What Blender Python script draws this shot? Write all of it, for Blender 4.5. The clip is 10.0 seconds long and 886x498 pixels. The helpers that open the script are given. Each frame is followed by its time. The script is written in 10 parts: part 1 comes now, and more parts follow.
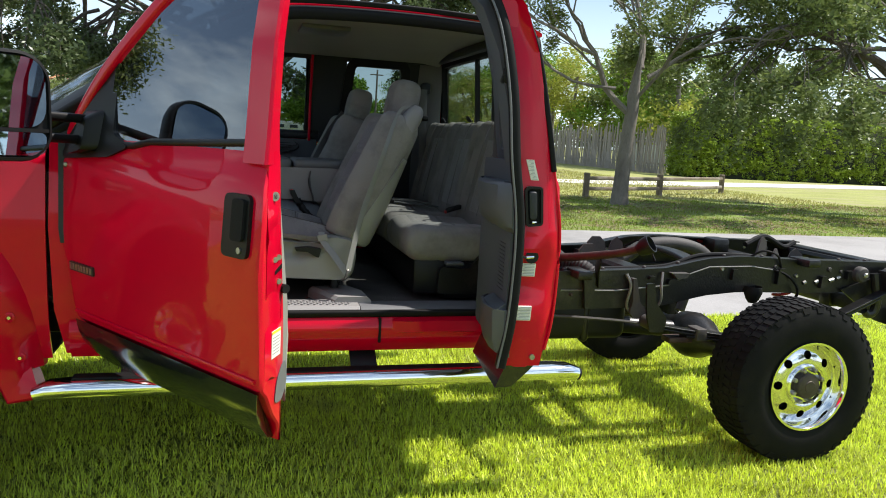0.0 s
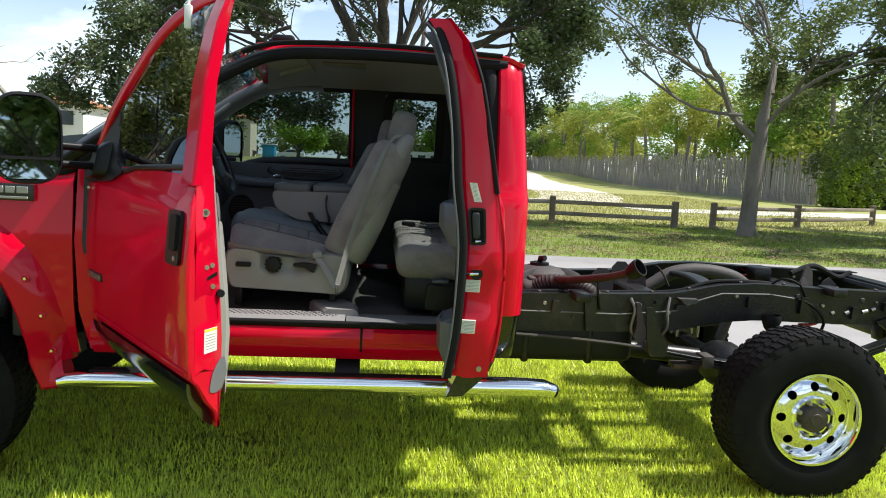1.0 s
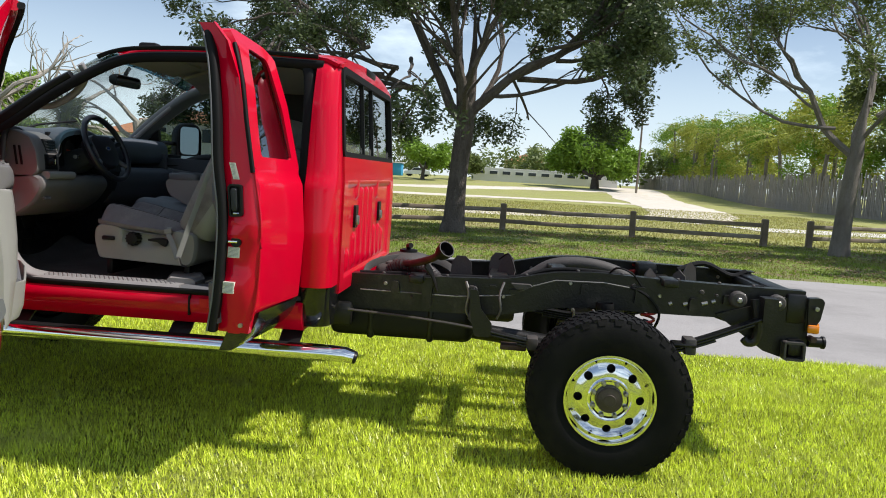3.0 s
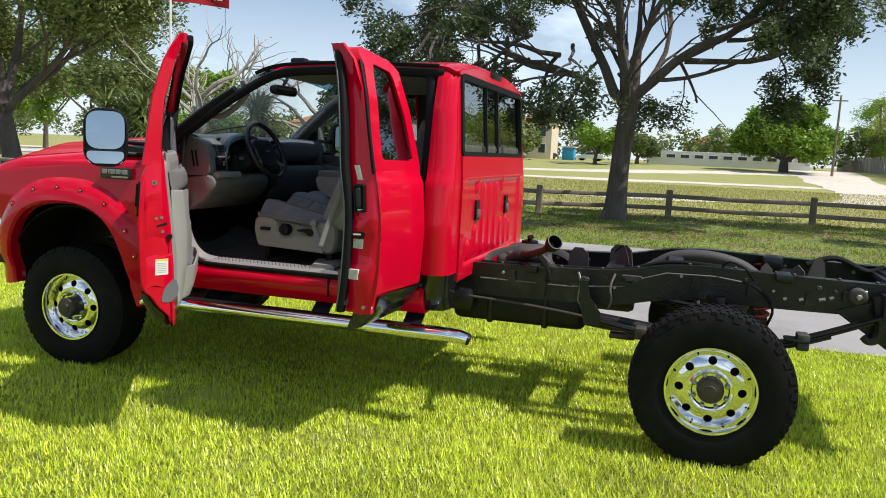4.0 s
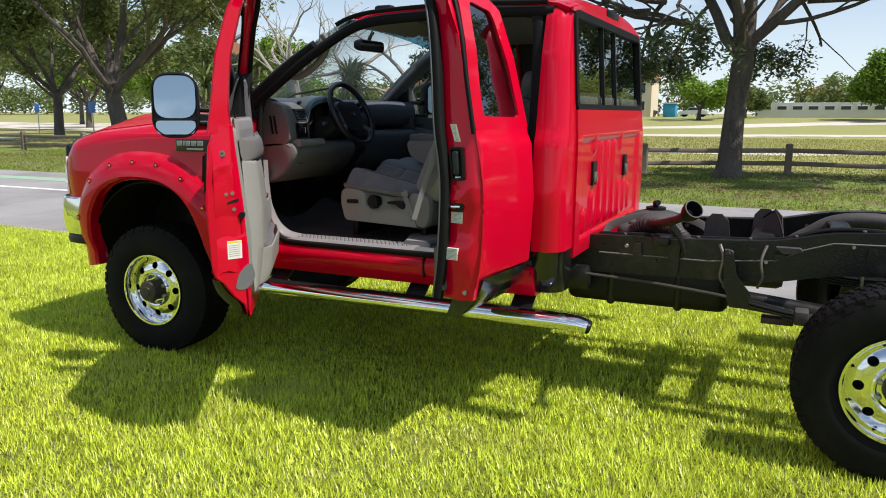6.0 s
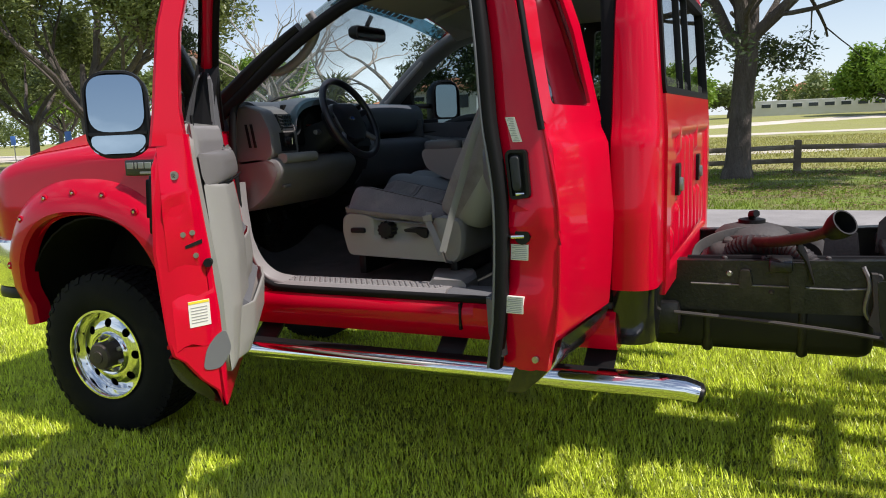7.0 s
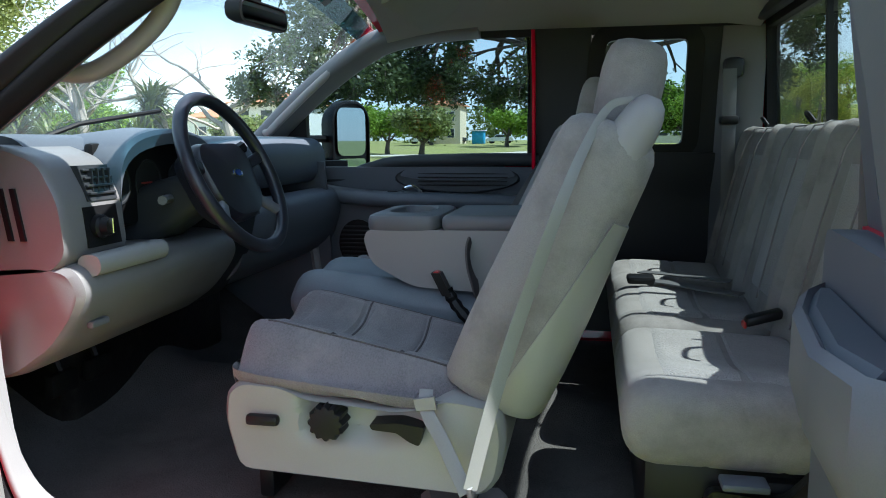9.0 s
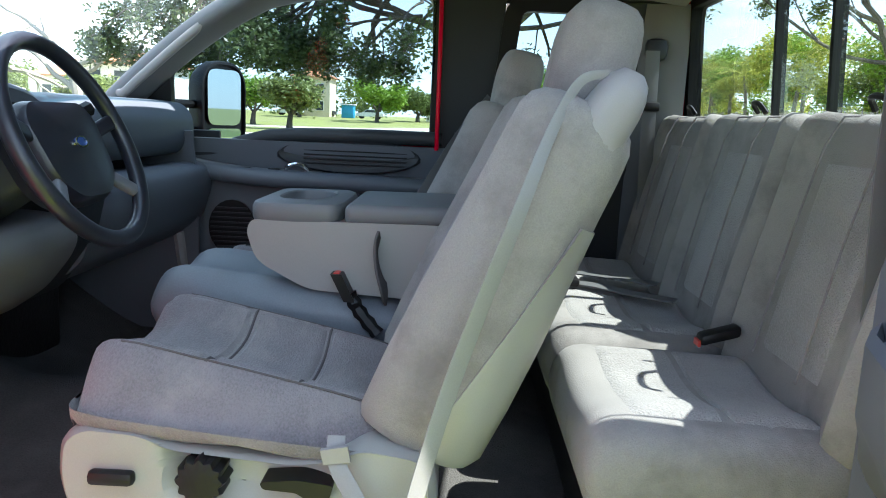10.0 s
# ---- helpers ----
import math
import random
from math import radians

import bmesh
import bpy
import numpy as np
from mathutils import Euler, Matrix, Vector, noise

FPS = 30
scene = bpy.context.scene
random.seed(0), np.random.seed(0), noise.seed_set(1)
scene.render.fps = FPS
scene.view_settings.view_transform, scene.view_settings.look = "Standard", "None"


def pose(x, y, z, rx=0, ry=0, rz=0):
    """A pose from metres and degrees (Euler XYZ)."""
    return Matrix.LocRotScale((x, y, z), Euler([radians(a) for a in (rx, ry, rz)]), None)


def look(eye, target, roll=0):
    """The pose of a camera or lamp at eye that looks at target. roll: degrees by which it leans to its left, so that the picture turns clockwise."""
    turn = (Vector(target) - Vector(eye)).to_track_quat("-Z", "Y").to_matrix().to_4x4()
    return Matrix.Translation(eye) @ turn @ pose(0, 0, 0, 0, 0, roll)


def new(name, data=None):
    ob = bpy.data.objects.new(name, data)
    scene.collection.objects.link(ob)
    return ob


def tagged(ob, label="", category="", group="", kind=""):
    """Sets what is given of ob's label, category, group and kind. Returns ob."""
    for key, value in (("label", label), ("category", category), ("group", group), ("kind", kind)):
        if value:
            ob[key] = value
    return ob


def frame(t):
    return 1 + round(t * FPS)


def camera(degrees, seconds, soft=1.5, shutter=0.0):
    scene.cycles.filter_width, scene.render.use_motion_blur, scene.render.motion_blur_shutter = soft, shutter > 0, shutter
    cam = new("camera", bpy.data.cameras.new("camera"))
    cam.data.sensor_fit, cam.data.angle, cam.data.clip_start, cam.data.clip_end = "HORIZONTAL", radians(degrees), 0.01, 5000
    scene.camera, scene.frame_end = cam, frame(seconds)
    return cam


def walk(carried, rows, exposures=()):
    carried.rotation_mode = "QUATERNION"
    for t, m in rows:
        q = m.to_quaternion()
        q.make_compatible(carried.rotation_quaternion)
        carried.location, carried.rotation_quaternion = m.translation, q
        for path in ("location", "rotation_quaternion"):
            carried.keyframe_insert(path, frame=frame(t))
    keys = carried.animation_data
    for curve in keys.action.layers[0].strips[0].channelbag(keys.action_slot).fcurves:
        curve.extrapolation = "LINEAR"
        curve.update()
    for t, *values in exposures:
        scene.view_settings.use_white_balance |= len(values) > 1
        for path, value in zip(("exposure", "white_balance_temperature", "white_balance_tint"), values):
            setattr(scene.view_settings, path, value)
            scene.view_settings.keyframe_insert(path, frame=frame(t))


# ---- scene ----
cam = camera(60.8, 10.0, soft=1.0)
PATH = [
    (0, (1.282, -2.905, 1.488), (1.826, -1.002, 1.203), 3.2),
    (0.5, (1.613, -3.03, 1.499), (2.007, -1.088, 1.223), 2.7),
    (1, (1.927, -3.242, 1.505), (2.103, -1.263, 1.279), 2.9),
    (1.5, (2.306, -3.305, 1.487), (2.421, -1.321, 1.27), 3.0),
    (2, (2.681, -3.398, 1.494), (2.792, -1.41, 1.306), 3.8),
    (2.2, (2.838, -3.445, 1.456), (2.855, -1.453, 1.28), 3.8),
    (3.3, (3.673, -3.701, 1.436), (3.371, -1.736, 1.217), 3.4),
    (3.5, (3.776, -3.774, 1.48), (3.332, -1.84, 1.23), 3.4),
    (4, (3.842, -3.858, 1.525), (3.227, -1.972, 1.268), 2.5),
    (4.5, (3.864, -3.882, 1.523), (3.184, -2.011, 1.331), 1.9),
    (5, (3.876, -3.874, 1.519), (3.166, -2.012, 1.354), 1.7),
    (5.5, (3.79, -3.712, 1.48), (2.993, -1.893, 1.238), 1.0),
    (5.7, (3.714, -3.557, 1.485), (2.885, -1.766, 1.16), 0.9),
    (6.8, (3.124, -2.673, 1.436), (2.281, -0.896, 1.076), -2.0),
    (7, (2.984, -2.508, 1.419), (2.164, -0.712, 1.1), -2.5),
    (7.5, (2.661, -2.149, 1.468), (1.979, -0.289, 1.193), -2.0),
    (8, (2.408, -1.712, 1.487), (1.835, 0.185, 1.217), -1.7),
    (8.5, (2.073, -1.368, 1.545), (1.578, 0.552, 1.287), -1.0),
    (9, (1.956, -1.09, 1.551), (1.578, 0.853, 1.266), -0.3),
    (9.5, (1.869, -0.896, 1.543), (1.673, 1.068, 1.223), 1.4),
    (10, (1.815, -0.778, 1.548), (1.789, 1.193, 1.208), 2.6),
]
EXPOSURES = [(0, 0.68, 6500, 11), (1.0, 0.60, 6500, 11), (2.2, 0.30, 6480, 12), (3.3, 0.20, 6450, 14), (5.7, 0.18, 6450, 15), (7.0, 0.18, 6450, 17), (7.5, 0.22, 6450, 17), (8.0, 0.72, 6300, 12), (8.5, 1.0, 5950, 9), (9.0, 1.72, 5850, 9), (9.5, 2.13, 6000, 10), (10, 2.6, 6150, 12)]
walk(cam, [(t, look(eye, target, roll)) for t, eye, target, roll in PATH], EXPOSURES)

# ---- sky and sun ----
SUN = Vector((0.66, -0.03, 1.0)).normalized()
world = bpy.data.worlds.new("sky")
scene.world = world
world.use_nodes = True
wn, wl = world.node_tree.nodes, world.node_tree.links
wn.clear()
w_out = wn.new("ShaderNodeOutputWorld")
w_bg = wn.new("ShaderNodeBackground")
w_sky = wn.new("ShaderNodeTexSky")
w_sky.sky_type = "NISHITA"
w_sky.sun_disc = False
w_sky.sun_elevation = math.asin(SUN.z)
w_sky.sun_rotation = math.atan2(SUN.x, SUN.y)
w_sky.dust_density = 0.35
w_sky.ozone_density = 2.4
w_tc = wn.new("ShaderNodeTexCoord")
w_map = wn.new("ShaderNodeMapping")
w_map.inputs["Scale"].default_value = (1.6, 1.6, 4.2)
w_noise = wn.new("ShaderNodeTexNoise")
w_noise.inputs["Scale"].default_value = 1.7
w_noise.inputs["Detail"].default_value = 7.0
w_noise.inputs["Roughness"].default_value = 0.58
w_ramp = wn.new("ShaderNodeValToRGB")
w_ramp.color_ramp.elements[0].position = 0.47
w_ramp.color_ramp.elements[1].position = 0.66
w_ramp.color_ramp.elements[0].color = (0.06, 0.06, 0.06, 1)
w_mix = wn.new("ShaderNodeMix")
w_mix.data_type = "RGBA"
w_mix.inputs[7].default_value = (9.0, 10.7, 11.6, 1)
wl.new(w_tc.outputs["Generated"], w_map.inputs["Vector"])
wl.new(w_map.outputs["Vector"], w_noise.inputs["Vector"])
wl.new(w_noise.outputs["Fac"], w_ramp.inputs["Fac"])
# thin haze that thickens towards the horizon, with the clouds over it
w_sep = wn.new("ShaderNodeSeparateXYZ")
w_haze = wn.new("ShaderNodeMapRange")
w_haze.interpolation_type = "SMOOTHSTEP"
for socket, value in (("From Min", -0.02), ("From Max", 0.31), ("To Min", 0.58), ("To Max", 0.0)):
    w_haze.inputs[socket].default_value = value
w_max = wn.new("ShaderNodeMath")
w_max.operation = "MAXIMUM"
wl.new(w_tc.outputs["Generated"], w_sep.inputs[0])
wl.new(w_sep.outputs["Z"], w_haze.inputs["Value"])
wl.new(w_haze.outputs["Result"], w_max.inputs[0])
wl.new(w_ramp.outputs["Color"], w_max.inputs[1])
wl.new(w_max.outputs[0], w_mix.inputs[0])
wl.new(w_sky.outputs["Color"], w_mix.inputs[6])
wl.new(w_mix.outputs[2], w_bg.inputs["Color"])
w_bg.inputs["Strength"].default_value = 0.096
wl.new(w_bg.outputs["Background"], w_out.inputs["Surface"])

sun_data = bpy.data.lights.new("sun", "SUN")
sun_data.energy = 5.0
sun_data.angle = radians(0.55)
sun_data.color = (1.0, 0.955, 0.88)
sun = new("sun", sun_data)
sun.matrix_world = look(SUN * 60, (0, 0, 0))

# ---- materials ----
def mat(name, color, rough=0.5, metal=0.0, var=0.15, scale=8.0, fine=90.0, bump=0.15, dist=0.002,
        spec=0.5, coat=0.0, dark=None, patch=0.0, patch_scale=2.0, island=0.0, obj=0.0, trans=0.0, stretch=(1, 1, 1), sheen=0.0):
    """A surface with variation at two scales and fine relief, in metres."""
    m = bpy.data.materials.new(name)
    m.use_nodes = True
    n, l = m.node_tree.nodes, m.node_tree.links
    b = n["Principled BSDF"]
    out = n["Material Output"]
    tc = n.new("ShaderNodeTexCoord")
    mp = n.new("ShaderNodeMapping")
    mp.inputs["Scale"].default_value = stretch
    l.new(tc.outputs["Object"], mp.inputs["Vector"])
    big = n.new("ShaderNodeTexNoise")
    big.inputs["Scale"].default_value = scale
    big.inputs["Detail"].default_value = 5
    small = n.new("ShaderNodeTexNoise")
    small.inputs["Scale"].default_value = fine
    small.inputs["Detail"].default_value = 3
    l.new(mp.outputs["Vector"], big.inputs["Vector"])
    l.new(mp.outputs["Vector"], small.inputs["Vector"])
    add = n.new("ShaderNodeMath")
    add.operation = "ADD"
    l.new(big.outputs["Fac"], add.inputs[0])
    l.new(small.outputs["Fac"], add.inputs[1])
    last = add.outputs[0]
    offset = 0.0
    for k, amount, socket in ((island, island, "Random Per Island"), (obj, obj, "Random")):
        if k:
            g = n.new("ShaderNodeNewGeometry") if socket == "Random Per Island" else n.new("ShaderNodeObjectInfo")
            a = n.new("ShaderNodeMath")
            a.operation = "MULTIPLY_ADD"
            a.inputs[1].default_value = amount
            l.new(g.outputs[socket], a.inputs[0])
            l.new(last, a.inputs[2])
            last = a.outputs[0]
            offset += amount / 2
    rng = n.new("ShaderNodeMapRange")
    rng.inputs["From Min"].default_value = 0.6 + offset - 0.2 - offset * 0.6
    rng.inputs["From Max"].default_value = 1.4 + offset - 0.2 + offset * 0.6
    rng.inputs["To Min"].default_value = 1 - var
    rng.inputs["To Max"].default_value = 1 + var
    l.new(last, rng.inputs["Value"])
    hue = n.new("ShaderNodeHueSaturation")
    hue.inputs["Color"].default_value = (*color, 1)
    l.new(rng.outputs["Result"], hue.inputs["Value"])
    col = hue.outputs["Color"]
    if dark:
        blot = n.new("ShaderNodeTexNoise")
        blot.inputs["Scale"].default_value = patch_scale
        blot.inputs["Detail"].default_value = 6
        blot.inputs["Roughness"].default_value = 0.65
        l.new(mp.outputs["Vector"], blot.inputs["Vector"])
        rp = n.new("ShaderNodeValToRGB")
        rp.color_ramp.elements[0].position = 0.5 - 0.02 + (0.5 - patch) * 0.2
        rp.color_ramp.elements[1].position = 0.66 + (0.5 - patch) * 0.2
        l.new(blot.outputs["Fac"], rp.inputs["Fac"])
        mx = n.new("ShaderNodeMix")
        mx.data_type = "RGBA"
        mx.inputs[7].default_value = (*dark, 1)
        l.new(rp.outputs["Color"], mx.inputs[0])
        l.new(col, mx.inputs[6])
        col = mx.outputs[2]
    l.new(col, b.inputs["Base Color"])
    b.inputs["Roughness"].default_value = rough
    b.inputs["Metallic"].default_value = metal
    b.inputs["Specular IOR Level"].default_value = spec
    b.inputs["Coat Weight"].default_value = coat
    b.inputs["Coat Roughness"].default_value = 0.04
    b.inputs["Sheen Weight"].default_value = sheen
    if bump:
        bp = n.new("ShaderNodeBump")
        bp.inputs["Strength"].default_value = bump
        bp.inputs["Distance"].default_value = dist
        l.new(add.outputs[0], bp.inputs["Height"])
        l.new(bp.outputs["Normal"], b.inputs["Normal"])
    if trans:
        tr = n.new("ShaderNodeBsdfTranslucent")
        l.new(col, tr.inputs["Color"])
        mix = n.new("ShaderNodeMixShader")
        mix.inputs[0].default_value = trans
        l.new(b.outputs[0], mix.inputs[1])
        l.new(tr.outputs[0], mix.inputs[2])
        l.new(mix.outputs[0], out.inputs["Surface"])
    return m


def glass(name, tint, gloss_rough=0.0, ior=1.5):
    """A thin pane: tinted see-through with a Fresnel gloss."""
    m = bpy.data.materials.new(name)
    m.use_nodes = True
    n, l = m.node_tree.nodes, m.node_tree.links
    n.remove(n["Principled BSDF"])
    tr = n.new("ShaderNodeBsdfTransparent")
    tr.inputs["Color"].default_value = (*tint, 1)
    gl = n.new("ShaderNodeBsdfGlossy")
    gl.inputs["Roughness"].default_value = gloss_rough
    lw = n.new("ShaderNodeLayerWeight")
    pw = n.new("ShaderNodeMath")
    pw.operation = "POWER"
    pw.inputs[1].default_value = 4.0
    fr = n.new("ShaderNodeMath")
    fr.operation = "MULTIPLY_ADD"
    fr.inputs[1].default_value = 0.9
    fr.inputs[2].default_value = ((ior - 1) / (ior + 1)) ** 2
    l.new(lw.outputs["Facing"], pw.inputs[0])
    l.new(pw.outputs[0], fr.inputs[0])
    mix = n.new("ShaderNodeMixShader")
    l.new(fr.outputs[0], mix.inputs[0])
    l.new(tr.outputs[0], mix.inputs[1])
    l.new(gl.outputs[0], mix.inputs[2])
    l.new(mix.outputs[0], n["Material Output"].inputs["Surface"])
    return m


RED = mat("red_paint", (0.53, 0.001, 0.020), 0.30, 0.0, 0.06, 3, 400, 0.02, 0.0005, spec=0.05, coat=0.5)
BLACK_PAINT = mat("black_gloss_cladding", (0.008, 0.008, 0.009), 0.16, 0, 0.2, 4, 150, 0.05, 0.001, coat=0.5)
RUBBER = mat("black_rubber", (0.008, 0.008, 0.0085), 0.62, 0, 0.2, 10, 200, 0.25, 0.001, spec=0.14)
TYRE = mat("tyre_rubber", (0.006, 0.006, 0.006), 0.72, 0, 0.35, 9, 160, 0.35, 0.0015, dark=(0.013, 0.012, 0.0105), patch=0.4, patch_scale=5, spec=0.12)
CHROME = mat("chrome", (0.80, 0.80, 0.79), 0.10, 1.0, 0.03, 3, 60, 0.03, 0.0006)
DULL_METAL = mat("dull_metal", (0.33, 0.32, 0.30), 0.42, 1.0, 0.25, 20, 160, 0.15, 0.001)
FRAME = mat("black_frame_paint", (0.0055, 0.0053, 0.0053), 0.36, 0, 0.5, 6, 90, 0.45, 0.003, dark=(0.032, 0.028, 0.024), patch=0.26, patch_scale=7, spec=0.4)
BRACKET_GREY = mat("scuffed_grey_steel", (0.16, 0.155, 0.148), 0.5, 0.4, 0.3, 12, 120, 0.3, 0.002)
FRAME_DUSTY = mat("dusty_grey_metal", (0.038, 0.035, 0.033), 0.7, 0, 0.35, 8, 90, 0.35, 0.002, dark=(0.05, 0.04, 0.034), patch=0.5, patch_scale=7)
RUST = mat("rusty_brown_metal", (0.034, 0.017, 0.015), 0.62, 0.2, 0.4, 12, 120, 0.4, 0.002, dark=(0.075, 0.042, 0.03), patch=0.4, patch_scale=9)
HUB = mat("hub_brown_metal", (0.05, 0.04, 0.034), 0.55, 0.4, 0.4, 25, 160, 0.35, 0.002)
RED_SPRING = mat("red_spring_paint", (0.32, 0.02, 0.02), 0.45, 0, 0.3, 20, 120, 0.2)
CLOTH = mat("grey_cloth", (0.215, 0.203, 0.192), 0.93, 0, 0.16, 5, 420, 0.6, 0.002, spec=0.15, dark=(0.165, 0.153, 0.144), patch=0.45, patch_scale=7, sheen=0.12)
CLOTH_INSET = mat("grey_violet_velour", (0.150, 0.138, 0.141), 0.95, 0, 0.32, 9, 320, 0.8, 0.003, spec=0.1, dark=(0.245, 0.225, 0.215), patch=0.36, patch_scale=8, sheen=0.18, stretch=(1, 0.45, 1))
CLOTH_BENCH = mat("ribbed_grey_cloth", (0.225, 0.215, 0.206), 0.95, 0, 0.28, 9, 240, 0.9, 0.004, spec=0.12, dark=(0.275, 0.262, 0.25), patch=0.4, patch_scale=12, sheen=0.2)
SEAT_BLUE = mat("blue_grey_vinyl", (0.13, 0.145, 0.165), 0.55, 0, 0.15, 5, 300, 0.3, 0.001)
SEAT_BASE = mat("seat_base_plastic", (0.255, 0.25, 0.232), 0.42, 0, 0.08, 4, 700, 0.22, 0.0006)
PLASTIC_L = mat("light_grey_plastic", (0.225, 0.215, 0.213), 0.5, 0, 0.08, 4, 700, 0.22, 0.0006)
DASH_GREY = mat("dash_grey_plastic", (0.150, 0.143, 0.140), 0.36, 0, 0.10, 4, 700, 0.22, 0.0006)
PLASTIC_M = mat("mid_grey_plastic", (0.115, 0.117, 0.124), 0.5, 0, 0.12, 4, 700, 0.25, 0.0006)
PLASTIC_B = mat("slate_grey_plastic", (0.085, 0.092, 0.106), 0.5, 0, 0.12, 4, 700, 0.25, 0.0006)
PLASTIC_D = mat("dark_grey_plastic", (0.022, 0.024, 0.027), 0.5, 0, 0.15, 4, 700, 0.3, 0.0006, spec=0.3)
BLACK_PLASTIC = mat("black_plastic", (0.007, 0.007, 0.0075), 0.42, 0, 0.15, 6, 500, 0.2, 0.0006, spec=0.25)
DASH = mat("blue_grey_dash", (0.066, 0.076, 0.092), 0.46, 0, 0.12, 4, 600, 0.3, 0.0008)
WHEEL_LEATHER = mat("dark_steering_leather", (0.011, 0.012, 0.018), 0.34, 0, 0.15, 6, 300, 0.2, 0.0008)
CARPET = mat("dark_grey_carpet", (0.082, 0.077, 0.074), 0.97, 0, 0.35, 6, 260, 0.9, 0.005, spec=0.08, dark=(0.125, 0.115, 0.108), patch=0.42, patch_scale=4)
HEADLINER = mat("grey_headliner", (0.27, 0.265, 0.255), 0.95, 0, 0.08, 3, 350, 0.3, 0.001, spec=0.1)
BELT = mat("grey_seat_belt", (0.205, 0.202, 0.192), 0.5, 0, 0.08, 6, 500, 0.25, 0.0008)
BELT_D = mat("dark_seat_belt", (0.09, 0.09, 0.092), 0.5, 0, 0.1, 6, 500, 0.25, 0.0008)
BUCKLE_RED = mat("red_button", (0.5, 0.05, 0.04), 0.4, 0, 0.05, 10, 200, 0.05)
STICKER = mat("white_sticker", (0.70, 0.68, 0.62), 0.5, 0, 0.05, 20, 300, 0.02)
STICKER_INK = mat("sticker_ink", (0.28, 0.28, 0.27), 0.6, 0, 0.1, 20, 300, 0.02)
YELLOW = mat("yellow_print", (0.82, 0.60, 0.03), 0.5, 0, 0.05, 20, 200, 0.02)
BADGE_BLUE = mat("blue_badge", (0.03, 0.07, 0.25), 0.25, 0.2, 0.05, 20, 200, 0.02)
BADGE_DARK = mat("dark_badge", (0.012, 0.012, 0.012), 0.4, 0.0, 0.1, 20, 200, 0.05)
BADGE_GREY = mat("badge_silver", (0.30, 0.30, 0.30), 0.35, 0.3, 0.1, 20, 200, 0.05)
LAMP_CLEAR = mat("clear_lens", (0.75, 0.75, 0.72), 0.12, 0, 0.05, 10, 100, 0.05, coat=1.0)
LAMP_AMBER = mat("amber_lens", (0.75, 0.22, 0.01), 0.15, 0, 0.05, 10, 100, 0.05, coat=1.0)
HOSE_BROWN = mat("brown_rubber", (0.020, 0.015, 0.014), 0.6, 0, 0.3, 20, 160, 0.3, 0.002, dark=(0.034, 0.026, 0.022), patch=0.4, patch_scale=14)
CLOTH_DARK = mat("dark_cloth", (0.085, 0.078, 0.078), 0.95, 0, 0.25, 9, 320, 0.5, 0.002, spec=0.1)
MIRROR = mat("mirror", (0.38, 0.45, 0.51), 0.02, 1.0, 0.0, 2, 10, 0.0)
GLASS = glass("window_glass", (0.95, 0.975, 0.96))
GLASS_TINT = glass("tinted_window_glass", (0.50, 0.56, 0.58), ior=1.18)
GLASS_DARK = glass("dark_tinted_glass", (0.22, 0.25, 0.28), ior=2.5)
GLASS_REAR = glass("rear_window_glass", (0.74, 0.78, 0.77), ior=2.1)
FLAG_RED = mat("red_flag_cloth", (0.42, 0.012, 0.02), 0.8, 0, 0.1, 12, 300, 0.2, 0.001, trans=0.35)
WHITE_PRINT = mat("white_print", (0.75, 0.74, 0.74), 0.7, 0, 0.06, 20, 300, 0.02)
POLE_WHITE = mat("white_plastic_pole", (0.72, 0.72, 0.70), 0.4, 0, 0.05, 20, 200, 0.02)

ASPHALT = mat("grey_asphalt", (0.255, 0.245, 0.24), 0.9, 0, 0.2, 0.6, 60, 0.5, 0.006, dark=(0.20, 0.193, 0.188), patch=0.5, patch_scale=0.5)
ROAD_PAINT = mat("white_road_paint", (0.72, 0.72, 0.69), 0.8, 0, 0.12, 3, 60, 0.3, 0.003, dark=(0.45, 0.44, 0.43), patch=0.3, patch_scale=4)
GREEN_PAINT = mat("faded_green_road_paint", (0.25, 0.40, 0.27), 0.85, 0, 0.15, 3, 60, 0.3, 0.003, dark=(0.3, 0.31, 0.29), patch=0.5, patch_scale=3)
CONCRETE = mat("pale_concrete", (0.52, 0.50, 0.46), 0.9, 0, 0.15, 1.2, 50, 0.3, 0.004)
SAND = mat("pale_sand", (0.52, 0.475, 0.41), 0.95, 0, 0.14, 0.7, 30, 0.5, 0.02, dark=(0.42, 0.40, 0.27), patch=0.36, patch_scale=0.9)
GRASS = mat("lawn_blades", (0.50, 0.575, 0.055), 0.38, 0, 0.9, 1.3, 12, 0, trans=0.36, island=1.1, dark=(0.46, 0.50, 0.09), patch=0.25, patch_scale=1.3, spec=0.5)
SOIL_GRASS = mat("grassy_ground", (0.115, 0.150, 0.018), 0.95, 0, 0.35, 2.5, 55, 0.8, 0.03, dark=(0.17, 0.17, 0.06), patch=0.4, patch_scale=0.35)
VERGE = mat("leaf_littered_verge", (0.12, 0.165, 0.022), 0.95, 0, 0.5, 2.0, 22, 0.9, 0.04, dark=(0.17, 0.125, 0.08), patch=0.52, patch_scale=1.1)
FIELD = mat("dry_field_grass", (0.215, 0.225, 0.060), 0.97, 0, 0.35, 0.8, 12, 0.7, 0.05, dark=(0.28, 0.255, 0.125), patch=0.5, patch_scale=0.5, stretch=(0.5, 1.4, 1))
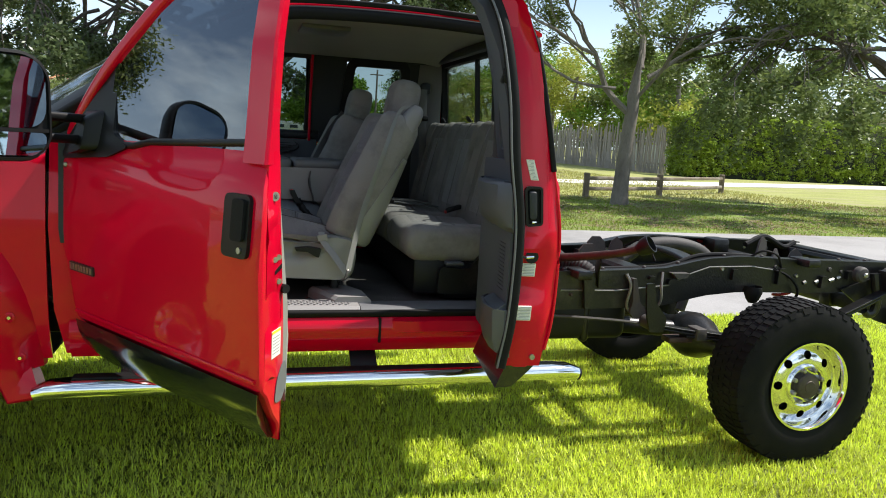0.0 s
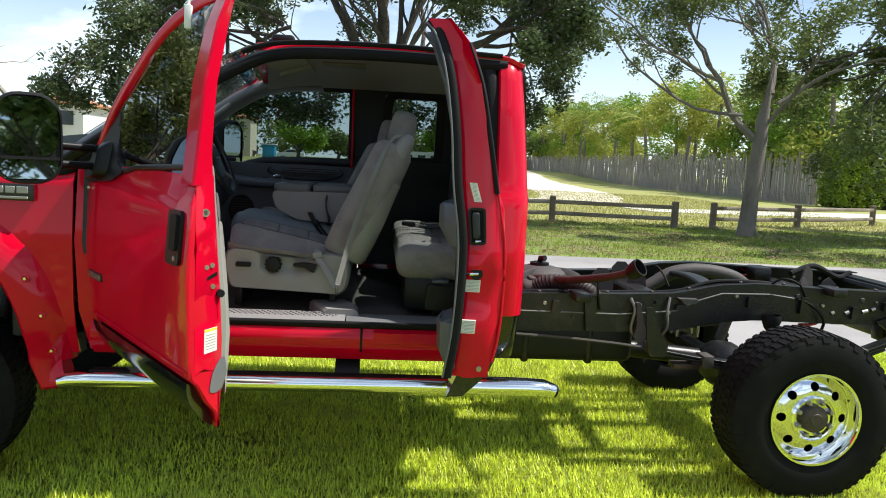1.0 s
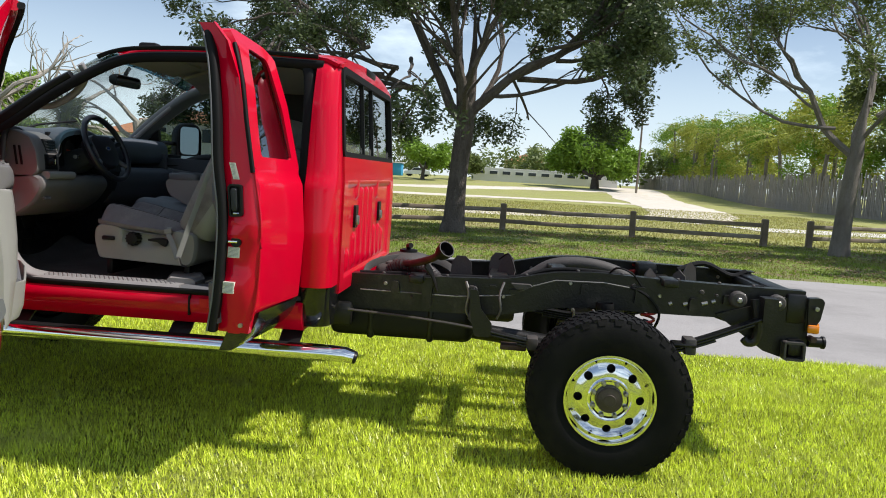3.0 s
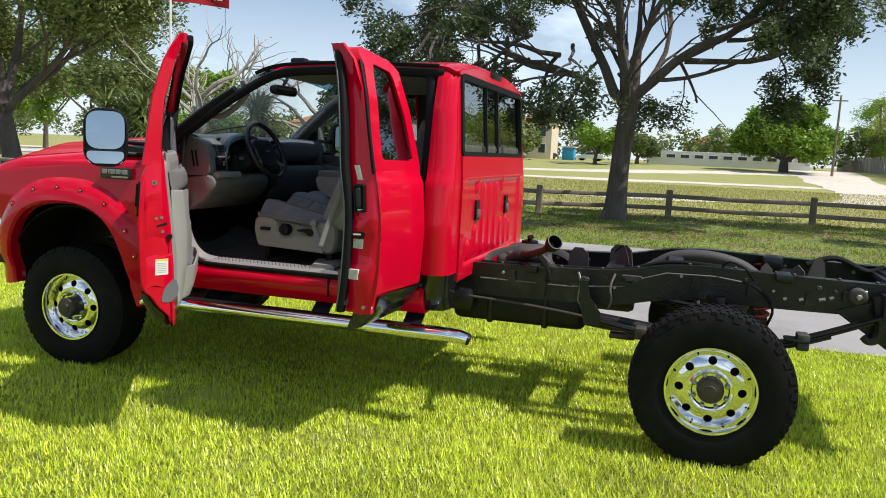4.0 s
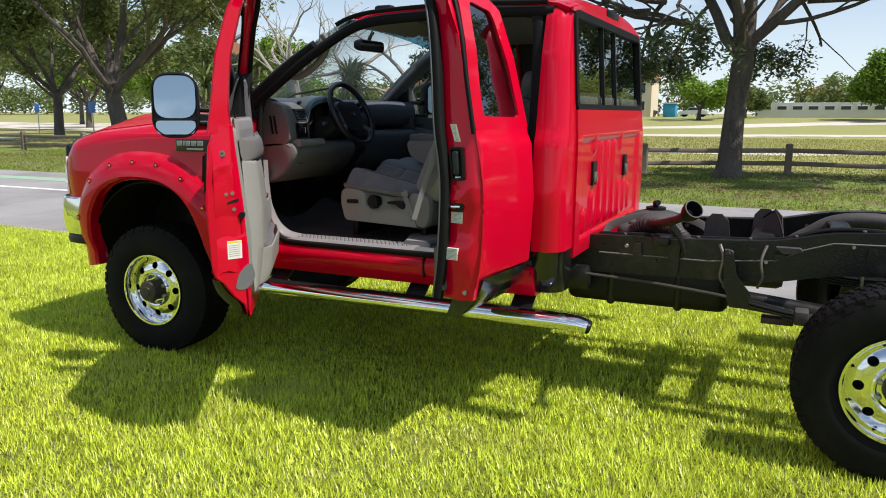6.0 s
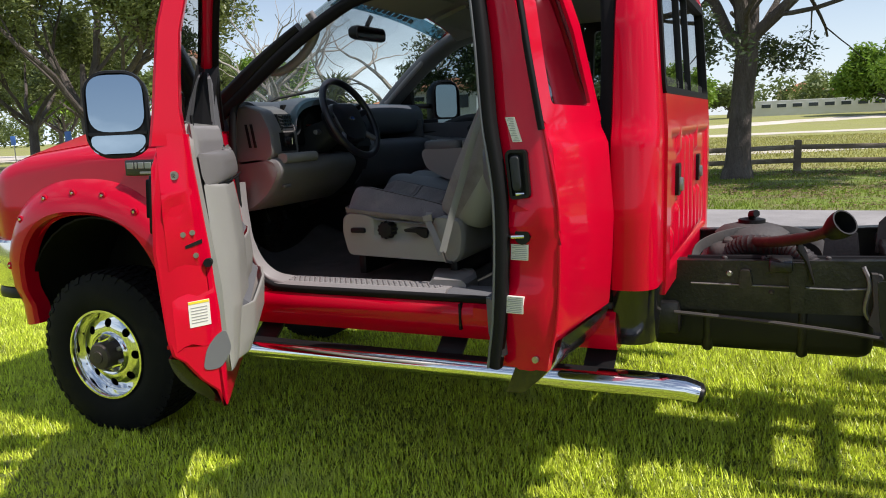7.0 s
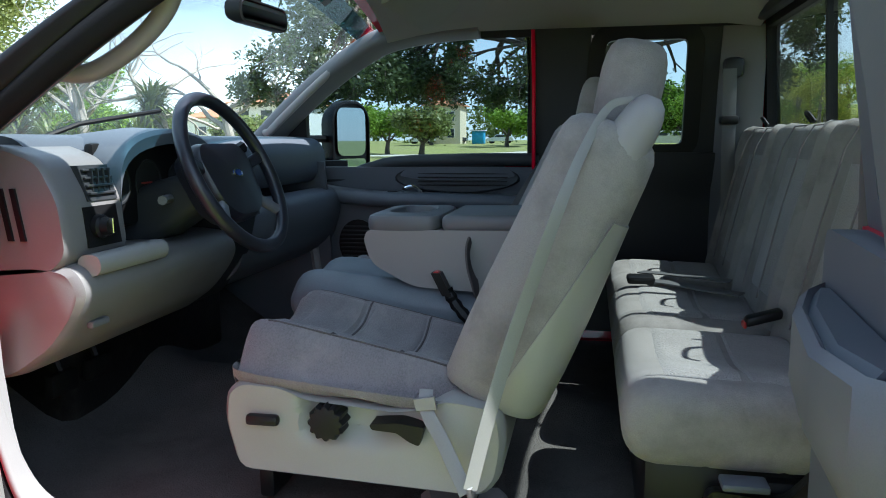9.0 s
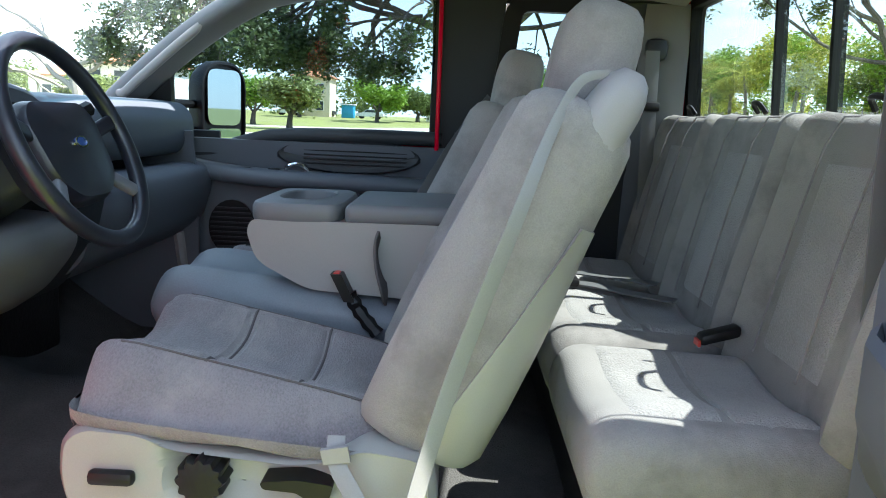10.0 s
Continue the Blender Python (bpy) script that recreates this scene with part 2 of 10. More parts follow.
BARK = mat("grey_oak_bark", (0.080, 0.066, 0.057), 0.95, 0, 0.45, 5, 40, 1.0, 0.05, dark=(0.145, 0.128, 0.112), patch=0.45, patch_scale=3, stretch=(1, 1, 0.35))
BARK_PALE = mat("pale_grey_bark", (0.17, 0.152, 0.132), 0.95, 0, 0.25, 5, 40, 0.8, 0.02, dark=(0.12, 0.10, 0.09), patch=0.4, patch_scale=2.5, stretch=(1, 1, 0.4))
DEADWOOD = mat("bleached_dead_wood", (0.30, 0.275, 0.24), 0.9, 0, 0.2, 6, 50, 0.5, 0.01)
WOOD = mat("weathered_fence_wood", (0.17, 0.135, 0.10), 0.9, 0, 0.3, 4, 60, 0.6, 0.008, dark=(0.30, 0.27, 0.23), patch=0.45, patch_scale=2, obj=0.6, stretch=(0.3, 1, 1))
PICKET = mat("weathered_picket_wood", (0.27, 0.24, 0.21), 0.95, 0, 0.45, 3, 40, 0.6, 0.01, island=0.9, stretch=(1, 1, 0.3))
LEAF_OAK = mat("oak_leaf", (0.075, 0.105, 0.040), 0.40, 0, 0.4, 0.6, 4, 0, trans=0.35, island=0.9, spec=0.5)
LEAF_MID = mat("mid_green_leaf", (0.135, 0.175, 0.052), 0.5, 0, 0.4, 0.6, 4, 0, trans=0.35, island=0.9, spec=0.4)
LEAF_PARK = mat("grey_green_leaf", (0.165, 0.20, 0.062), 0.42, 0, 0.45, 0.5, 4, 0, trans=0.3, island=0.9, spec=0.5)
LEAF_SPIKE = mat("sword_leaf", (0.13, 0.165, 0.05), 0.4, 0, 0.4, 0.8, 6, 0, trans=0.25, island=0.9, spec=0.5)
LEAF_BRIGHT = mat("bright_green_leaf", (0.17, 0.28, 0.03), 0.5, 0, 0.35, 0.5, 4, 0, trans=0.35, island=0.9, spec=0.4)
LEAF_YELLOW = mat("yellow_green_frond", (0.34, 0.36, 0.06), 0.5, 0, 0.35, 0.5, 4, 0, trans=0.35, island=0.9, spec=0.4)
LEAF_HEDGE = mat("hedge_leaf", (0.21, 0.29, 0.025), 0.4, 0, 0.4, 0.9, 6, 0, trans=0.3, island=0.9, spec=0.5)
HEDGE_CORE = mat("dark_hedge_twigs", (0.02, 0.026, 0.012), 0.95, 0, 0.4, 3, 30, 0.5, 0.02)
STUCCO = mat("cream_stucco", (0.62, 0.53, 0.38), 0.9, 0, 0.06, 0.6, 20, 0.2, 0.01)
STUCCO_W = mat("white_painted_wall", (0.62, 0.62, 0.60), 0.85, 0, 0.06, 0.6, 20, 0.2, 0.01)
ROOF_ORANGE = mat("orange_roof_tile", (0.36, 0.16, 0.08), 0.85, 0, 0.2, 1.5, 9, 0.5, 0.03)
ROOF_GREY = mat("pale_grey_roof", (0.46, 0.48, 0.50), 0.7, 0, 0.1, 0.8, 10, 0.3, 0.02)
WINDOW_DARK = mat("dark_window_pane", (0.04, 0.05, 0.06), 0.12, 0, 0.1, 1, 9, 0)
BLUE_BOX = mat("blue_painted_box", (0.03, 0.28, 0.50), 0.6, 0, 0.1, 2, 20, 0.05)
CAR_WHITE = mat("white_car_paint", (0.75, 0.75, 0.75), 0.3, 0, 0.04, 2, 20, 0.0, coat=0.5)
CAR_RED = mat("red_car_paint", (0.45, 0.02, 0.03), 0.3, 0, 0.04, 2, 20, 0.0, coat=0.5)
CAR_DARK = mat("dark_car_paint", (0.05, 0.06, 0.08), 0.3, 0, 0.04, 2, 20, 0.0, coat=0.5)
SIGN_BLUE = mat("blue_sign", (0.06, 0.18, 0.55), 0.5, 0, 0.04, 2, 20, 0.0)
GRASS_VERGE = mat("verge_blades", (0.20, 0.27, 0.035), 0.6, 0, 0.4, 0.8, 8, 0, trans=0.4, island=0.8, dark=(0.26, 0.22, 0.09), patch=0.5, patch_scale=0.8, spec=0.3)
GRASS_DRY = mat("dry_blades", (0.34, 0.33, 0.10), 0.8, 0, 0.35, 0.5, 6, 0, trans=0.35, island=0.8, dark=(0.42, 0.37, 0.19), patch=0.5, patch_scale=0.3, spec=0.2)
LITTER = mat("dead_leaves", (0.20, 0.135, 0.08), 0.8, 0, 0.45, 3, 20, 0, trans=0.1, island=1.0, spec=0.3)

# ---- mesh helpers ----
def obj(name, vf, material, parent=None, label="", smooth=35):
    """One mesh object from (vertices, faces)."""
    me = bpy.data.meshes.new(name)
    me.from_pydata([tuple(p) for p in vf[0]], [], [tuple(q) for q in vf[1]])
    if smooth:
        me.shade_smooth()
        me.set_sharp_from_angle(angle=radians(smooth))
    me.materials.append(material)
    ob = new(name, me)
    if parent:
        ob.parent = parent
    if label:
        tagged(ob, label)
    return ob


def thing(name, label, category, group="", place=None):
    ob = new(name)
    ob.empty_display_size = 0.2
    if place is not None:
        ob.matrix_world = place
    return tagged(ob, label, category, group)


def join(*geos):
    vs, fs = [], []
    for v, f in geos:
        k = len(vs)
        vs.extend(v)
        fs.extend([tuple(i + k for i in q) for q in f])
    return vs, fs


def moved(vf, m):
    return [tuple(m @ Vector(p)) for p in vf[0]], vf[1]


def mapped(vf, fn):
    return [tuple(fn(*p)) for p in vf[0]], vf[1]


def flip(vf):
    return vf[0], [tuple(reversed(q)) for q in vf[1]]


def from_bm(bm):
    bm.verts.ensure_lookup_table()
    bm.verts.index_update()
    out = [tuple(v.co) for v in bm.verts], [tuple(v.index for v in f.verts) for f in bm.faces]
    bm.free()
    return out


def rbox(lo, hi, r=0.01, seg=2):
    """A box with rounded edges between two corners."""
    bm = bmesh.new()
    bmesh.ops.create_cube(bm, size=1)
    for v in bm.verts:
        v.co = Vector([lo[i] if v.co[i] < 0 else hi[i] for i in range(3)])
    r = min(r, 0.49 * min(hi[i] - lo[i] for i in range(3)))
    if r > 0:
        bmesh.ops.bevel(bm, geom=list(bm.edges), offset=r, segments=seg, affect="EDGES", profile=0.5)
    return from_bm(bm)


def loft(rings, caps=True, closed=False):
    """Skin through rings of equal length; closed joins the last to the first."""
    n, vs, fs = len(rings[0]), [], []
    for r in rings:
        vs.extend([tuple(p) for p in r])
    last = len(rings) if closed else len(rings) - 1
    for i in range(last):
        a, b = i * n, ((i + 1) % len(rings)) * n
        for j in range(n):
            k = (j + 1) % n
            fs.append((a + j, a + k, b + k, b + j))
    if caps and not closed:
        fs.append(tuple(reversed(range(n))))
        fs.append(tuple(range((len(rings) - 1) * n, len(rings) * n)))
    return vs, fs


def circle(r, n=12):
    return [(r * math.cos(2 * math.pi * i / n), r * math.sin(2 * math.pi * i / n)) for i in range(n)]


def rrect(w, h, r, n=3):
    """Outline of a rounded rectangle, centred."""
    r = min(r, w / 2 - 1e-4, h / 2 - 1e-4)
    pts = []
    for cx, cy, a0 in ((w / 2 - r, h / 2 - r, 0), (-w / 2 + r, h / 2 - r, 90), (-w / 2 + r, -h / 2 + r, 180), (w / 2 - r, -h / 2 + r, 270)):
        for i in range(n + 1):
            a = radians(a0 + 90 * i / n)
            pts.append((cx + r * math.cos(a), cy + r * math.sin(a)))
    return pts


def fine(outline, step):
    """The outline with its long edges cut into short ones."""
    out = []
    for i, p in enumerate(outline):
        q = outline[(i + 1) % len(outline)]
        k = max(1, round(math.hypot(q[0] - p[0], q[1] - p[1]) / step))
        out.extend([(p[0] + (q[0] - p[0]) * j / k, p[1] + (q[1] - p[1]) * j / k) for j in range(k)])
    return out


def cushion_outline(w, h, r, across=16):
    """A rounded rectangle with a fixed number of points along its long edges."""
    c = rrect(w, h, r, 5)
    return [(c[5][0] + (c[6][0] - c[5][0]) * j / across, c[5][1]) for j in range(1, across)], c


def pillow(w, h, r, across=16):
    mid, c = cushion_outline(w, h, r, across)
    return c[:6] + mid + c[6:18] + [(-x, -y) for x, y in mid] + c[18:]


def sweep(pts, prof, up=(0, 0, 1), scales=None, closed=False, caps=True):
    """A profile (across, up) carried along a line of points."""
    pts = [Vector(p) for p in pts]
    rings, n = [], len(pts)
    up0 = Vector(up)
    for i, p in enumerate(pts):
        if closed:
            d = pts[(i + 1) % n] - pts[i - 1]
        else:
            d = pts[min(i + 1, n - 1)] - pts[max(i - 1, 0)]
        d.normalize()
        side = d.cross(up0)
        if side.length < 1e-3:
            side = d.cross(Vector((0, 1, 0.01)))
        side.normalize()
        u = side.cross(d)
        s = scales[i] if scales else 1.0
        rings.append([p + side * (a * s) + u * (b * s) for a, b in prof])
    return loft(rings, caps, closed)


def smooth_line(pts, n=6):
    """A Catmull-Rom line through points."""
    p = [Vector(q) for q in pts]
    p = [p[0] * 2 - p[1]] + p + [p[-1] * 2 - p[-2]]
    out = []
    for i in range(1, len(p) - 2):
        for k in range(n):
            t = k / n
            out.append(0.5 * ((2 * p[i]) + (p[i + 1] - p[i - 1]) * t + (2 * p[i - 1] - 5 * p[i] + 4 * p[i + 1] - p[i + 2]) * t * t
                              + (3 * p[i] - p[i - 1] - 3 * p[i + 1] + p[i + 2]) * t ** 3))
    out.append(p[-2])
    return out


def tube(pts, r, n=8, caps=True, closed=False):
    """A round section along a line, its frame carried on without twist."""
    pts = [Vector(p) for p in pts]
    m = len(pts)
    rs = list(r) if isinstance(r, (list, tuple)) else [r] * m
    side, rings = None, []
    for i, p in enumerate(pts):
        d = (pts[(i + 1) % m] - pts[i - 1]) if closed else (pts[min(i + 1, m - 1)] - pts[max(i - 1, 0)])
        d.normalize()
        if side is None:
            side = d.cross(Vector((0, 0, 1)) if abs(d.z) < 0.9 else Vector((0, 1, 0)))
        side = side - d * side.dot(d)
        side.normalize()
        u = side.cross(d)
        rings.append([p + side * (a * rs[i]) + u * (b * rs[i]) for a, b in circle(1.0, n)])
    return loft(rings, caps, closed)


def lathe(profile, n=32, axis="y", centre=(0, 0, 0), closed=False):
    """Turn (radius, along) round an axis through centre."""
    rings = []
    for i in range(n):
        a = 2 * math.pi * i / n
        c, s = math.cos(a), math.sin(a)
        ring = []
        for r, h in profile:
            p = {"y": (r * c, h, r * s), "z": (r * c, r * s, h), "x": (h, r * c, r * s)}[axis]
            ring.append((p[0] + centre[0], p[1] + centre[1], p[2] + centre[2]))
        rings.append(ring)
    m, vs, fs = len(profile), [], []
    for r in rings:
        vs.extend(r)
    for i in range(n):
        a, b = i * m, ((i + 1) % n) * m
        for j in range(m if closed else m - 1):
            k = (j + 1) % m
            fs.append((a + j, b + j, b + k, a + k))
    return vs, fs


def grid(nu, nv, fn):
    vs = [tuple(fn(i / nu, j / nv)) for j in range(nv + 1) for i in range(nu + 1)]
    fs = [(j * (nu + 1) + i, j * (nu + 1) + i + 1, (j + 1) * (nu + 1) + i + 1, (j + 1) * (nu + 1) + i) for j in range(nv) for i in range(nu)]
    return vs, fs


def shell(vf, t):
    """Thickness for an open surface, along its normals."""
    bm = bmesh.new()
    vs = [bm.verts.new(p) for p in vf[0]]
    for f in vf[1]:
        bm.faces.new([vs[i] for i in f])
    bm.normal_update()
    bmesh.ops.solidify(bm, geom=list(bm.faces), thickness=t)
    bm.normal_update()
    return from_bm(bm)


def prism(outline, put, a, b):
    """A flat outline (u, v) between two depths; put(u, v, depth) gives the place."""
    return loft([[put(u, v, a) for u, v in outline], [put(u, v, b) for u, v in outline]])


def rounded(outline, r, n=4):
    """An outline with its corners cut round by arcs of about r."""
    out, m = [], len(outline)
    for i in range(m):
        p, q, s = Vector(outline[i - 1]), Vector(outline[i]), Vector(outline[(i + 1) % m])
        ra = min(r, (p - q).length * 0.45, (s - q).length * 0.45)
        a, b = q + (p - q).normalized() * ra, q + (s - q).normalized() * ra
        for k in range(n + 1):
            t = k / n
            out.append(tuple(a * (1 - t) ** 2 + q * 2 * t * (1 - t) + b * t * t))
    return out


def ring_frame(outer, inner, put, a, b):
    """A frame between two outlines of equal length, between two depths."""
    rings = [[put(u, v, a) for u, v in outer], [put(u, v, b) for u, v in outer], [put(u, v, b) for u, v in inner], [put(u, v, a) for u, v in inner]]
    return loft(rings, caps=False, closed=True)


def shrink(outline, d):
    """The outline drawn in towards its inside by about d."""
    m, out = len(outline), []
    area = sum(outline[i - 1][0] * outline[i][1] - outline[i][0] * outline[i - 1][1] for i in range(m))
    sgn = 1 if area > 0 else -1
    for i in range(m):
        p, q, s = Vector(outline[i - 1]), Vector(outline[i]), Vector(outline[(i + 1) % m])
        e = (s - p)
        if e.length < 1e-9:
            e = Vector((1, 0))
        e.normalize()
        out.append((q.x - sgn * e.y * d, q.y + sgn * e.x * d))
    return out


def lerp(table, x):
    """Value at x of a table of (x, value)."""
    if x <= table[0][0]:
        return table[0][1]
    for (a, u), (b, v) in zip(table, table[1:]):
        if x <= b:
            t = (x - a) / (b - a)
            return u + (v - u) * t
    return table[-1][1]

# ---- the truck: x runs to its tail, y to its passenger side, front axle at x = 0 ----
truck = thing("pickup_truck", "red extended-cab pickup truck without its bed, doors open", "truck")
YC = 1.0
SIDE = [(0.55, 0.13), (0.61, 0.10), (0.70, 0.06), (0.84, 0.035), (1.10, 0.022), (1.35, 0.040), (1.395, 0.062), (1.46, 0.075), (1.75, 0.125), (1.93, 0.180), (2.0, 0.235), (2.1, 0.33)]
BACK = [(0.6, 2.575), (0.84, 2.595), (1.36, 2.60), (1.5, 2.592), (1.96, 2.562), (2.1, 2.535)]


def side_y(z):
    return lerp(SIDE, z)


def mirror_y(vf):
    return flip(mapped(vf, lambda x, y, z: (x, 2 * YC - y, z)))


# roof
def roof_z(x, y, drop=0.0):
    u = min(1.0, abs(y - YC) / 0.80)
    front = max(0.0, (1.62 - x) / 0.40)
    back = max(0.0, (x - 2.43) / 0.13)
    return 1.995 + 0.075 * (1 - u ** 2.6) - 0.040 * front ** 2 - 0.035 * back ** 2.4 - drop


def roof_point(u, v):
    y = 0.205 + 1.59 * u
    k = (2 * u - 1) ** 2
    xf = 1.34 - 0.22 * u + 0.05 * k
    x = xf + (2.556 - xf) * v
    return x, y, roof_z(x, y)


obj("roof", shell(grid(28, 22, roof_point), -0.018), RED, truck)
obj("headliner", shell(grid(16, 12, lambda u, v: (1.40 - 0.2 * u + (1.12 + 0.2 * u) * v, 0.26 + 1.48 * u, roof_z(1.40 - 0.2 * u + (1.12 + 0.2 * u) * v, 0.26 + 1.48 * u, 0.05))), -0.012), HEADLINER, truck, "grey cloth headliner")
for y, x in ((0.42, 1.46), (1.0, 1.36), (1.58, 1.30), (0.72, 1.40), (1.28, 1.32)):
    lamp = obj("roof_marker_lamp", rbox((x - 0.055, y - 0.035, roof_z(x, y) - 0.01), (x + 0.05, y + 0.035, roof_z(x, y) + 0.028), 0.016), BLACK_PLASTIC, truck)


# rear quarter with the corner that turns into the back
def quarter_path(z):
    y, xb = side_y(z), lerp(BACK, z)
    r = 0.085
    pts = [(2.445, y + 0.042), (2.445, y + 0.02), (2.452, y + 0.004), (2.48, y)]
    for i in range(7):
        a = radians(90 * i / 6)
        pts.append((xb - r + r * math.sin(a), y + r - r * math.cos(a)))
    pts.append((xb, max(0.240, y + r + 0.015)))
    return pts


def quarter(z0, z1, n, t=0.014, push=0.0):
    """The panel as a closed section, outer skin and inner skin, carried up."""
    rings = []
    for k in range(n + 1):
        z = z0 + (z1 - z0) * k / n
        out = [(x, y + push) for x, y in quarter_path(z)]
        inn = []
        for i, (x, y) in enumerate(out):
            p, q = out[max(0, i - 1)], out[min(len(out) - 1, i + 1)]
            d = Vector((q[0] - p[0], q[1] - p[1])).normalized()
            inn.append((x - d.y * t, y + d.x * t))
        rings.append([(x, y, z) for x, y in out] + [(x, y, z) for x, y in reversed(inn)])
    return flip(loft(rings))


q_red = quarter(0.84, 1.972, 40)
obj("rear_quarter_panel", q_red, RED, truck)
obj("rear_quarter_panel", mirror_y(q_red), RED, truck)
q_low = quarter(0.63, 0.838, 6, 0.014, 0.012)
obj("lower_cladding", q_low, BLACK_PAINT, truck, "black lower cab corner cladding")
obj("lower_cladding", mirror_y(q_low), BLACK_PAINT, truck)


# back panel under the window, with its pressed ribs
RIBS = [(0.72, 0.90, 1.335), (0.875, 0.90, 1.335), (1.03, 0.90, 1.335), (0.565, 0.90, 1.08), (0.41, 0.89, 1.00), (1.185, 0.90, 1.09), (1.33, 0.90, 1.09), (1.46, 0.90, 1.05), (0.585, 1.28, 1.36), (1.195, 1.27, 1.36)]


def back_point(u, v):
    y = 0.225 + 1.55 * u
    z = 0.79 + 0.71 * v
    x = lerp(BACK, z)
    edge = min(y - 0.31, 1.69 - y, z - 0.86, 1.362 - z)
    x -= 0.014 * min(1.0, max(0.0, edge / 0.014))
    for yr, z0, z1 in RIBS:
        side = min(1.0, max(0.0, (0.030 - abs(y - yr)) / 0.014))
        ends = min(1.0, max(0.0, min(z - z0, z1 - z) / 0.02 + 0.3))
        x += 0.014 * side * ends
    return x, y, z


obj("back_panel", shell(grid(190, 60, back_point), -0.012), RED, truck, "red ribbed cab back panel", smooth=50)
obj("back_header", shell(grid(24, 4, lambda u, v: (2.556, 0.225 + 1.55 * u, 1.952 + (roof_z(2.556, 0.225 + 1.55 * u) - 1.954) * v)), -0.012), RED, truck)
wob = rounded([(0.225, 1.49), (1.775, 1.49), (1.755, 1.965), (0.245, 1.965)], 0.07, 5)
put_back = lambda u, v, d: (lerp(BACK, v) + d, u, v)
obj("rear_window_seal", ring_frame(wob, shrink(wob, 0.038), put_back, -0.03, 0.012), RUBBER, truck)
rear_glass = obj("rear_window", prism(shrink(wob, 0.03), put_back, -0.014, -0.009), GLASS_REAR, truck, "dark tinted sliding rear window")
for y in (0.80, 1.08):
    obj("window_divider", prism([(y - 0.007, 1.515), (y + 0.007, 1.515), (y + 0.007, 1.945), (y - 0.007, 1.945)], put_back, -0.022, 0.004), BLACK_PLASTIC, rear_glass)
obj("high_brake_lamp", rbox((2.50, 0.86, 1.995), (2.575, 1.14, 2.04), 0.014), BLACK_PLASTIC, truck)
for y in (0.575, 1.315):
    base = obj("latch_bezel", prism(rounded([(y - 0.036, 1.115), (y + 0.036, 1.115), (y + 0.036, 1.24), (y - 0.036, 1.24)], 0.012), put_back, -0.012, 0.012), BLACK_PLASTIC, truck, "black latch bezel")
    obj("latch", rbox((2.598, y - 0.018, 1.13), (2.624, y + 0.018, 1.185), 0.008), DULL_METAL, base)

# sill, hinge pillar, windscreen pillar and roof rail, with mirrored twins
sill_sec = [(0.095, 0.61), (0.058, 0.655), (0.045, 0.70), (0.048, 0.735), (0.066, 0.757), (0.30, 0.757), (0.30, 0.61)]
sill = loft([[(x, y, z) for y, z in sill_sec] for x in (0.72, 0.9, 1.2, 1.5, 1.8, 2.1, 2.46)])
obj("sill", sill, RED, truck)
obj("sill", mirror_y(sill), RED, truck)
obj("sill_joint", rbox((1.872, 0.041, 0.655), (1.882, 0.07, 0.757), 0.002), RUBBER, truck)
crush = loft([[(x, y + d, z) for y, z in ((0.04, 0.70), (0.04, 0.745), (0.07, 0.757), (0.07, 0.69))] for x, d in ((1.93, 0.006), (1.99, -0.012), (2.06, -0.008), (2.10, 0.004), (2.25, -0.008), (2.38, -0.004), (2.44, 0.006))])
obj("sill_flange", crush, RED, truck, "dented red sill flange")
pillar = loft([[(x0, side_y(z) + 0.015, z), (x1, side_y(z) + 0.015, z), (x1, side_y(z) + 0.15, z), (x0, side_y(z) + 0.15, z)] for z, x0, x1 in ((0.62, 0.70, 0.92), (0.80, 0.67, 0.84), (1.1, 0.66, 0.80), (1.44, 0.66, 0.79))])
obj("hinge_pillar", pillar, RED, truck)
cover = loft([[(x0, side_y(z) + 0.005, z), (x1, side_y(z) + 0.005, z), (x1, side_y(z) + 0.03, z), (x0, side_y(z) + 0.03, z)] for z, x0, x1 in ((1.05, 0.70, 0.795), (1.1, 0.695, 0.79), (1.44, 0.69, 0.785), (1.53, 0.71, 0.785))])
hinge_cover = obj("hinge_cover", cover, PLASTIC_D, truck, "dark plate over the door hinges")
for x, z in ((0.715, 1.42), (0.76, 1.46), (0.72, 1.33), (0.75, 1.20)):
    obj("cover_bolt", lathe([(0.009, 0.004), (0.009, -0.004), (0.006, -0.008), (0.0005, -0.008)], 10, "y", (x, side_y(z) + 0.004, z)), DULL_METAL, hinge_cover)
obj("hinge_pillar", mirror_y(pillar), RED, truck)
A_LINE = smooth_line([(0.56, 0.105, 1.415), (0.80, 0.115, 1.585), (1.06, 0.145, 1.775), (1.27, 0.175, 1.905), (1.42, 0.195, 1.972), (1.62, 0.21, 1.996), (2.0, 0.215, 2.003), (2.46, 0.225, 1.99)], 6)
a_red = sweep([(p.x + lerp([(1.2, 0.034), (1.5, 0.012)], p.x), p.y + 0.014, p.z - lerp([(1.2, 0.036), (1.5, 0.010)], p.x)) for p in A_LINE], rrect(0.050, 0.044, 0.018), up=(0, -0.35, 1), scales=[lerp([(1.25, 0.55), (1.5, 1.0)], p.x) for p in A_LINE])
obj("windscreen_pillar", a_red, RED, truck)
A_RIGHT = smooth_line([(0.46, 1.90, 1.40), (0.60, 1.875, 1.545), (0.74, 1.86, 1.675), (0.90, 1.835, 1.80), (1.06, 1.81, 1.90), (1.20, 1.79, 1.955), (1.45, 1.785, 1.985), (2.0, 1.785, 2.0), (2.46, 1.775, 1.99)], 6)
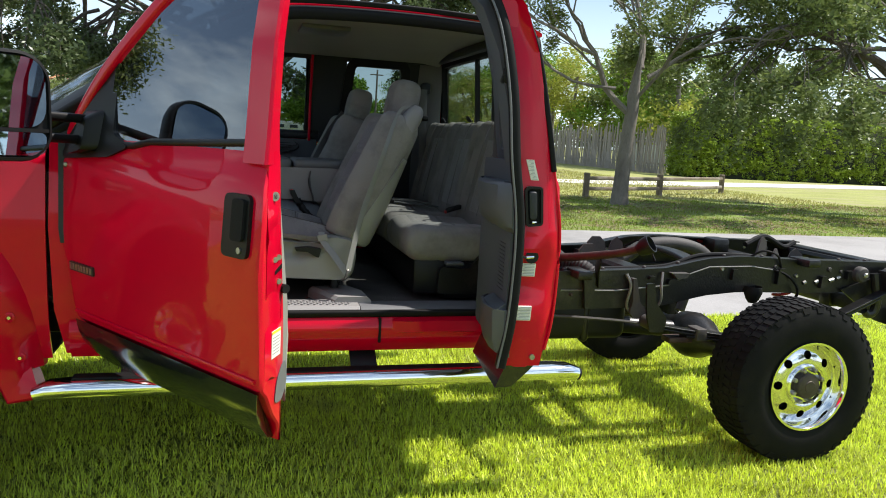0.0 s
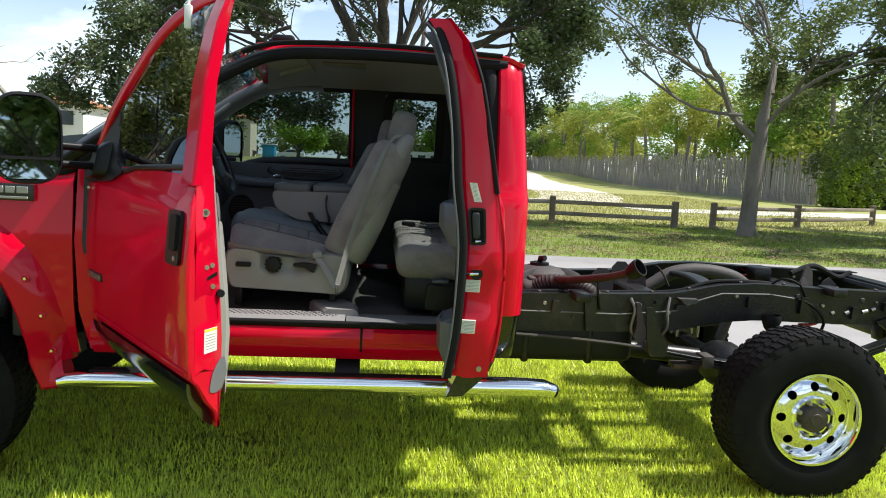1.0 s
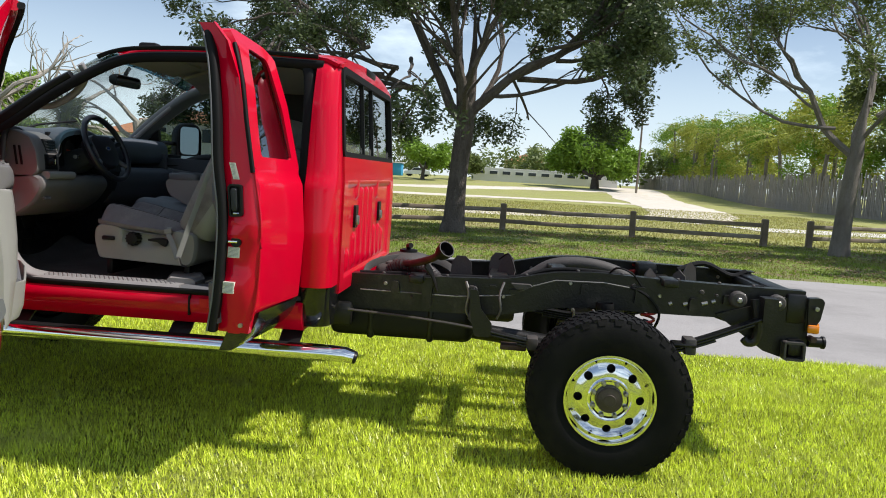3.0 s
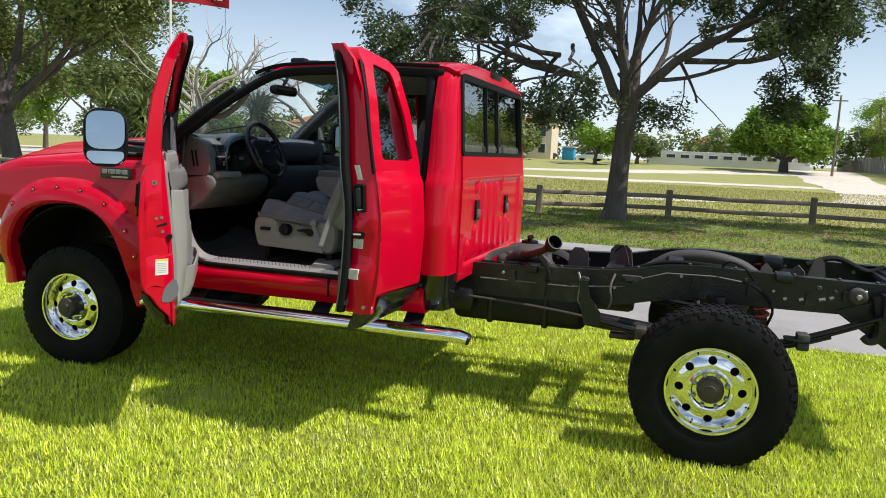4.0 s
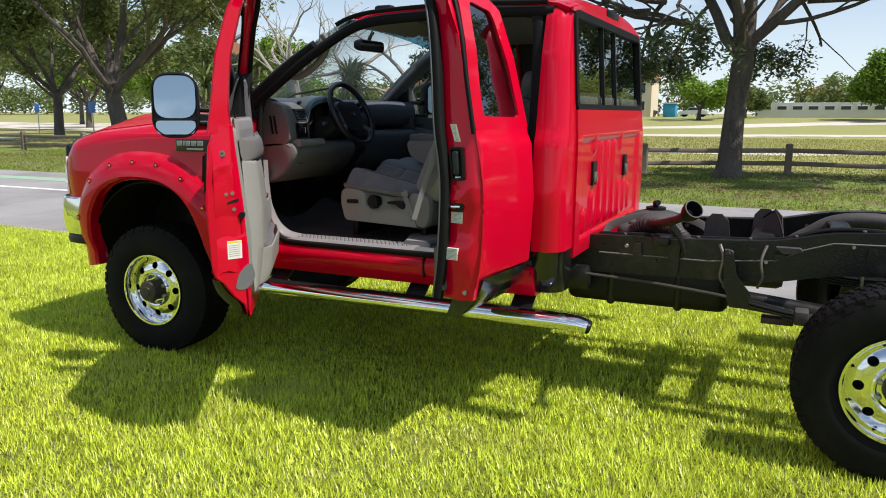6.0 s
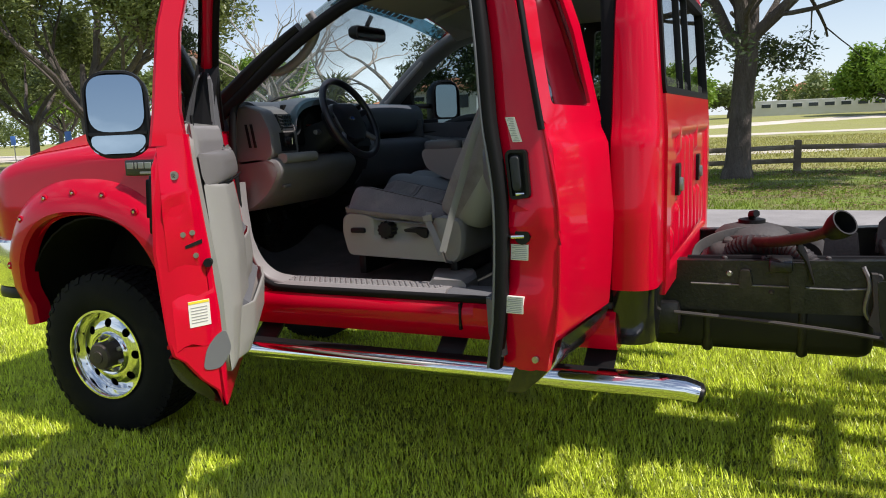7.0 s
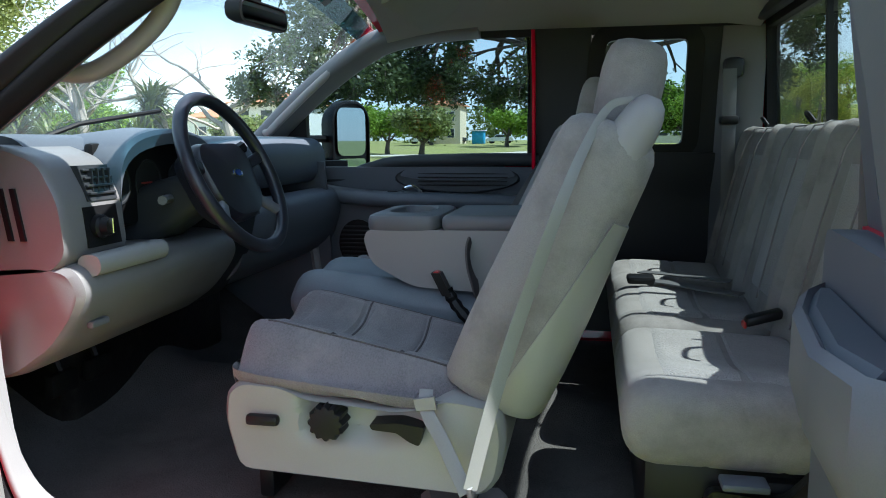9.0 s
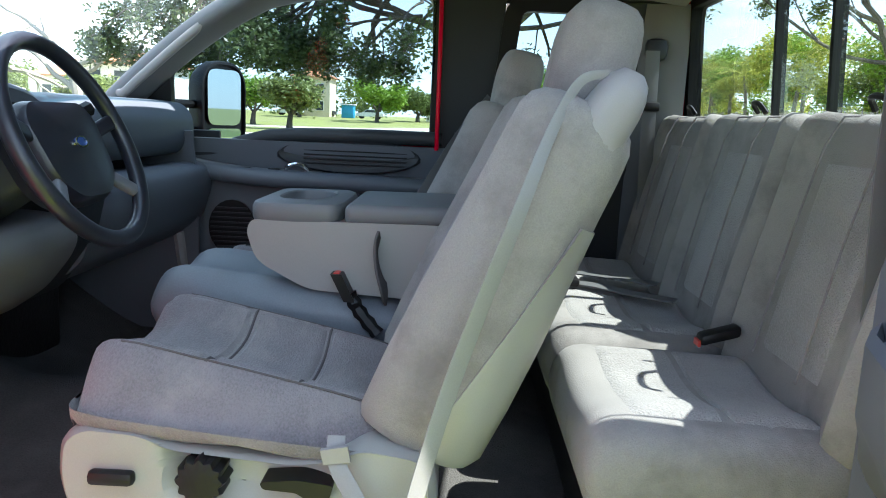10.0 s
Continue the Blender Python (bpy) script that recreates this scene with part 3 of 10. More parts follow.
obj("windscreen_pillar", sweep(A_RIGHT, rrect(0.06, 0.05, 0.02), up=(0, 0.35, 1)), RED, truck)
a_black = sweep([(p.x + 0.022, p.y + 0.004, p.z - 0.032) for p in A_LINE], rrect(0.085, 0.05, 0.018), up=(0, -0.35, 1))
obj("weatherstrip", a_black, RUBBER, truck)
a_outer = sweep([(p.x - 0.006, p.y - 0.004, p.z - 0.002) for p in A_LINE[:16]], rrect(0.100, 0.050, 0.014), up=(0, -0.35, 1), scales=[lerp([(0.95, 1.0), (1.25, 0.5)], p.x) for p in A_LINE[:16]])
obj("pillar_moulding", a_outer, BLACK_PLASTIC, truck, "black moulding along the windscreen pillar")
drip = sweep([(p.x - 0.004, p.y - 0.040, p.z + 0.002) for p in A_LINE[20:]], rrect(0.014, 0.022, 0.006), up=(0, -0.35, 1))
obj("drip_rail", drip, RUBBER, truck)
seal_front = smooth_line([(0.885, 0.115, 1.60), (0.85, 0.10, 1.53), (0.838, 0.088, 1.40), (0.842, 0.082, 1.15), (0.862, 0.08, 0.95), (0.90, 0.08, 0.84), (0.98, 0.075, 0.785), (1.10, 0.07, 0.773), (1.6, 0.07, 0.772), (2.40, 0.07, 0.772)], 6)
obj("weatherstrip", sweep(seal_front, rrect(0.03, 0.024, 0.01), up=(0, 1, 0.2)), RUBBER, truck)
jamb = smooth_line([(2.43, 0.10, 0.79), (2.432, 0.085, 1.10), (2.43, 0.12, 1.42), (2.425, 0.17, 1.75), (2.40, 0.215, 1.93), (2.33, 0.235, 1.965)], 6)
obj("weatherstrip", sweep(jamb, rrect(0.045, 0.06, 0.018), up=(1, 0, 0)), RUBBER, truck)
scuff = loft([[(x, y, z) for y, z in ((0.085, 0.76), (0.085, 0.785), (0.10, 0.797), (0.21, 0.80), (0.25, 0.79), (0.25, 0.76))] for x in (0.98, 1.2, 1.5, 1.8)])
front_scuff = obj("scuff_plate", scuff, PLASTIC_L, truck, "light grey sill scuff plate")
obj("tread", join(*[loft([[(x + k * a, y + k * b, z) for a, b in ((-0.010, 0.0), (0.0, -0.006), (0.010, 0.0), (0.0, 0.006))] for k, z in ((1.0, 0.797), (0.8, 0.802 + 0.0006 * row))]) for row in range(4) for x, y in [(1.06 + 0.0255 * i + 0.0127 * (row % 2), 0.120 + 0.020 * row) for i in range(28)]]), PLASTIC_L, front_scuff, "raised diamond tread")
scuff2 = loft([[(x, y, z) for y, z in ((0.09, 0.76), (0.09, 0.783), (0.105, 0.793), (0.20, 0.795), (0.22, 0.79), (0.22, 0.76))] for x in (1.805, 2.0, 2.2, 2.44)])
obj("scuff_plate", scuff2, PLASTIC_M, truck, "dark grey rear sill scuff plate")
kick = smooth_line([(1.04, 0.14, 0.785), (0.955, 0.13, 0.81), (0.905, 0.108, 0.88), (0.875, 0.092, 1.0), (0.845, 0.084, 1.16)], 5)
obj("kick_panel", loft([[(x, 0.09, z), (x + 0.012, 0.09, z), (x + 0.012, 0.135, z), (x, 0.135, z)] for x, z in ((0.925, 0.78), (0.875, 0.88), (0.85, 1.0), (0.838, 1.12), (0.836, 1.22))]), PLASTIC_L, truck)
obj("kick_trim", sweep(kick, rrect(0.10, 0.03, 0.012), up=(1, 0, 0.6), scales=[1.0 - 0.62 * min(1.0, i / (0.72 * len(kick))) for i in range(len(kick))]), PLASTIC_L, truck, "light grey kick panel trim")

# floor, firewall and inner walls
def floor_z(x, y):
    hump = 0.09 * math.exp(-((y - YC) / 0.17) ** 2) * (1 if x < 1.8 else max(0, 1 - (x - 1.8) / 0.3))
    toe = 0.22 * max(0.0, (0.75 - x) / 0.35) ** 1.3
    return 0.775 + hump + toe


obj("cab_floor", shell(grid(30, 34, lambda u, v: (0.42 + 2.14 * v, 0.17 + 1.66 * u, floor_z(0.42 + 2.14 * v, 0.17 + 1.66 * u))), -0.02), CARPET, truck, "worn dark grey carpet")
obj("firewall", rbox((0.36, 0.12, 0.66), (0.42, 1.88, 1.44), 0.02), PLASTIC_D, truck)
obj("underbody", rbox((0.45, 0.32, 0.64), (2.54, 1.68, 0.745), 0.03), FRAME, truck)
obj("rear_inner_wall", rbox((2.545, 0.22, 0.79), (2.565, 1.78, 1.485), 0.005), PLASTIC_D, truck)
inner_q = loft([[(2.40, side_y(z) + 0.06, z), (2.55, side_y(z) + 0.06, z), (2.54, 0.27, z), (2.44, 0.25, z)] for z in (0.80, 1.1, 1.42, 1.75, 1.94)])
obj("quarter_trim", inner_q, PLASTIC_M, truck)
obj("quarter_trim", mirror_y(inner_q), PLASTIC_M, truck)

# passenger side, closed: outer skin with window openings, inner trim and glass
def wall_piece(x0, x1, z0, z1, nx=10, nz=8, t=0.02):
    return shell(mirror_y(grid(nx, nz, lambda u, v: (x0 + (x1 - x0) * u, side_y(z0 + (z1 - z0) * v), z0 + (z1 - z0) * v))), t)


right = obj("passenger_door", wall_piece(0.66, 1.80, 0.62, 1.43, 14, 12), RED, truck)
obj("door_skin", wall_piece(1.806, 2.444, 0.62, 1.43, 10, 12), RED, right)
obj("door_frame", wall_piece(1.735, 1.93, 1.43, 1.95, 4, 8), RED, right)
obj("door_skin", wall_piece(1.15, 1.733, 1.431, 1.476, 8, 2), RED, right)
obj("door_frame", wall_piece(2.32, 2.444, 1.43, 1.95, 4, 8), RED, right)
obj("door_frame", wall_piece(1.18, 2.444, 1.95, 1.99, 10, 2), RED, right)


def inner_wall(outline, y_off, t, fn=lambda x, z: 0.0):
    put = lambda u, v, d: (u, 2 * YC - side_y(v) - y_off - d - fn(u, v), v)
    return prism(outline, put, 0.0, t)


def inner_grid(x0, x1, z0, z1, off, nx=16, nz=14, t=0.012, fn=lambda x, z: 0.0):
    return shell(grid(nx, nz, lambda u, v: (x0 + (x1 - x0) * u, 2 * YC - side_y(z0 + (z1 - z0) * v) - off - fn(x0 + (x1 - x0) * u, z0 + (z1 - z0) * v), z0 + (z1 - z0) * v)), t)


obj("door_trim", inner_grid(0.72, 1.79, 0.80, 1.445, 0.07), PLASTIC_B, right, "slate grey passenger door trim")
obj("kick_panel", inner_grid(0.40, 0.93, 0.78, 1.47, 0.178, 6, 8), PLASTIC_B, right)
obj("kick_edge", tube(smooth_line([(0.86, 1.80, 1.12), (0.885, 1.80, 0.95), (0.93, 1.80, 0.83), (1.05, 1.81, 0.80)], 5), 0.02, 8), PLASTIC_L, right)
obj("door_trim", inner_grid(1.80, 2.44, 0.80, 1.50, 0.07), PLASTIC_D, right)
arm = smooth_line([(0.82, 1.905, 1.36), (0.95, 1.875, 1.335), (1.10, 1.858, 1.32), (1.35, 1.855, 1.315), (1.60, 1.862, 1.31), (1.78, 1.88, 1.30)], 5)
obj("armrest", sweep(arm, rrect(0.105, 0.06, 0.026)), PLASTIC_B, right, "grey passenger armrest with window switches")
for x in (1.06, 1.16):
    obj("window_switch", rbox((x, 1.835, 1.338), (x + 0.04, 1.865, 1.352), 0.004), BLACK_PLASTIC, right)
oval = [(1.45 + 0.27 * math.cos(a) * (1 if math.cos(a) < 0 else 0.9), 1.405 + 0.062 * math.sin(a)) for a in [2 * math.pi * i / 28 for i in range(28)]]
obj("upper_trim_pad", flip(loft([[(1.45 + (u - 1.45) * k, 1.905 - d, 1.405 + (v - 1.405) * k) for u, v in oval] for k, d in ((1.0, 0.0), (1.0, 0.035), (0.95, 0.045), (0.9, 0.040), (0.5, 0.036))])), PLASTIC_D, right, "dark padded upper trim with ribs")
for i in range(5):
    z = 1.375 + i * 0.015
    obj("trim_rib", sweep([(1.28, 1.866, z), (1.45, 1.864, z), (1.64, 1.866, z)], rrect(0.006, 0.005, 0.002)), BLACK_PLASTIC, right)
belt_line = smooth_line([(0.72, 1.90, 1.40), (0.95, 1.895, 1.405), (1.08, 1.89, 1.44), (1.2, 1.885, 1.465), (1.5, 1.88, 1.475), (1.76, 1.88, 1.475)], 5)
obj("belt_trim", sweep(belt_line, rrect(0.055, 0.05, 0.02)), PLASTIC_D, right)
obj("door_pull", tube(smooth_line([(1.22, 1.85, 1.325), (1.23, 1.83, 1.36), (1.27, 1.828, 1.372), (1.30, 1.84, 1.35)], 4), 0.007), CHROME, right)
spk = [(1.02 + 0.085 * math.cos(a), 1.13 + 0.10 * math.sin(a)) for a in [2 * math.pi * i / 24 for i in range(24)]]
grille = obj("speaker_grille", prism(spk, lambda u, v, d: (u, 1.905 - d, v), 0.0, 0.014), BLACK_PLASTIC, right)
for i in range(9):
    z = 1.06 + i * 0.0175
    w = math.sqrt(max(0.0, 1 - ((z - 1.13) / 0.10) ** 2)) * 0.078
    obj("grille_bar", rbox((1.02 - w, 1.884, z - 0.003), (1.02 + w, 1.892, z + 0.003), 0.001, 1), PLASTIC_D, grille)
pw = rounded([(0.80, 1.44), (1.05, 1.45), (1.725, 1.48), (1.725, 1.95), (1.25, 1.95), (1.08, 1.90), (0.82, 1.70)], 0.03)
obj("door_edge", sweep(smooth_line([(1.742, 1.852, 1.44), (1.742, 1.838, 1.60), (1.742, 1.808, 1.77), (1.742, 1.768, 1.89), (1.742, 1.745, 1.95)], 4), rrect(0.030, 0.014, 0.004), up=(1, 0, 0)), RED, right)
obj("passenger_window", inner_wall(pw, 0.02, 0.004), GLASS_TINT, right, "tinted passenger window")
# sail panel and window seal
sail = rounded([(0.70, 1.44), (0.815, 1.44), (0.825, 1.70), (0.80, 1.72), (0.70, 1.62)], 0.02)
obj("sail_panel", inner_wall(sail, 0.02, 0.03), BLACK_PLASTIC, right)
seal = smooth_line([(0.80, 1.915, 1.44), (0.815, 1.875, 1.70), (0.93, 1.85, 1.80), (1.09, 1.825, 1.90), (1.26, 1.81, 1.948), (1.5, 1.81, 1.952), (1.70, 1.81, 1.95), (1.728, 1.84, 1.85), (1.728, 1.90, 1.48)], 6)
obj("window_seal", sweep(seal, rrect(0.03, 0.03, 0.008), up=(0, 1, 0)), BLACK_PLASTIC, right)
qw = rounded([(1.945, 1.51), (2.31, 1.51), (2.31, 1.925), (1.985, 1.925)], 0.05)
obj("quarter_window", inner_wall(qw, 0.02, 0.004), GLASS_TINT, right)
obj("window_seal", ring_frame(shrink(qw, -0.035), shrink(qw, 0.022), lambda u, v, d: (u, 2 - side_y(v) - 0.022 - d, v), 0.0, 0.04), BLACK_PLASTIC, right)
obj("door_frame", wall_piece(1.92, 2.33, 1.43, 1.515, 4, 2), RED, right)
obj("pillar_trim", inner_grid(1.745, 1.95, 1.435, 1.95, 0.055, 4, 8), PLASTIC_D, right)
obj("pillar_trim", inner_grid(2.315, 2.45, 1.435, 1.94, 0.055, 4, 8), PLASTIC_D, right)
obj("roof_trim", inner_grid(1.30, 2.54, 1.925, 1.985, 0.045, 10, 2), PLASTIC_D, right)
obj("pillar_trim", inner_grid(2.40, 2.545, 1.43, 1.93, 0.045, 4, 8), PLASTIC_D, right)
obj("corner_trim", inner_grid(0.48, 0.98, 1.28, 1.47, 0.045, 6, 4), PLASTIC_D, right)
obj("rear_header", rbox((2.49, 0.25, 1.945), (2.535, 1.75, 1.995), 0.015), PLASTIC_D, truck)
a_in = sweep([(p.x + 0.02, p.y - 0.04, p.z - 0.022) for p in A_RIGHT[:38]], rrect(0.115, 0.07, 0.028), up=(0, 0.35, 1))
obj("pillar_trim", a_in, PLASTIC_M, truck, "grey windscreen pillar trim with grab handle")
a_in_l = sweep([(p.x + 0.03, p.y + 0.04, p.z - 0.02) for p in A_LINE[:30]], rrect(0.04, 0.035, 0.012), up=(0, -0.35, 1))
obj("pillar_trim", a_in_l, PLASTIC_M, truck)
grab = smooth_line([(0.945, 0.155, 1.728), (0.955, 0.185, 1.690), (1.018, 0.205, 1.678), (1.083, 0.212, 1.704), (1.151, 0.213, 1.750), (1.197, 0.212, 1.801), (1.217, 0.205, 1.855), (1.205, 0.18, 1.90)], 6)
obj("grab_handle", sweep(grab, rrect(0.035, 0.034, 0.014), up=(0, 1, 0)), PLASTIC_L, truck, "light grey grab handle")
grab_r = smooth_line([(0.66, 1.80, 1.60), (0.69, 1.775, 1.585), (0.75, 1.765, 1.635), (0.87, 1.75, 1.735), (0.96, 1.745, 1.81), (0.975, 1.755, 1.84)], 6)
obj("grab_handle", sweep(grab_r, rrect(0.03, 0.03, 0.012), up=(0, 1, 0)), PLASTIC_L, truck)

# windscreen
def screen_point(u, v):
    k = (2 * u - 1) ** 2
    xb, xt = 0.33 + (0.26 - 0.08 * u) * k, 1.30 - 0.22 * u + 0.05 * k
    zb, zt = 1.475 - 0.05 * k, 2.03 - 0.06 * k
    yb, yt = 0.11 + 1.78 * u, 0.20 + 1.60 * u
    return xb + (xt - xb) * v, yb + (yt - yb) * v, zb + (zt - zb) * v + 0.03 * math.sin(math.pi * v)


obj("windscreen", shell(grid(20, 10, screen_point), 0.005), GLASS, truck, "clear windscreen with a lettered strip along its top")
strip = grid(20, 1, lambda u, v: Vector(screen_point(0.03 + 0.94 * u, 0.905 + 0.09 * v)) + Vector((0.004, 0, -0.006)))
TOPSTRIP = glass("blue_sun_strip", (0.35, 0.55, 0.62))
obj("sun_strip", shell(strip, 0.001), TOPSTRIP, truck)
for i in range(9):
    u = 0.30 + i * 0.045
    bar = grid(1, 1, lambda a, b: Vector(screen_point(u + 0.032 * a, 0.93 + 0.03 * b)) + Vector((0.007, 0, -0.010)))
    obj("strip_lettering", shell(bar, 0.0006), PLASTIC_M, truck)
wiper = obj("wiper", tube([(0.45, 0.45, 1.475), (0.60, 0.75, 1.60), (0.66, 1.05, 1.645)], 0.007), BLACK_PLASTIC, truck)
obj("cowl", loft([[(x, y, z) for x, z in ((0.25, 1.43), (0.28, 1.47), (0.40, 1.475), (0.62, 1.455), (0.62, 1.40))] for y in (0.08, 0.5, 1.0, 1.5, 1.92)]), BLACK_PLASTIC, truck)

# ---- front end ----
HOOD_EDGE = [(-0.80, 1.17), (-0.76, 1.245), (-0.66, 1.32), (-0.45, 1.375), (0.0, 1.42), (0.5, 1.44), (0.7, 1.45)]


FENDER_TURN = 0.085
ARCH_C, ARCH_R, ARCH_H = -0.02, 0.50, 0.56


def arch_z(x):
    d = (x - ARCH_C) / ARCH_R
    return 0.52 + ARCH_H * (max(0.0, 1 - abs(d) ** 2.5)) ** (1 / 2.5) if abs(d) < 1 else 0.0


def fender_y(x, z):
    return side_y(z) + 0.015 + 0.10 * max(0.0, (-0.56 - x) / 0.25) ** 2


def hood_point(u, v):
    k = abs(2 * u - 1)
    x = -0.78 - 0.10 * (1 - k ** 2) + (0.60 + 0.78 + 0.10 * (1 - k ** 2) - 0.27 * (1 - k ** 2)) * v
    e = lerp(HOOD_EDGE, x)
    y0 = fender_y(max(x, -0.79), e) + FENDER_TURN - 0.002
    y = y0 + (2.0 - 2 * y0) * u
    front = max(0.0, (-0.56 - x) / 0.3)
    return x, y, e - 0.15 * max(0.0, 1 - v / 0.09) ** 2 * (1 - k ** 4) + 0.115 * (1 - k ** 2.6) * (1 - 0.35 * front ** 2) + 0.012 * math.exp(-((k - 0.62) / 0.06) ** 2)


obj("hood", shell(grid(40, 48, hood_point), -0.012), RED, truck)


def fender_point(u, v):
    x = -0.79 + 1.44 * u
    low = 0.60 if x > 0 else 0.92
    zb = max(low, arch_z(x)) if abs(x - ARCH_C) < ARCH_R else low
    zt = lerp(HOOD_EDGE, x) - 0.004
    z = zb + (zt - zb) * (v ** 0.7)
    y = fender_y(x, z) + FENDER_TURN * (1 - math.sqrt(max(0.0, 1 - max(0.0, (zt - z < 0.10) * (1 - (zt - z) / 0.10)) ** 2)))
    return x, y, z


fender = shell(grid(75, 26, fender_point), 0.012)
obj("fender", fender, RED, truck)
obj("fender", mirror_y(fender), RED, truck)
# wheel housing, dark inside
house = loft([[(ARCH_C + 0.53 * math.cos(a), y, 0.5 + 0.56 * math.sin(a)) for a in [math.pi * i / 16 for i in range(17)]] for y in (0.07, 0.55)], caps=False)
obj("wheel_housing", shell((house[0], [q for q in house[1] if abs(q[0] % 17 - q[1] % 17) < 3]), 0.01), RUBBER, truck)
# flare round the arch, with its bolts
flare_line = []
for i in range(41):
    a = math.pi * (1.02 - 1.06 * i / 40)
    c, s = math.cos(a), math.sin(a)
    r = abs(c) ** 2.5 + abs(max(s, 0)) ** 2.5
    k = r ** (-1 / 2.5)
    flare_line.append((ARCH_C + (ARCH_R + 0.055) * c * k + (0.03 * max(0, -s) * 4), 0.0, 0.54 + (ARCH_H + 0.068) * s * k))
flare_line[-1] = (0.60, 0, 0.535)
flare_rings = []
for i, p in enumerate(flare_line):
    q = flare_line[max(0, i - 1)]
    r = flare_line[min(len(flare_line) - 1, i + 1)]
    d = Vector((r[0] - q[0], 0, r[2] - q[2])).normalized()
    nrm = Vector((-d.z, 0, d.x))
    ring = []
    for a, b in ((-0.075, 0.03), (-0.08, -0.05), (-0.065, -0.066), (-0.01, -0.060), (0.045, -0.035), (0.085, 0.0), (0.09, 0.04), (0.0, 0.05)):
        base = Vector(p) + nrm * a
        ring.append((base.x, fender_y(base.x, max(0.6, base.z)) + b + 0.002, base.z))
    flare_rings.append(ring)
flare = obj("wheel_flare", loft(flare_rings), RED, truck, "red bolted wheel-arch flare")
obj("wheel_flare", mirror_y((loft(flare_rings))), RED, truck)
for i in (6, 11, 15, 19, 23, 27, 31, 34, 37):
    p, q = flare_rings[i][3], flare_rings[i][4]
    m = (Vector(p) * 0.45 + Vector(q) * 0.55)
    obj("flare_pocket", lathe([(0.019, 0.004), (0.019, -0.001), (0.014, -0.003), (0.012, 0.002), (0.0005, 0.002)], 14, "y", tuple(m + Vector((0, -0.004, 0)))), RED, flare)
    obj("flare_bolt", lathe([(0.008, 0.004), (0.008, -0.008), (0.006, -0.011), (0.0005, -0.011)], 8, "y", tuple(m)), CHROME, flare)
# badge on the fender: a plain dark plate with pale bars
badge = obj("fender_badge", rbox((0.27, 0.022, 1.262), (0.50, 0.05, 1.332), 0.006), BADGE_DARK, truck)
for i, (a, b) in enumerate(((0.285, 0.325), (0.332, 0.345), (0.352, 0.385), (0.392, 0.43), (0.437, 0.482))):
    obj("badge_bar", rbox((a, 0.019, 1.293), (b, 0.024, 1.321), 0.002, 1), BADGE_GREY, badge)
obj("badge_bar", rbox((0.36, 0.018, 1.269), (0.482, 0.024, 1.280), 0.002, 1), BADGE_GREY, badge)
# head lamp corner and bumper
def nose(vf):
    return mapped(vf, lambda x, y, z: (x + 0.06, y, z))


obj("headlamp", nose(loft([[(x, y, z) for x, y in ((-0.90, 0.50), (-0.90, 0.20), (-0.865, 0.125), (-0.80, 0.085), (-0.79, 0.12), (-0.80, 0.50))] for z in (1.01, 1.10, 1.20)])), LAMP_CLEAR, truck)
obj("headlamp", nose(mirror_y(loft([[(x, y, z) for x, y in ((-0.90, 0.50), (-0.90, 0.20), (-0.865, 0.125), (-0.80, 0.085), (-0.79, 0.12), (-0.80, 0.50))] for z in (1.01, 1.10, 1.20)]))), LAMP_CLEAR, truck)
obj("marker_lamp", nose(loft([[(x, y, z) for x, y in ((-0.895, 0.30), (-0.885, 0.19), (-0.855, 0.12), (-0.79, 0.083), (-0.78, 0.13), (-0.80, 0.30))] for z in (0.955, 0.985, 1.005)])), LAMP_AMBER, truck)
obj("grille", rbox((-0.86, 0.45, 0.98), (-0.80, 1.55, 1.28), 0.03), CHROME, truck)
obj("front_panel", rbox((-0.80, 0.12, 0.80), (-0.74, 1.88, 1.28), 0.03), BLACK_PLASTIC, truck)
bump_plan = smooth_line([(-0.54, 0.045, 0), (-0.64, 0.04, 0), (-0.76, 0.075, 0), (-0.86, 0.19, 0), (-0.92, 0.45, 0), (-0.935, 1.0, 0)], 6)
bump_plan = bump_plan + [Vector((p.x, 2 - p.y, 0)) for p in reversed(bump_plan[:-1])]


BUMPER = [(0.0, 0.945), (-0.012, 0.935), (-0.022, 0.86), (-0.018, 0.745), (0.0, 0.705), (0.02, 0.705), (0.02, 0.945)]


br = []
for i, p in enumerate(bump_plan):
    q, r = bump_plan[max(0, i - 1)], bump_plan[min(len(bump_plan) - 1, i + 1)]
    d = (r - q).normalized()
    nrm = Vector((d.y, -d.x, 0))
    br.append([(p.x - nrm.x * a, p.y - nrm.y * a, z) for a, z in [(-aa, zz) for aa, zz in BUMPER]])
bumper = obj("front_bumper", loft(br), CHROME, truck, "chrome front bumper with a dark lower valance")
br2 = [[(p[0] * 0.985, 1 + (p[1] - 1) * 0.985, {0: 0.702, 1: 0.698, 2: 0.67, 3: 0.645, 4: 0.64, 5: 0.64, 6: 0.702}[k]) for k, p in enumerate(r)] for r in br]
obj("valance", loft(br2), BLACK_PLASTIC, bumper)

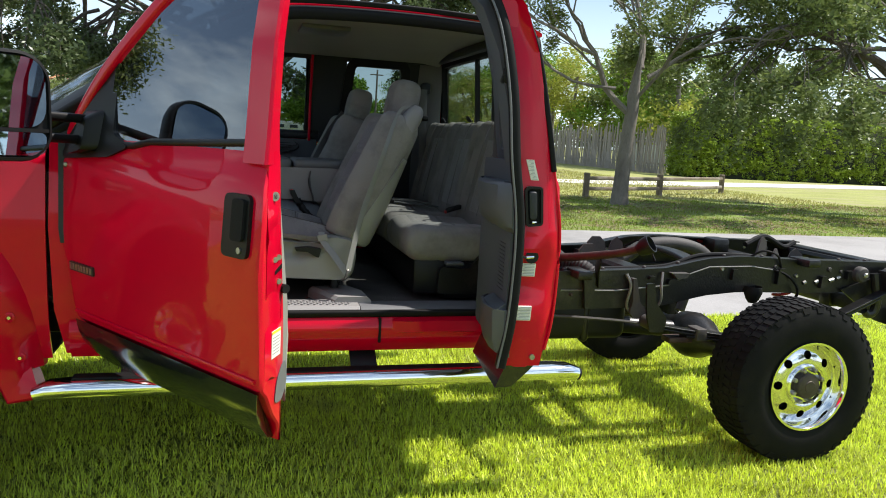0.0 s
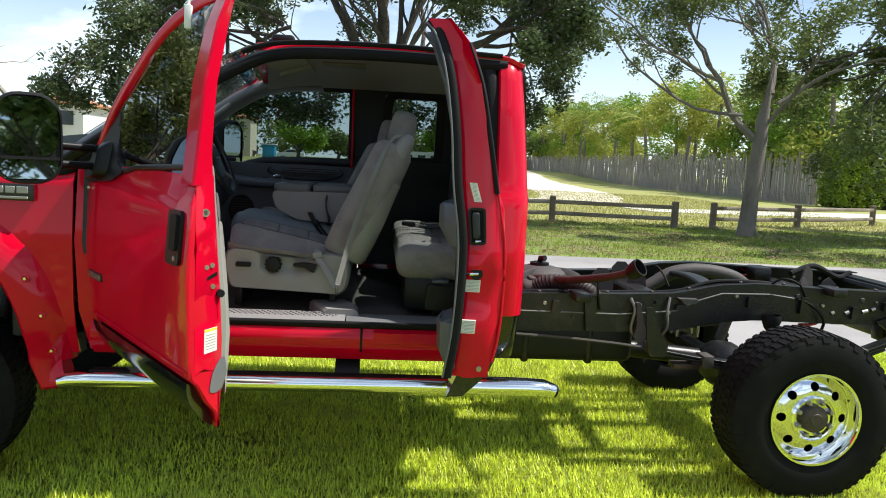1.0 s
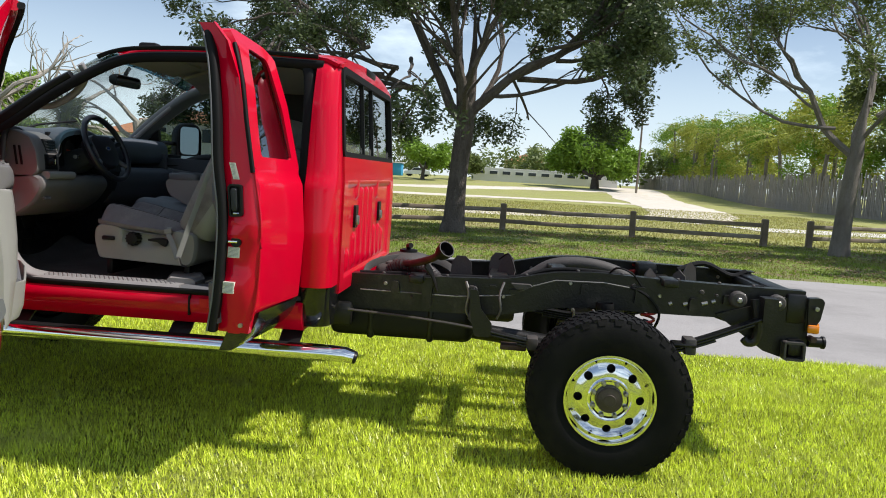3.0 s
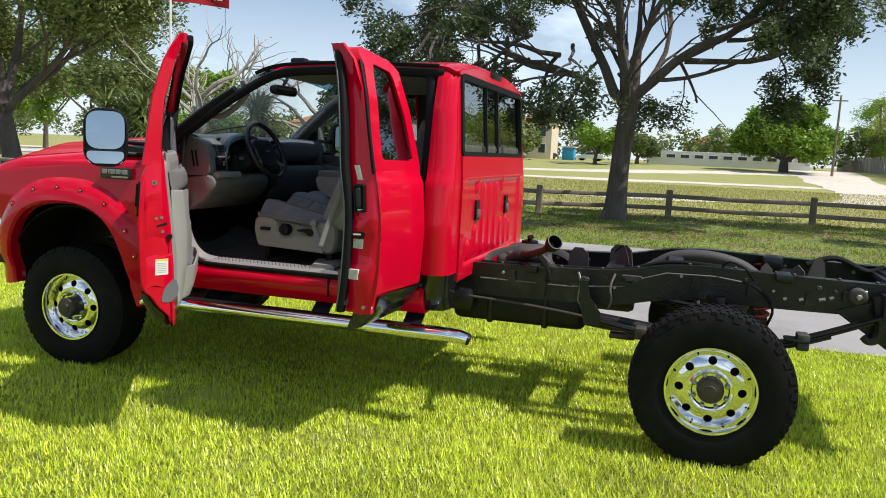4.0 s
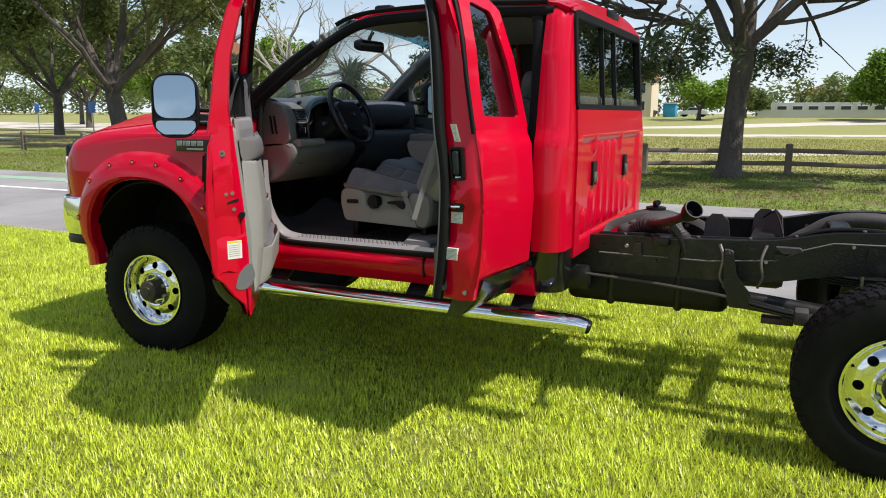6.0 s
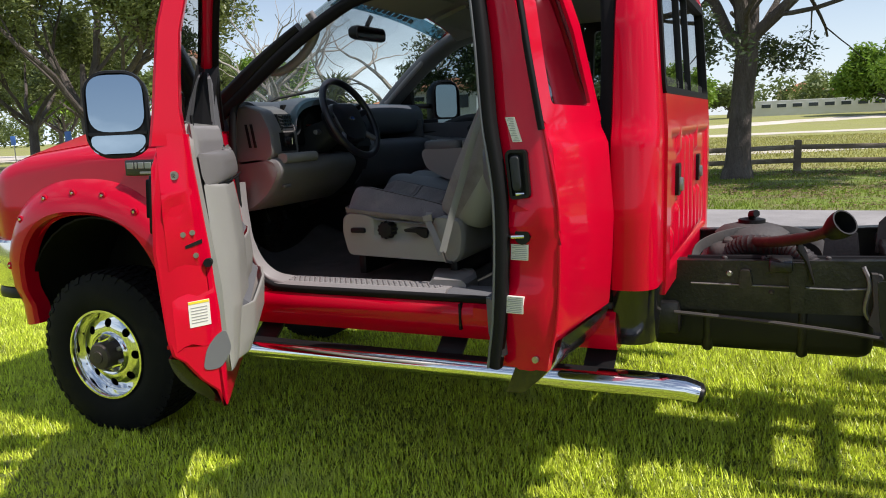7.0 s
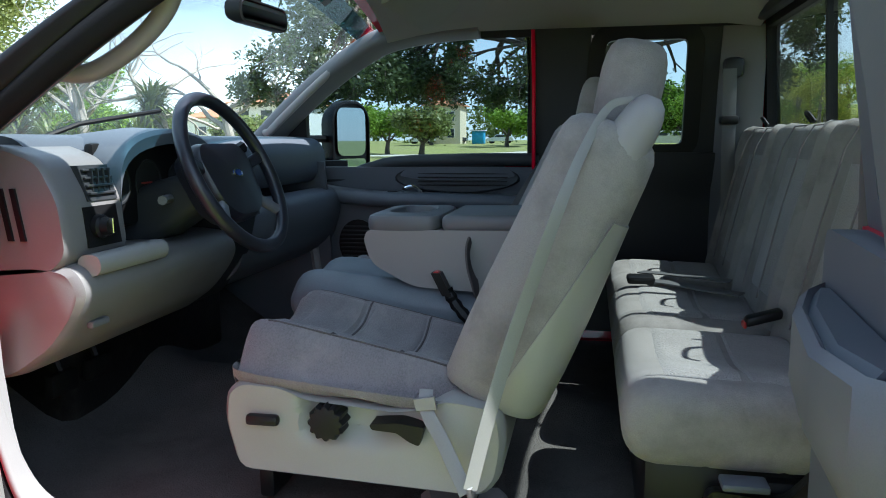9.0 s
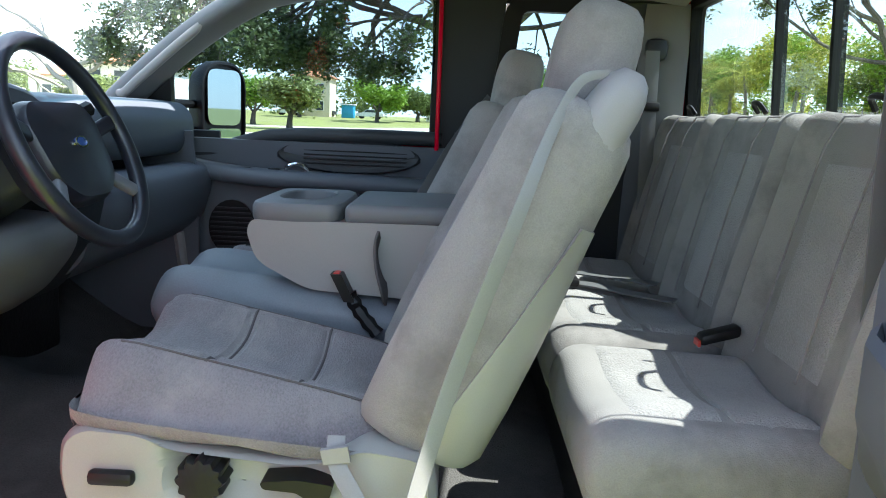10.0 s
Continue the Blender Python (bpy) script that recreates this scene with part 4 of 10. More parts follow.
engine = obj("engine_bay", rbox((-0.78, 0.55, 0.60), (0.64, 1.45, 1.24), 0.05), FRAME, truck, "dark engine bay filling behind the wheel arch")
obj("coil_spring", tube([(0.02 + 0.065 * math.cos(a), 0.45 + 0.065 * math.sin(a), 0.52 + 0.018 * a) for a in [0.4 * i for i in range(76)]], 0.010, 6), FRAME, truck)
obj("front_shock", tube([(0.14, 0.42, 0.45), (0.20, 0.46, 0.98)], 0.028, 10), FRAME_DUSTY, truck)
# rivets along the crease of the back panel
for i in range(15):
    y = 0.42 + i * 0.083
    obj("rivet", lathe([(0.006, 0.0), (0.005, 0.004), (0.0005, 0.005)], 8, "x", (2.602, y, 1.372)), RED if i % 3 else DULL_METAL, truck)

# ---- the open driver's doors, built shut and turned about their hinges ----
def door_pose(x, y, angle):
    return Matrix.Translation((x, y, 0)) @ Matrix.Rotation(radians(angle), 4, "Z")


FRONT = door_pose(0.719, 0.03, -56.0)
Y0 = 0.03


def fd(l, depth, z):
    """A place on the front door: along it, in from its skin, height."""
    return FRONT @ Vector((l, side_y(z) - Y0 + depth, z))


FL = 1.150
# how deep the door is at each height, and how far its rear face slants forward towards the inside
INNER = [(0.60, 0.150), (0.90, 0.160), (1.0, 0.152), (1.2, 0.130), (1.35, 0.114), (1.46, 0.106)]
SLANT = 0.62
# lower body of the door as a closed section carried along its length
zs = [0.60, 0.655, 0.70, 0.765, 0.79, 0.84, 0.95, 1.10, 1.25, 1.34, 1.375, 1.40, 1.43]


def door_ring(l, squeeze=0.0, slant=0.0):
    def at(depth, z):
        front = lerp([(0.80, 0.055), (1.03, 0.0), (1.16, -0.07)], z)
        return FRONT @ Vector((max(l, front + 0.2 * (l + 0.07)) - slant * max(0.0, depth), depth, z))
    ring = [at(side_y(z) - Y0 + squeeze + (0.060 if z < 0.63 else 0.07 if z < 0.67 else 0.05 if z < 0.72 else 0.022 if z < 0.78 else 0.0), z) for z in zs]
    ring += [at(lerp(INNER, z) - squeeze, z) for z in (1.43, 1.35, 1.2, 1.0, 0.9, 0.75, 0.60)]
    return ring


fdoor = obj("front_door", loft([door_ring(l, s, k) for l, s, k in ((-0.07, 0.018, 0), (-0.064, 0.006, 0), (-0.05, 0.0, 0), (0.1, 0.0, 0), (0.3, 0.0, 0), (0.6, 0.0, 0), (0.9, 0.0, 0), (FL - 0.02, 0.0, SLANT), (FL - 0.006, 0.003, SLANT), (FL, 0.012, SLANT))]), RED, truck, "red front door standing open, with a dented edge")
def z_fix(z):
    """Takes out the tuck-in that the body side has near its foot."""
    return max(0.0, 0.84 - z) / 0.24


# rub line and lower rocker lip
obj("rub_strip", sweep([fd(l, -0.004, 0.815) for l in (0.06, 0.4, 0.8, FL - 0.03)], rrect(0.008, 0.012, 0.003)), RED, fdoor)
clad = [[fd(l - (SLANT * (0.085 * k ** 1.7 + 0.07 * k) if l > 1.05 else 0.0), -0.002 + 0.085 * k ** 1.7 - 0.035 * (z_fix(0.785 - 0.185 * k)), 0.785 - 0.185 * k) for k in (0, 0.12, 0.25, 0.4, 0.55, 0.7, 0.85, 1.0)] + [fd(l - (0.09 if l > 1.05 else 0.0), 0.06, 0.61), fd(l - (0.05 if l > 1.05 else 0.0), 0.03, 0.76)] for l in (0.06, 0.2, 0.45, 0.75, 1.0, FL - 0.03, FL - 0.014)]
obj("lower_cladding", loft(clad), BLACK_PAINT, fdoor, "glossy black lower door cladding")
# window frame: how far it leans in with height
def frame_at(l, z, d=0.0):
    return FRONT @ Vector((l, d + lerp([(1.40, 0.030), (1.5, 0.040), (1.6, 0.048), (1.72, 0.064), (1.80, 0.086), (1.90, 0.114), (1.98, 0.150), (2.035, 0.185)], z), z))


frame_line = [(-0.04, 1.42), (0.02, 1.50), (0.20, 1.665), (0.45, 1.865), (0.57, 1.945), (0.68, 1.985), (0.82, 2.012), (0.955, 2.022)]
fl3 = smooth_line([frame_at(l, z, 0.015) for l, z in frame_line], 4)
inward = FRONT.to_3x3() @ Vector((0, 1, 0))
obj("window_frame", sweep(fl3, rrect(0.046, 0.045, 0.012), up=tuple(inward)), RED, fdoor)
rear_frame = []
for z, u0, u1 in ((1.40, 0.012, 0.106), (1.5, 0.028, 0.098), (1.6, 0.040, 0.104), (1.72, 0.056, 0.116), (1.80, 0.078, 0.136), (1.90, 0.106, 0.160), (1.98, 0.145, 0.184), (2.035, 0.180, 0.196)):
    a, b = FL - SLANT * u0, FL - SLANT * u1
    rear_frame.append([FRONT @ Vector((l, u, z)) for l, u in ((a - 0.105, u0 + 0.004), (a - 0.006, u0), (a, u0 + 0.008), (b, u1 - 0.004), (b - 0.03, u1), (b - 0.06, u1 - 0.012))])
obj("window_frame", loft(rear_frame), RED, fdoor)
obj("frame_seal", sweep([p + inward * 0.032 for p in fl3[2:]], rrect(0.028, 0.03, 0.01), up=tuple(inward)), RUBBER, fdoor)
obj("belt_moulding", sweep([fd(l, 0.006, z) for l, z in ((0.26, 1.415), (0.42, 1.415), (0.52, 1.432), (0.8, 1.442), (1.03, 1.452))], rrect(0.022, 0.03, 0.008), up=tuple(inward)), BLACK_PLASTIC, fdoor)
gl = [(0.24, 1.425), (0.25, 1.66), (0.47, 1.835), (0.60, 1.915), (0.70, 1.950), (0.84, 1.985), (0.94, 1.985), (0.965, 1.94), (1.0, 1.75), (1.035, 1.43), (0.55, 1.415)]
window = obj("door_window", prism(gl, lambda u, v, d: frame_at(u, v, d), 0.006, 0.011), GLASS_DARK, fdoor, "tinted front door window")
sailp = rounded([(-0.06, 1.39), (-0.01, 1.352), (0.29, 1.372), (0.40, 1.41), (0.29, 1.45), (0.272, 1.60), (0.25, 1.70), (0.19, 1.662), (0.05, 1.53), (-0.04, 1.45)], 0.02)
obj("sail_panel", prism(sailp, lambda u, v, d: fd(u, d, v), -0.012, 0.04), BLACK_PLASTIC, fdoor)
# handle
hb = rounded([(0.988, 1.148), (1.103, 1.148), (1.103, 1.318), (0.988, 1.318)], 0.022)
handle = obj("door_handle", prism(hb, lambda u, v, d: fd(u, d, v), -0.012, 0.01), BLACK_PLASTIC, fdoor, "black door handle")
obj("handle_flap", prism(rounded([(1.038, 1.195), (1.090, 1.195), (1.090, 1.306), (1.038, 1.306)], 0.012), lambda u, v, d: fd(u, d, v), -0.022, -0.01), RUBBER, handle)
obj("key_lock", prism([(1.072 + 0.009 * math.cos(a), 1.170 + 0.009 * math.sin(a)) for a in [i * 0.6283 for i in range(10)]], lambda u, v, d: fd(u, d, v), -0.016, -0.01), DULL_METAL, handle)
# small badge on the skin: plain bars
badge_plate = obj("door_badge", prism(rounded([(0.045, 0.962), (0.222, 0.962), (0.222, 0.994), (0.045, 0.994)], 0.006), lambda u, v, d: fd(u, d, v), -0.007, 0.002), BADGE_DARK, fdoor)
for i in range(8):
    obj("badge_bar", prism([(0.052 + i * 0.021, 0.967), (0.067 + i * 0.021, 0.967), (0.067 + i * 0.021, 0.989), (0.052 + i * 0.021, 0.989)], lambda u, v, d: fd(u, d, v), -0.0095, -0.005), DULL_METAL, badge_plate)


# the rear edge face: latch, bolts, sticker, dents
def fe(depth, z, out):
    return FRONT @ Vector((FL - SLANT * depth + out, depth, z))


stick = obj("edge_sticker", prism([(0.070, 0.865), (0.126, 0.865), (0.126, 0.943), (0.070, 0.943)], lambda u, v, d: fe(u, v, d), -0.002, 0.003), STICKER, fdoor, "white warning sticker with a yellow head")
obj("sticker_head", prism([(0.071, 0.935), (0.125, 0.935), (0.125, 0.942), (0.071, 0.942)], lambda u, v, d: fe(u, v, d), 0.002, 0.0042), YELLOW, stick)
for i in range(6):
    z = 0.922 - i * 0.009
    obj("sticker_line", prism([(0.076, z), (0.119, z), (0.119, z + 0.0022), (0.076, z + 0.0022)], lambda u, v, d: fe(u, v, d), 0.002, 0.0042), STICKER_INK, stick)
obj("latch_slot", prism([(0.078, 1.100), (0.122, 1.112), (0.122, 1.124), (0.078, 1.110)], lambda u, v, d: fe(u, v, d), -0.004, 0.004), BLACK_PLASTIC, fdoor)
for u, z, r in ((0.075, 1.143, 0.008), (0.099, 1.146, 0.008), (0.103, 1.078, 0.008), (0.067, 1.315, 0.013), (0.067, 1.315, 0.007)):
    c = fe(u, z, 0.0)
    axis = (FRONT.to_3x3() @ Vector((1, 0, 0)))
    obj("edge_bolt", sweep([c - axis * 0.002, c + axis * 0.007], circle(r, 10)), DULL_METAL if r != 0.007 else BLACK_PLASTIC, fdoor)
c = fe(0.133, 1.052, 0)
obj("door_buffer", sweep([c - axis * 0.01, c + axis * 0.018], circle(0.013, 10)), RUBBER, fdoor)
# creases pressed into the edge
dents = loft([[fe(u, z + dz, o) for u, dz, o in ((0.030, 0.0, o0), (0.050, 0.012, o1 * 0.6), (0.072, 0.016, o1), (0.098, 0.004, o2), (lerp(INNER, z) - 0.012, -0.004, 0.001), (lerp(INNER, z) - 0.012, 0.0, -0.03), (0.030, 0.0, -0.03))] for z, o0, o1, o2 in ((0.80, 0.001, 0.002, 0.002), (0.86, 0.001, 0.001, 0.001), (0.95, 0.001, 0.001, 0.001), (0.975, -0.006, -0.014, -0.012), (1.02, -0.006, -0.013, -0.010), (1.045, 0.002, 0.003, 0.001), (1.15, 0.002, 0.003, 0.001), (1.18, 0.004, 0.002, 0.006), (1.205, 0.010, -0.006, 0.014), (1.235, 0.004, 0.014, 0.004), (1.262, 0.002, 0.016, -0.004), (1.28, 0.001, 0.002, 0.002), (1.42, 0.0, 0.002, 0.001))])
obj("edge_panel", dents, RED, fdoor, "dented red door edge", smooth=60)
corner = prism(rounded([(0.093, 0.728), (0.143, 0.722), (0.176, 0.775), (0.163, 0.838), (0.138, 0.830), (0.108, 0.795)], 0.02), lambda u, v, d: fe(u, v, d), -0.03, 0.004)
obj("edge_corner_guard", corner, PLASTIC_M, fdoor)


# inner trim panel
def ft(l, z, d):
    return FRONT @ Vector((0.925 * l - max(0.0, d - 0.02) * 1.15 * (max(0.0, l) / 1.14) ** 3, lerp(INNER, z) - 0.012 + min(d, 0.03) + 0.76 * max(0.0, d - 0.03) - 0.055 * max(0.0, 1 - max(0.0, l) / 0.42) ** 1.2, z))


trim = obj("door_trim_panel", prism(rounded([(0.06, 0.74), (0.14, 0.69), (1.10, 0.69), (1.135, 0.74), (1.145, 1.0), (1.14, 1.40), (1.10, 1.462), (0.30, 1.462), (0.10, 1.44), (0.06, 1.40)], 0.03), lambda u, v, d: ft(u, v, d), 0.0, 0.022), SEAT_BASE, fdoor, "light grey door trim with pockets")
def trim_loft(section, stations, r=0.02):
    """A rounded section (height, depth) along the door; stations give the length and how far it stands out."""
    geo = []
    for l, w in stations:
        geo.append([ft(l, z, d) for z, d in rounded([(z, 0.028 + d * w) for z, d in section], r, 4)])
    return loft(geo)


def ease(l0, l1, soft=0.10, n=6):
    out = [(l0 + soft * (1 - math.cos(math.pi / 2 * i / n)), 0.25 + 0.75 * math.sin(math.pi / 2 * i / n)) for i in range(n)]
    return out + [(l0 + (l1 - l0) * k, 1.0) for k in (0.3, 0.5, 0.7)] + [(l1 - (p - l0), w) for p, w in reversed(out)]


obj("armrest", trim_loft([(1.30, 0.0), (1.270, 0.035), (1.280, 0.078), (1.305, 0.090), (1.348, 0.088), (1.370, 0.072), (1.374, 0.0)], [(0.14, 0.06), (0.17, 0.16), (0.24, 0.30), (0.32, 0.42), (0.42, 0.60), (0.52, 0.74), (0.62, 0.84), (0.74, 0.90), (0.86, 0.93), (0.98, 0.90), (1.06, 0.80), (1.10, 0.66), (1.125, 0.45), (1.138, 0.25)], 0.014), DASH_GREY, trim, "mid grey padded armrest")
obj("trim_bulge", trim_loft([(0.70, 0.0), (0.72, 0.022), (0.90, 0.044), (1.06, 0.064), (1.20, 0.070), (1.272, 0.066), (1.284, 0.0)], ease(0.74, 1.142, 0.05), 0.012), SEAT_BASE, trim, "smooth light grey trim below the armrest")
obj("pull_cup", ring_frame([(0.64 + 0.045 * math.cos(k * 0.3927), 0.070 + 0.019 * math.sin(k * 0.3927)) for k in range(16)], [(0.64 + 0.038 * math.cos(k * 0.3927), 0.070 + 0.014 * math.sin(k * 0.3927)) for k in range(16)], lambda u, v, d: ft(u, 1.372 + d, v), -0.004, 0.004), PLASTIC_L, trim)
obj("pull_cup_floor", prism([(0.64 + 0.039 * math.cos(k * 0.3927), 0.070 + 0.015 * math.sin(k * 0.3927)) for k in range(16)], lambda u, v, d: ft(u, 1.372 + d, v), -0.004, 0.0012), PLASTIC_D, trim)
obj("armrest_seam", sweep([ft(l, 1.277, d) for l, d in ((0.16, 0.05), (0.3, 0.092), (0.7, 0.096), (1.0, 0.096), (1.10, 0.07))], rrect(0.006, 0.006, 0.002)), BLACK_PLASTIC, trim)
obj("upper_bolster", trim_loft([(1.36, -0.02), (1.365, 0.006), (1.41, 0.012), (1.45, 0.002), (1.463, -0.02)], ease(0.42, 1.13, 0.07), 0.008), PLASTIC_L, trim)
pod = obj("switch_pod", loft([[ft(l, z, d) for z, d in ((1.362, 0.020), (1.362, 0.068), (1.372, 0.070), (1.380, 0.062), (1.382, 0.020))] for l in (0.28, 0.30, 0.47, 0.50)]), DASH_GREY, trim)
for i in range(3):
    for j in range(2):
        obj("window_switch", loft([[ft(l, z, d) for z, d in ((1.376, 0.026 + 0.020 * j), (1.376, 0.040 + 0.020 * j), (1.387, 0.038 + 0.020 * j), (1.387, 0.029 + 0.020 * j))] for l in (0.315 + i * 0.055, 0.345 + i * 0.055)]), DULL_METAL if j else BLACK_PLASTIC, pod)
for l0, l1, z0, z1, w in ((0.26, 1.05, 0.90, 1.06, 0.050), (0.20, 1.10, 0.715, 0.885, 0.085)):
    obj("map_pocket", trim_loft([(z0, 0.0), (z0 + 0.012, w * 0.75), (z0 + 0.06, w), (z1, w * 1.08), (z1 + 0.004, w * 0.94), (z1 - 0.03, w * 0.82), (z1 - 0.05, 0.0)], ease(l0, l1, 0.08), 0.007), SEAT_BASE, trim)
    obj("pocket_mouth", loft([[ft(l, z, d) for z, d in ((z1 - 0.005, 0.036), (z1 - 0.002, 0.028 + w * 0.80), (z1 + 0.05, 0.036))] for l in (l0 + 0.05, l1 - 0.05)]), PLASTIC_M, trim)
for i in range(12):
    l = 1.06 - 0.0
    z = 1.13 + i * 0.008
    obj("trim_rib", loft([[ft(ll, zz, d) for zz, d in ((z, 0.033), (z + 0.0035, 0.039), (z + 0.0035, 0.033))] for ll in (0.90, 1.10)]), PLASTIC_M, trim)
for i in range(14):
    z = 0.705 + i * 0.013
    obj("trim_rib", loft([[ft(ll, zz, d) for zz, d in ((z, 0.033), (z + 0.006, 0.040), (z + 0.006, 0.033))] for ll in (1.07, 1.13)]), PLASTIC_M, trim)
tw = loft([[ft(l, z, d) for l, d in ((0.15, 0.0), (0.15, 0.015), (0.18, k), (0.27, k), (0.31, 0.012), (0.31, 0.0))] for z, k in ((1.38, 0.036), (1.5, 0.033), (1.60, 0.026), (1.64, 0.016))] + [[ft(l, 1.665, d) for l, d in ((0.19, 0.0), (0.19, 0.006), (0.21, 0.012), (0.26, 0.012), (0.28, 0.006), (0.28, 0.0))]])
obj("tweeter_cover", tw, PLASTIC_M, fdoor, "dark grey inner sail cover")
obj("lock_knob", tube([ft(1.08, 1.455, 0.02), ft(1.08, 1.485, 0.02)], 0.005, 6), BLACK_PLASTIC, trim)

# towing mirror on the front door
out = -inward
up = Vector((0, 0, 1))
along = FRONT.to_3x3() @ Vector((1, 0, 0))
m_mid = Vector((0.645, -0.340, 1.520))
face = Vector((0.56, -0.83, 0.06)).normalized()
wide = up.cross(face).normalized()
up_m = face.cross(wide).normalized()


def mp(a, b, d):
    return m_mid + wide * a + up_m * b + face * d


ml = rrect(0.236, 0.335, 0.092, 6)
mirror = obj("towing_mirror", loft([[mp(a * s, b * s, d) for a, b in ml] for s, d in ((0.55, -0.11), (0.86, -0.09), (0.98, -0.05), (1.0, -0.01), (0.985, 0.0), (0.93, 0.002), (0.91, -0.012))]), BLACK_PLASTIC, fdoor, "black towing mirror with two glasses")
obj("mirror_glass", prism(rounded([(-0.102, -0.066), (0.102, -0.066), (0.102, 0.149), (-0.102, 0.149)], 0.072, 6), mp, -0.006, 0.0), MIRROR, mirror)
obj("wide_mirror_glass", prism(rounded([(-0.092, -0.149), (0.092, -0.149), (0.102, -0.079), (-0.102, -0.079)], 0.025), mp, -0.006, 0.0005), MIRROR, mirror)
obj("mirror_divider", prism(rounded([(-0.106, -0.078), (0.106, -0.078), (0.106, -0.067), (-0.106, -0.067)], 0.003), mp, -0.006, 0.004), BLACK_PLASTIC, mirror)
for zz in (1.49, 1.42):
    a, b = fd(0.13, 0.0, zz), m_mid + up * (zz - 1.525 + 0.02) - face * 0.05
    obj("mirror_arm", sweep([a, a.lerp(b, 0.3), a.lerp(b, 0.7), b], rrect(0.035, 0.03, 0.012)), BLACK_PLASTIC, mirror)
obj("mirror_foot", loft([[fd(l, d, z) for l, z in rounded([(0.06 + s, 1.37), (0.22 - s, 1.39), (0.22 - s, 1.53 - s), (0.10 + s, 1.53 - s)], 0.02)] for d, s in ((0.01, 0.0), (-0.03, 0.01), (-0.06, 0.035))]), BLACK_PLASTIC, mirror)

# rear door, hinged at its tail edge
REAR = Matrix.Translation((2.455, 0.035, 0)) @ Matrix.Rotation(radians(84.0), 4, "Z") @ Matrix.Diagonal((-1, 1, 1, 1))
RL = 0.50


def rd(l, depth, z):
    return REAR @ Vector((l, side_y(z) - 0.035 + depth, z))


zr = [0.735, 0.775, 0.80, 0.815, 0.95, 1.10, 1.25, 1.345, 1.37, 1.395, 1.43]


def rear_ring(l, squeeze=0.0, inner=0.13, low=0.0):
    ring = [rd(l, squeeze + (0.05 if z < 0.74 else 0.03 if z < 0.79 else 0), z - (low if z < 0.79 else 0)) for z in zr]
    return ring + [rd(l, inner - squeeze - (side_y(z) - 0.035), z - (low if z < 0.80 else 0)) for z in (1.43, 1.1, 0.80, 0.735)]


rdoor = obj("rear_door", flip(loft([rear_ring(l, s, 0.13, w) for l, s, w in ((0.0, 0.015, 0), (0.008, 0.003, 0), (0.03, 0.0, 0), (0.2, 0.0, 0.0), (0.4, 0.0, 0.02), (RL - 0.02, 0.0, 0.035), (RL - 0.006, 0.003, 0.04), (RL, 0.012, 0.04))])), RED, truck, "red rear half door standing open")


# stepped pillar edge of the rear door: a slanting face that carries latch and labels
def re(depth, z, out):
    return rd(RL + out, depth, z)


edge = flip(loft([[re(0.012, z, 0.0), re(0.030, z, o * 0.6), re(0.055, z, o), re(0.142 - k, z, o), re(0.165 - k, z, o - 0.01), re(0.165 - k, z, -0.03), re(0.012, z, -0.03)] for z, o, k in ((0.70, 0.0, 0.0), (0.78, 0.01, 0.0), (0.90, 0.035, 0.0), (0.96, 0.012, 0.0), (1.10, 0.012, 0.0), (1.13, 0.028, 0.0), (1.20, 0.012, 0.0), (1.43, 0.012, 0.02), (1.6, 0.004, 0.04), (1.80, -0.012, 0.05), (1.95, -0.045, 0.06), (2.03, -0.09, 0.07))]))
obj("door_pillar", edge, RED, rdoor, "red stepped door pillar edge")
hbz = rounded([(0.072, 1.212), (0.134, 1.205), (0.138, 1.335), (0.126, 1.347), (0.072, 1.347)], 0.014)
hbi = shrink(hbz, 0.009)
rh = obj("door_handle", ring_frame(hbz, hbi, lambda u, v, d: re(u, v, d), 0.004, 0.026), BLACK_PLASTIC, rdoor, "black recessed rear door handle")
obj("handle_dish", prism(shrink(hbz, 0.007), lambda u, v, d: re(u, v, d), 0.004, 0.0155), RUBBER, rh)
grip = rounded([(0.094, 1.232), (0.122, 1.228), (0.124, 1.33), (0.094, 1.332)], 0.012, 5)
obj("handle_grip", flip(loft([[re(0.108 + (u - 0.108) * k, 1.28 + (v - 1.28) * k, d) for u, v in grip] for k, d in ((1.0, 0.012), (1.0, 0.024), (0.9, 0.030), (0.6, 0.032))])), PLASTIC_D, rh)
obj("handle_pin", tube([re(0.092, 1.222, 0.018), re(0.114, 1.222, 0.028)], 0.004, 6), CHROME, rh)
lt = [(0.110 + 0.024 * math.cos(a), 1.10 + 0.024 * math.sin(a)) for a in [i * 0.5236 for i in range(12)]]
lb = obj("latch_bezel", prism(lt, lambda u, v, d: re(u, v, d), 0.01, 0.020), BLACK_PLASTIC, rdoor)
obj("striker", tube([re(0.106, 1.10, 0.018), re(0.136, 1.10, 0.035), re(0.154, 1.10, 0.02)], 0.006), CHROME, lb)
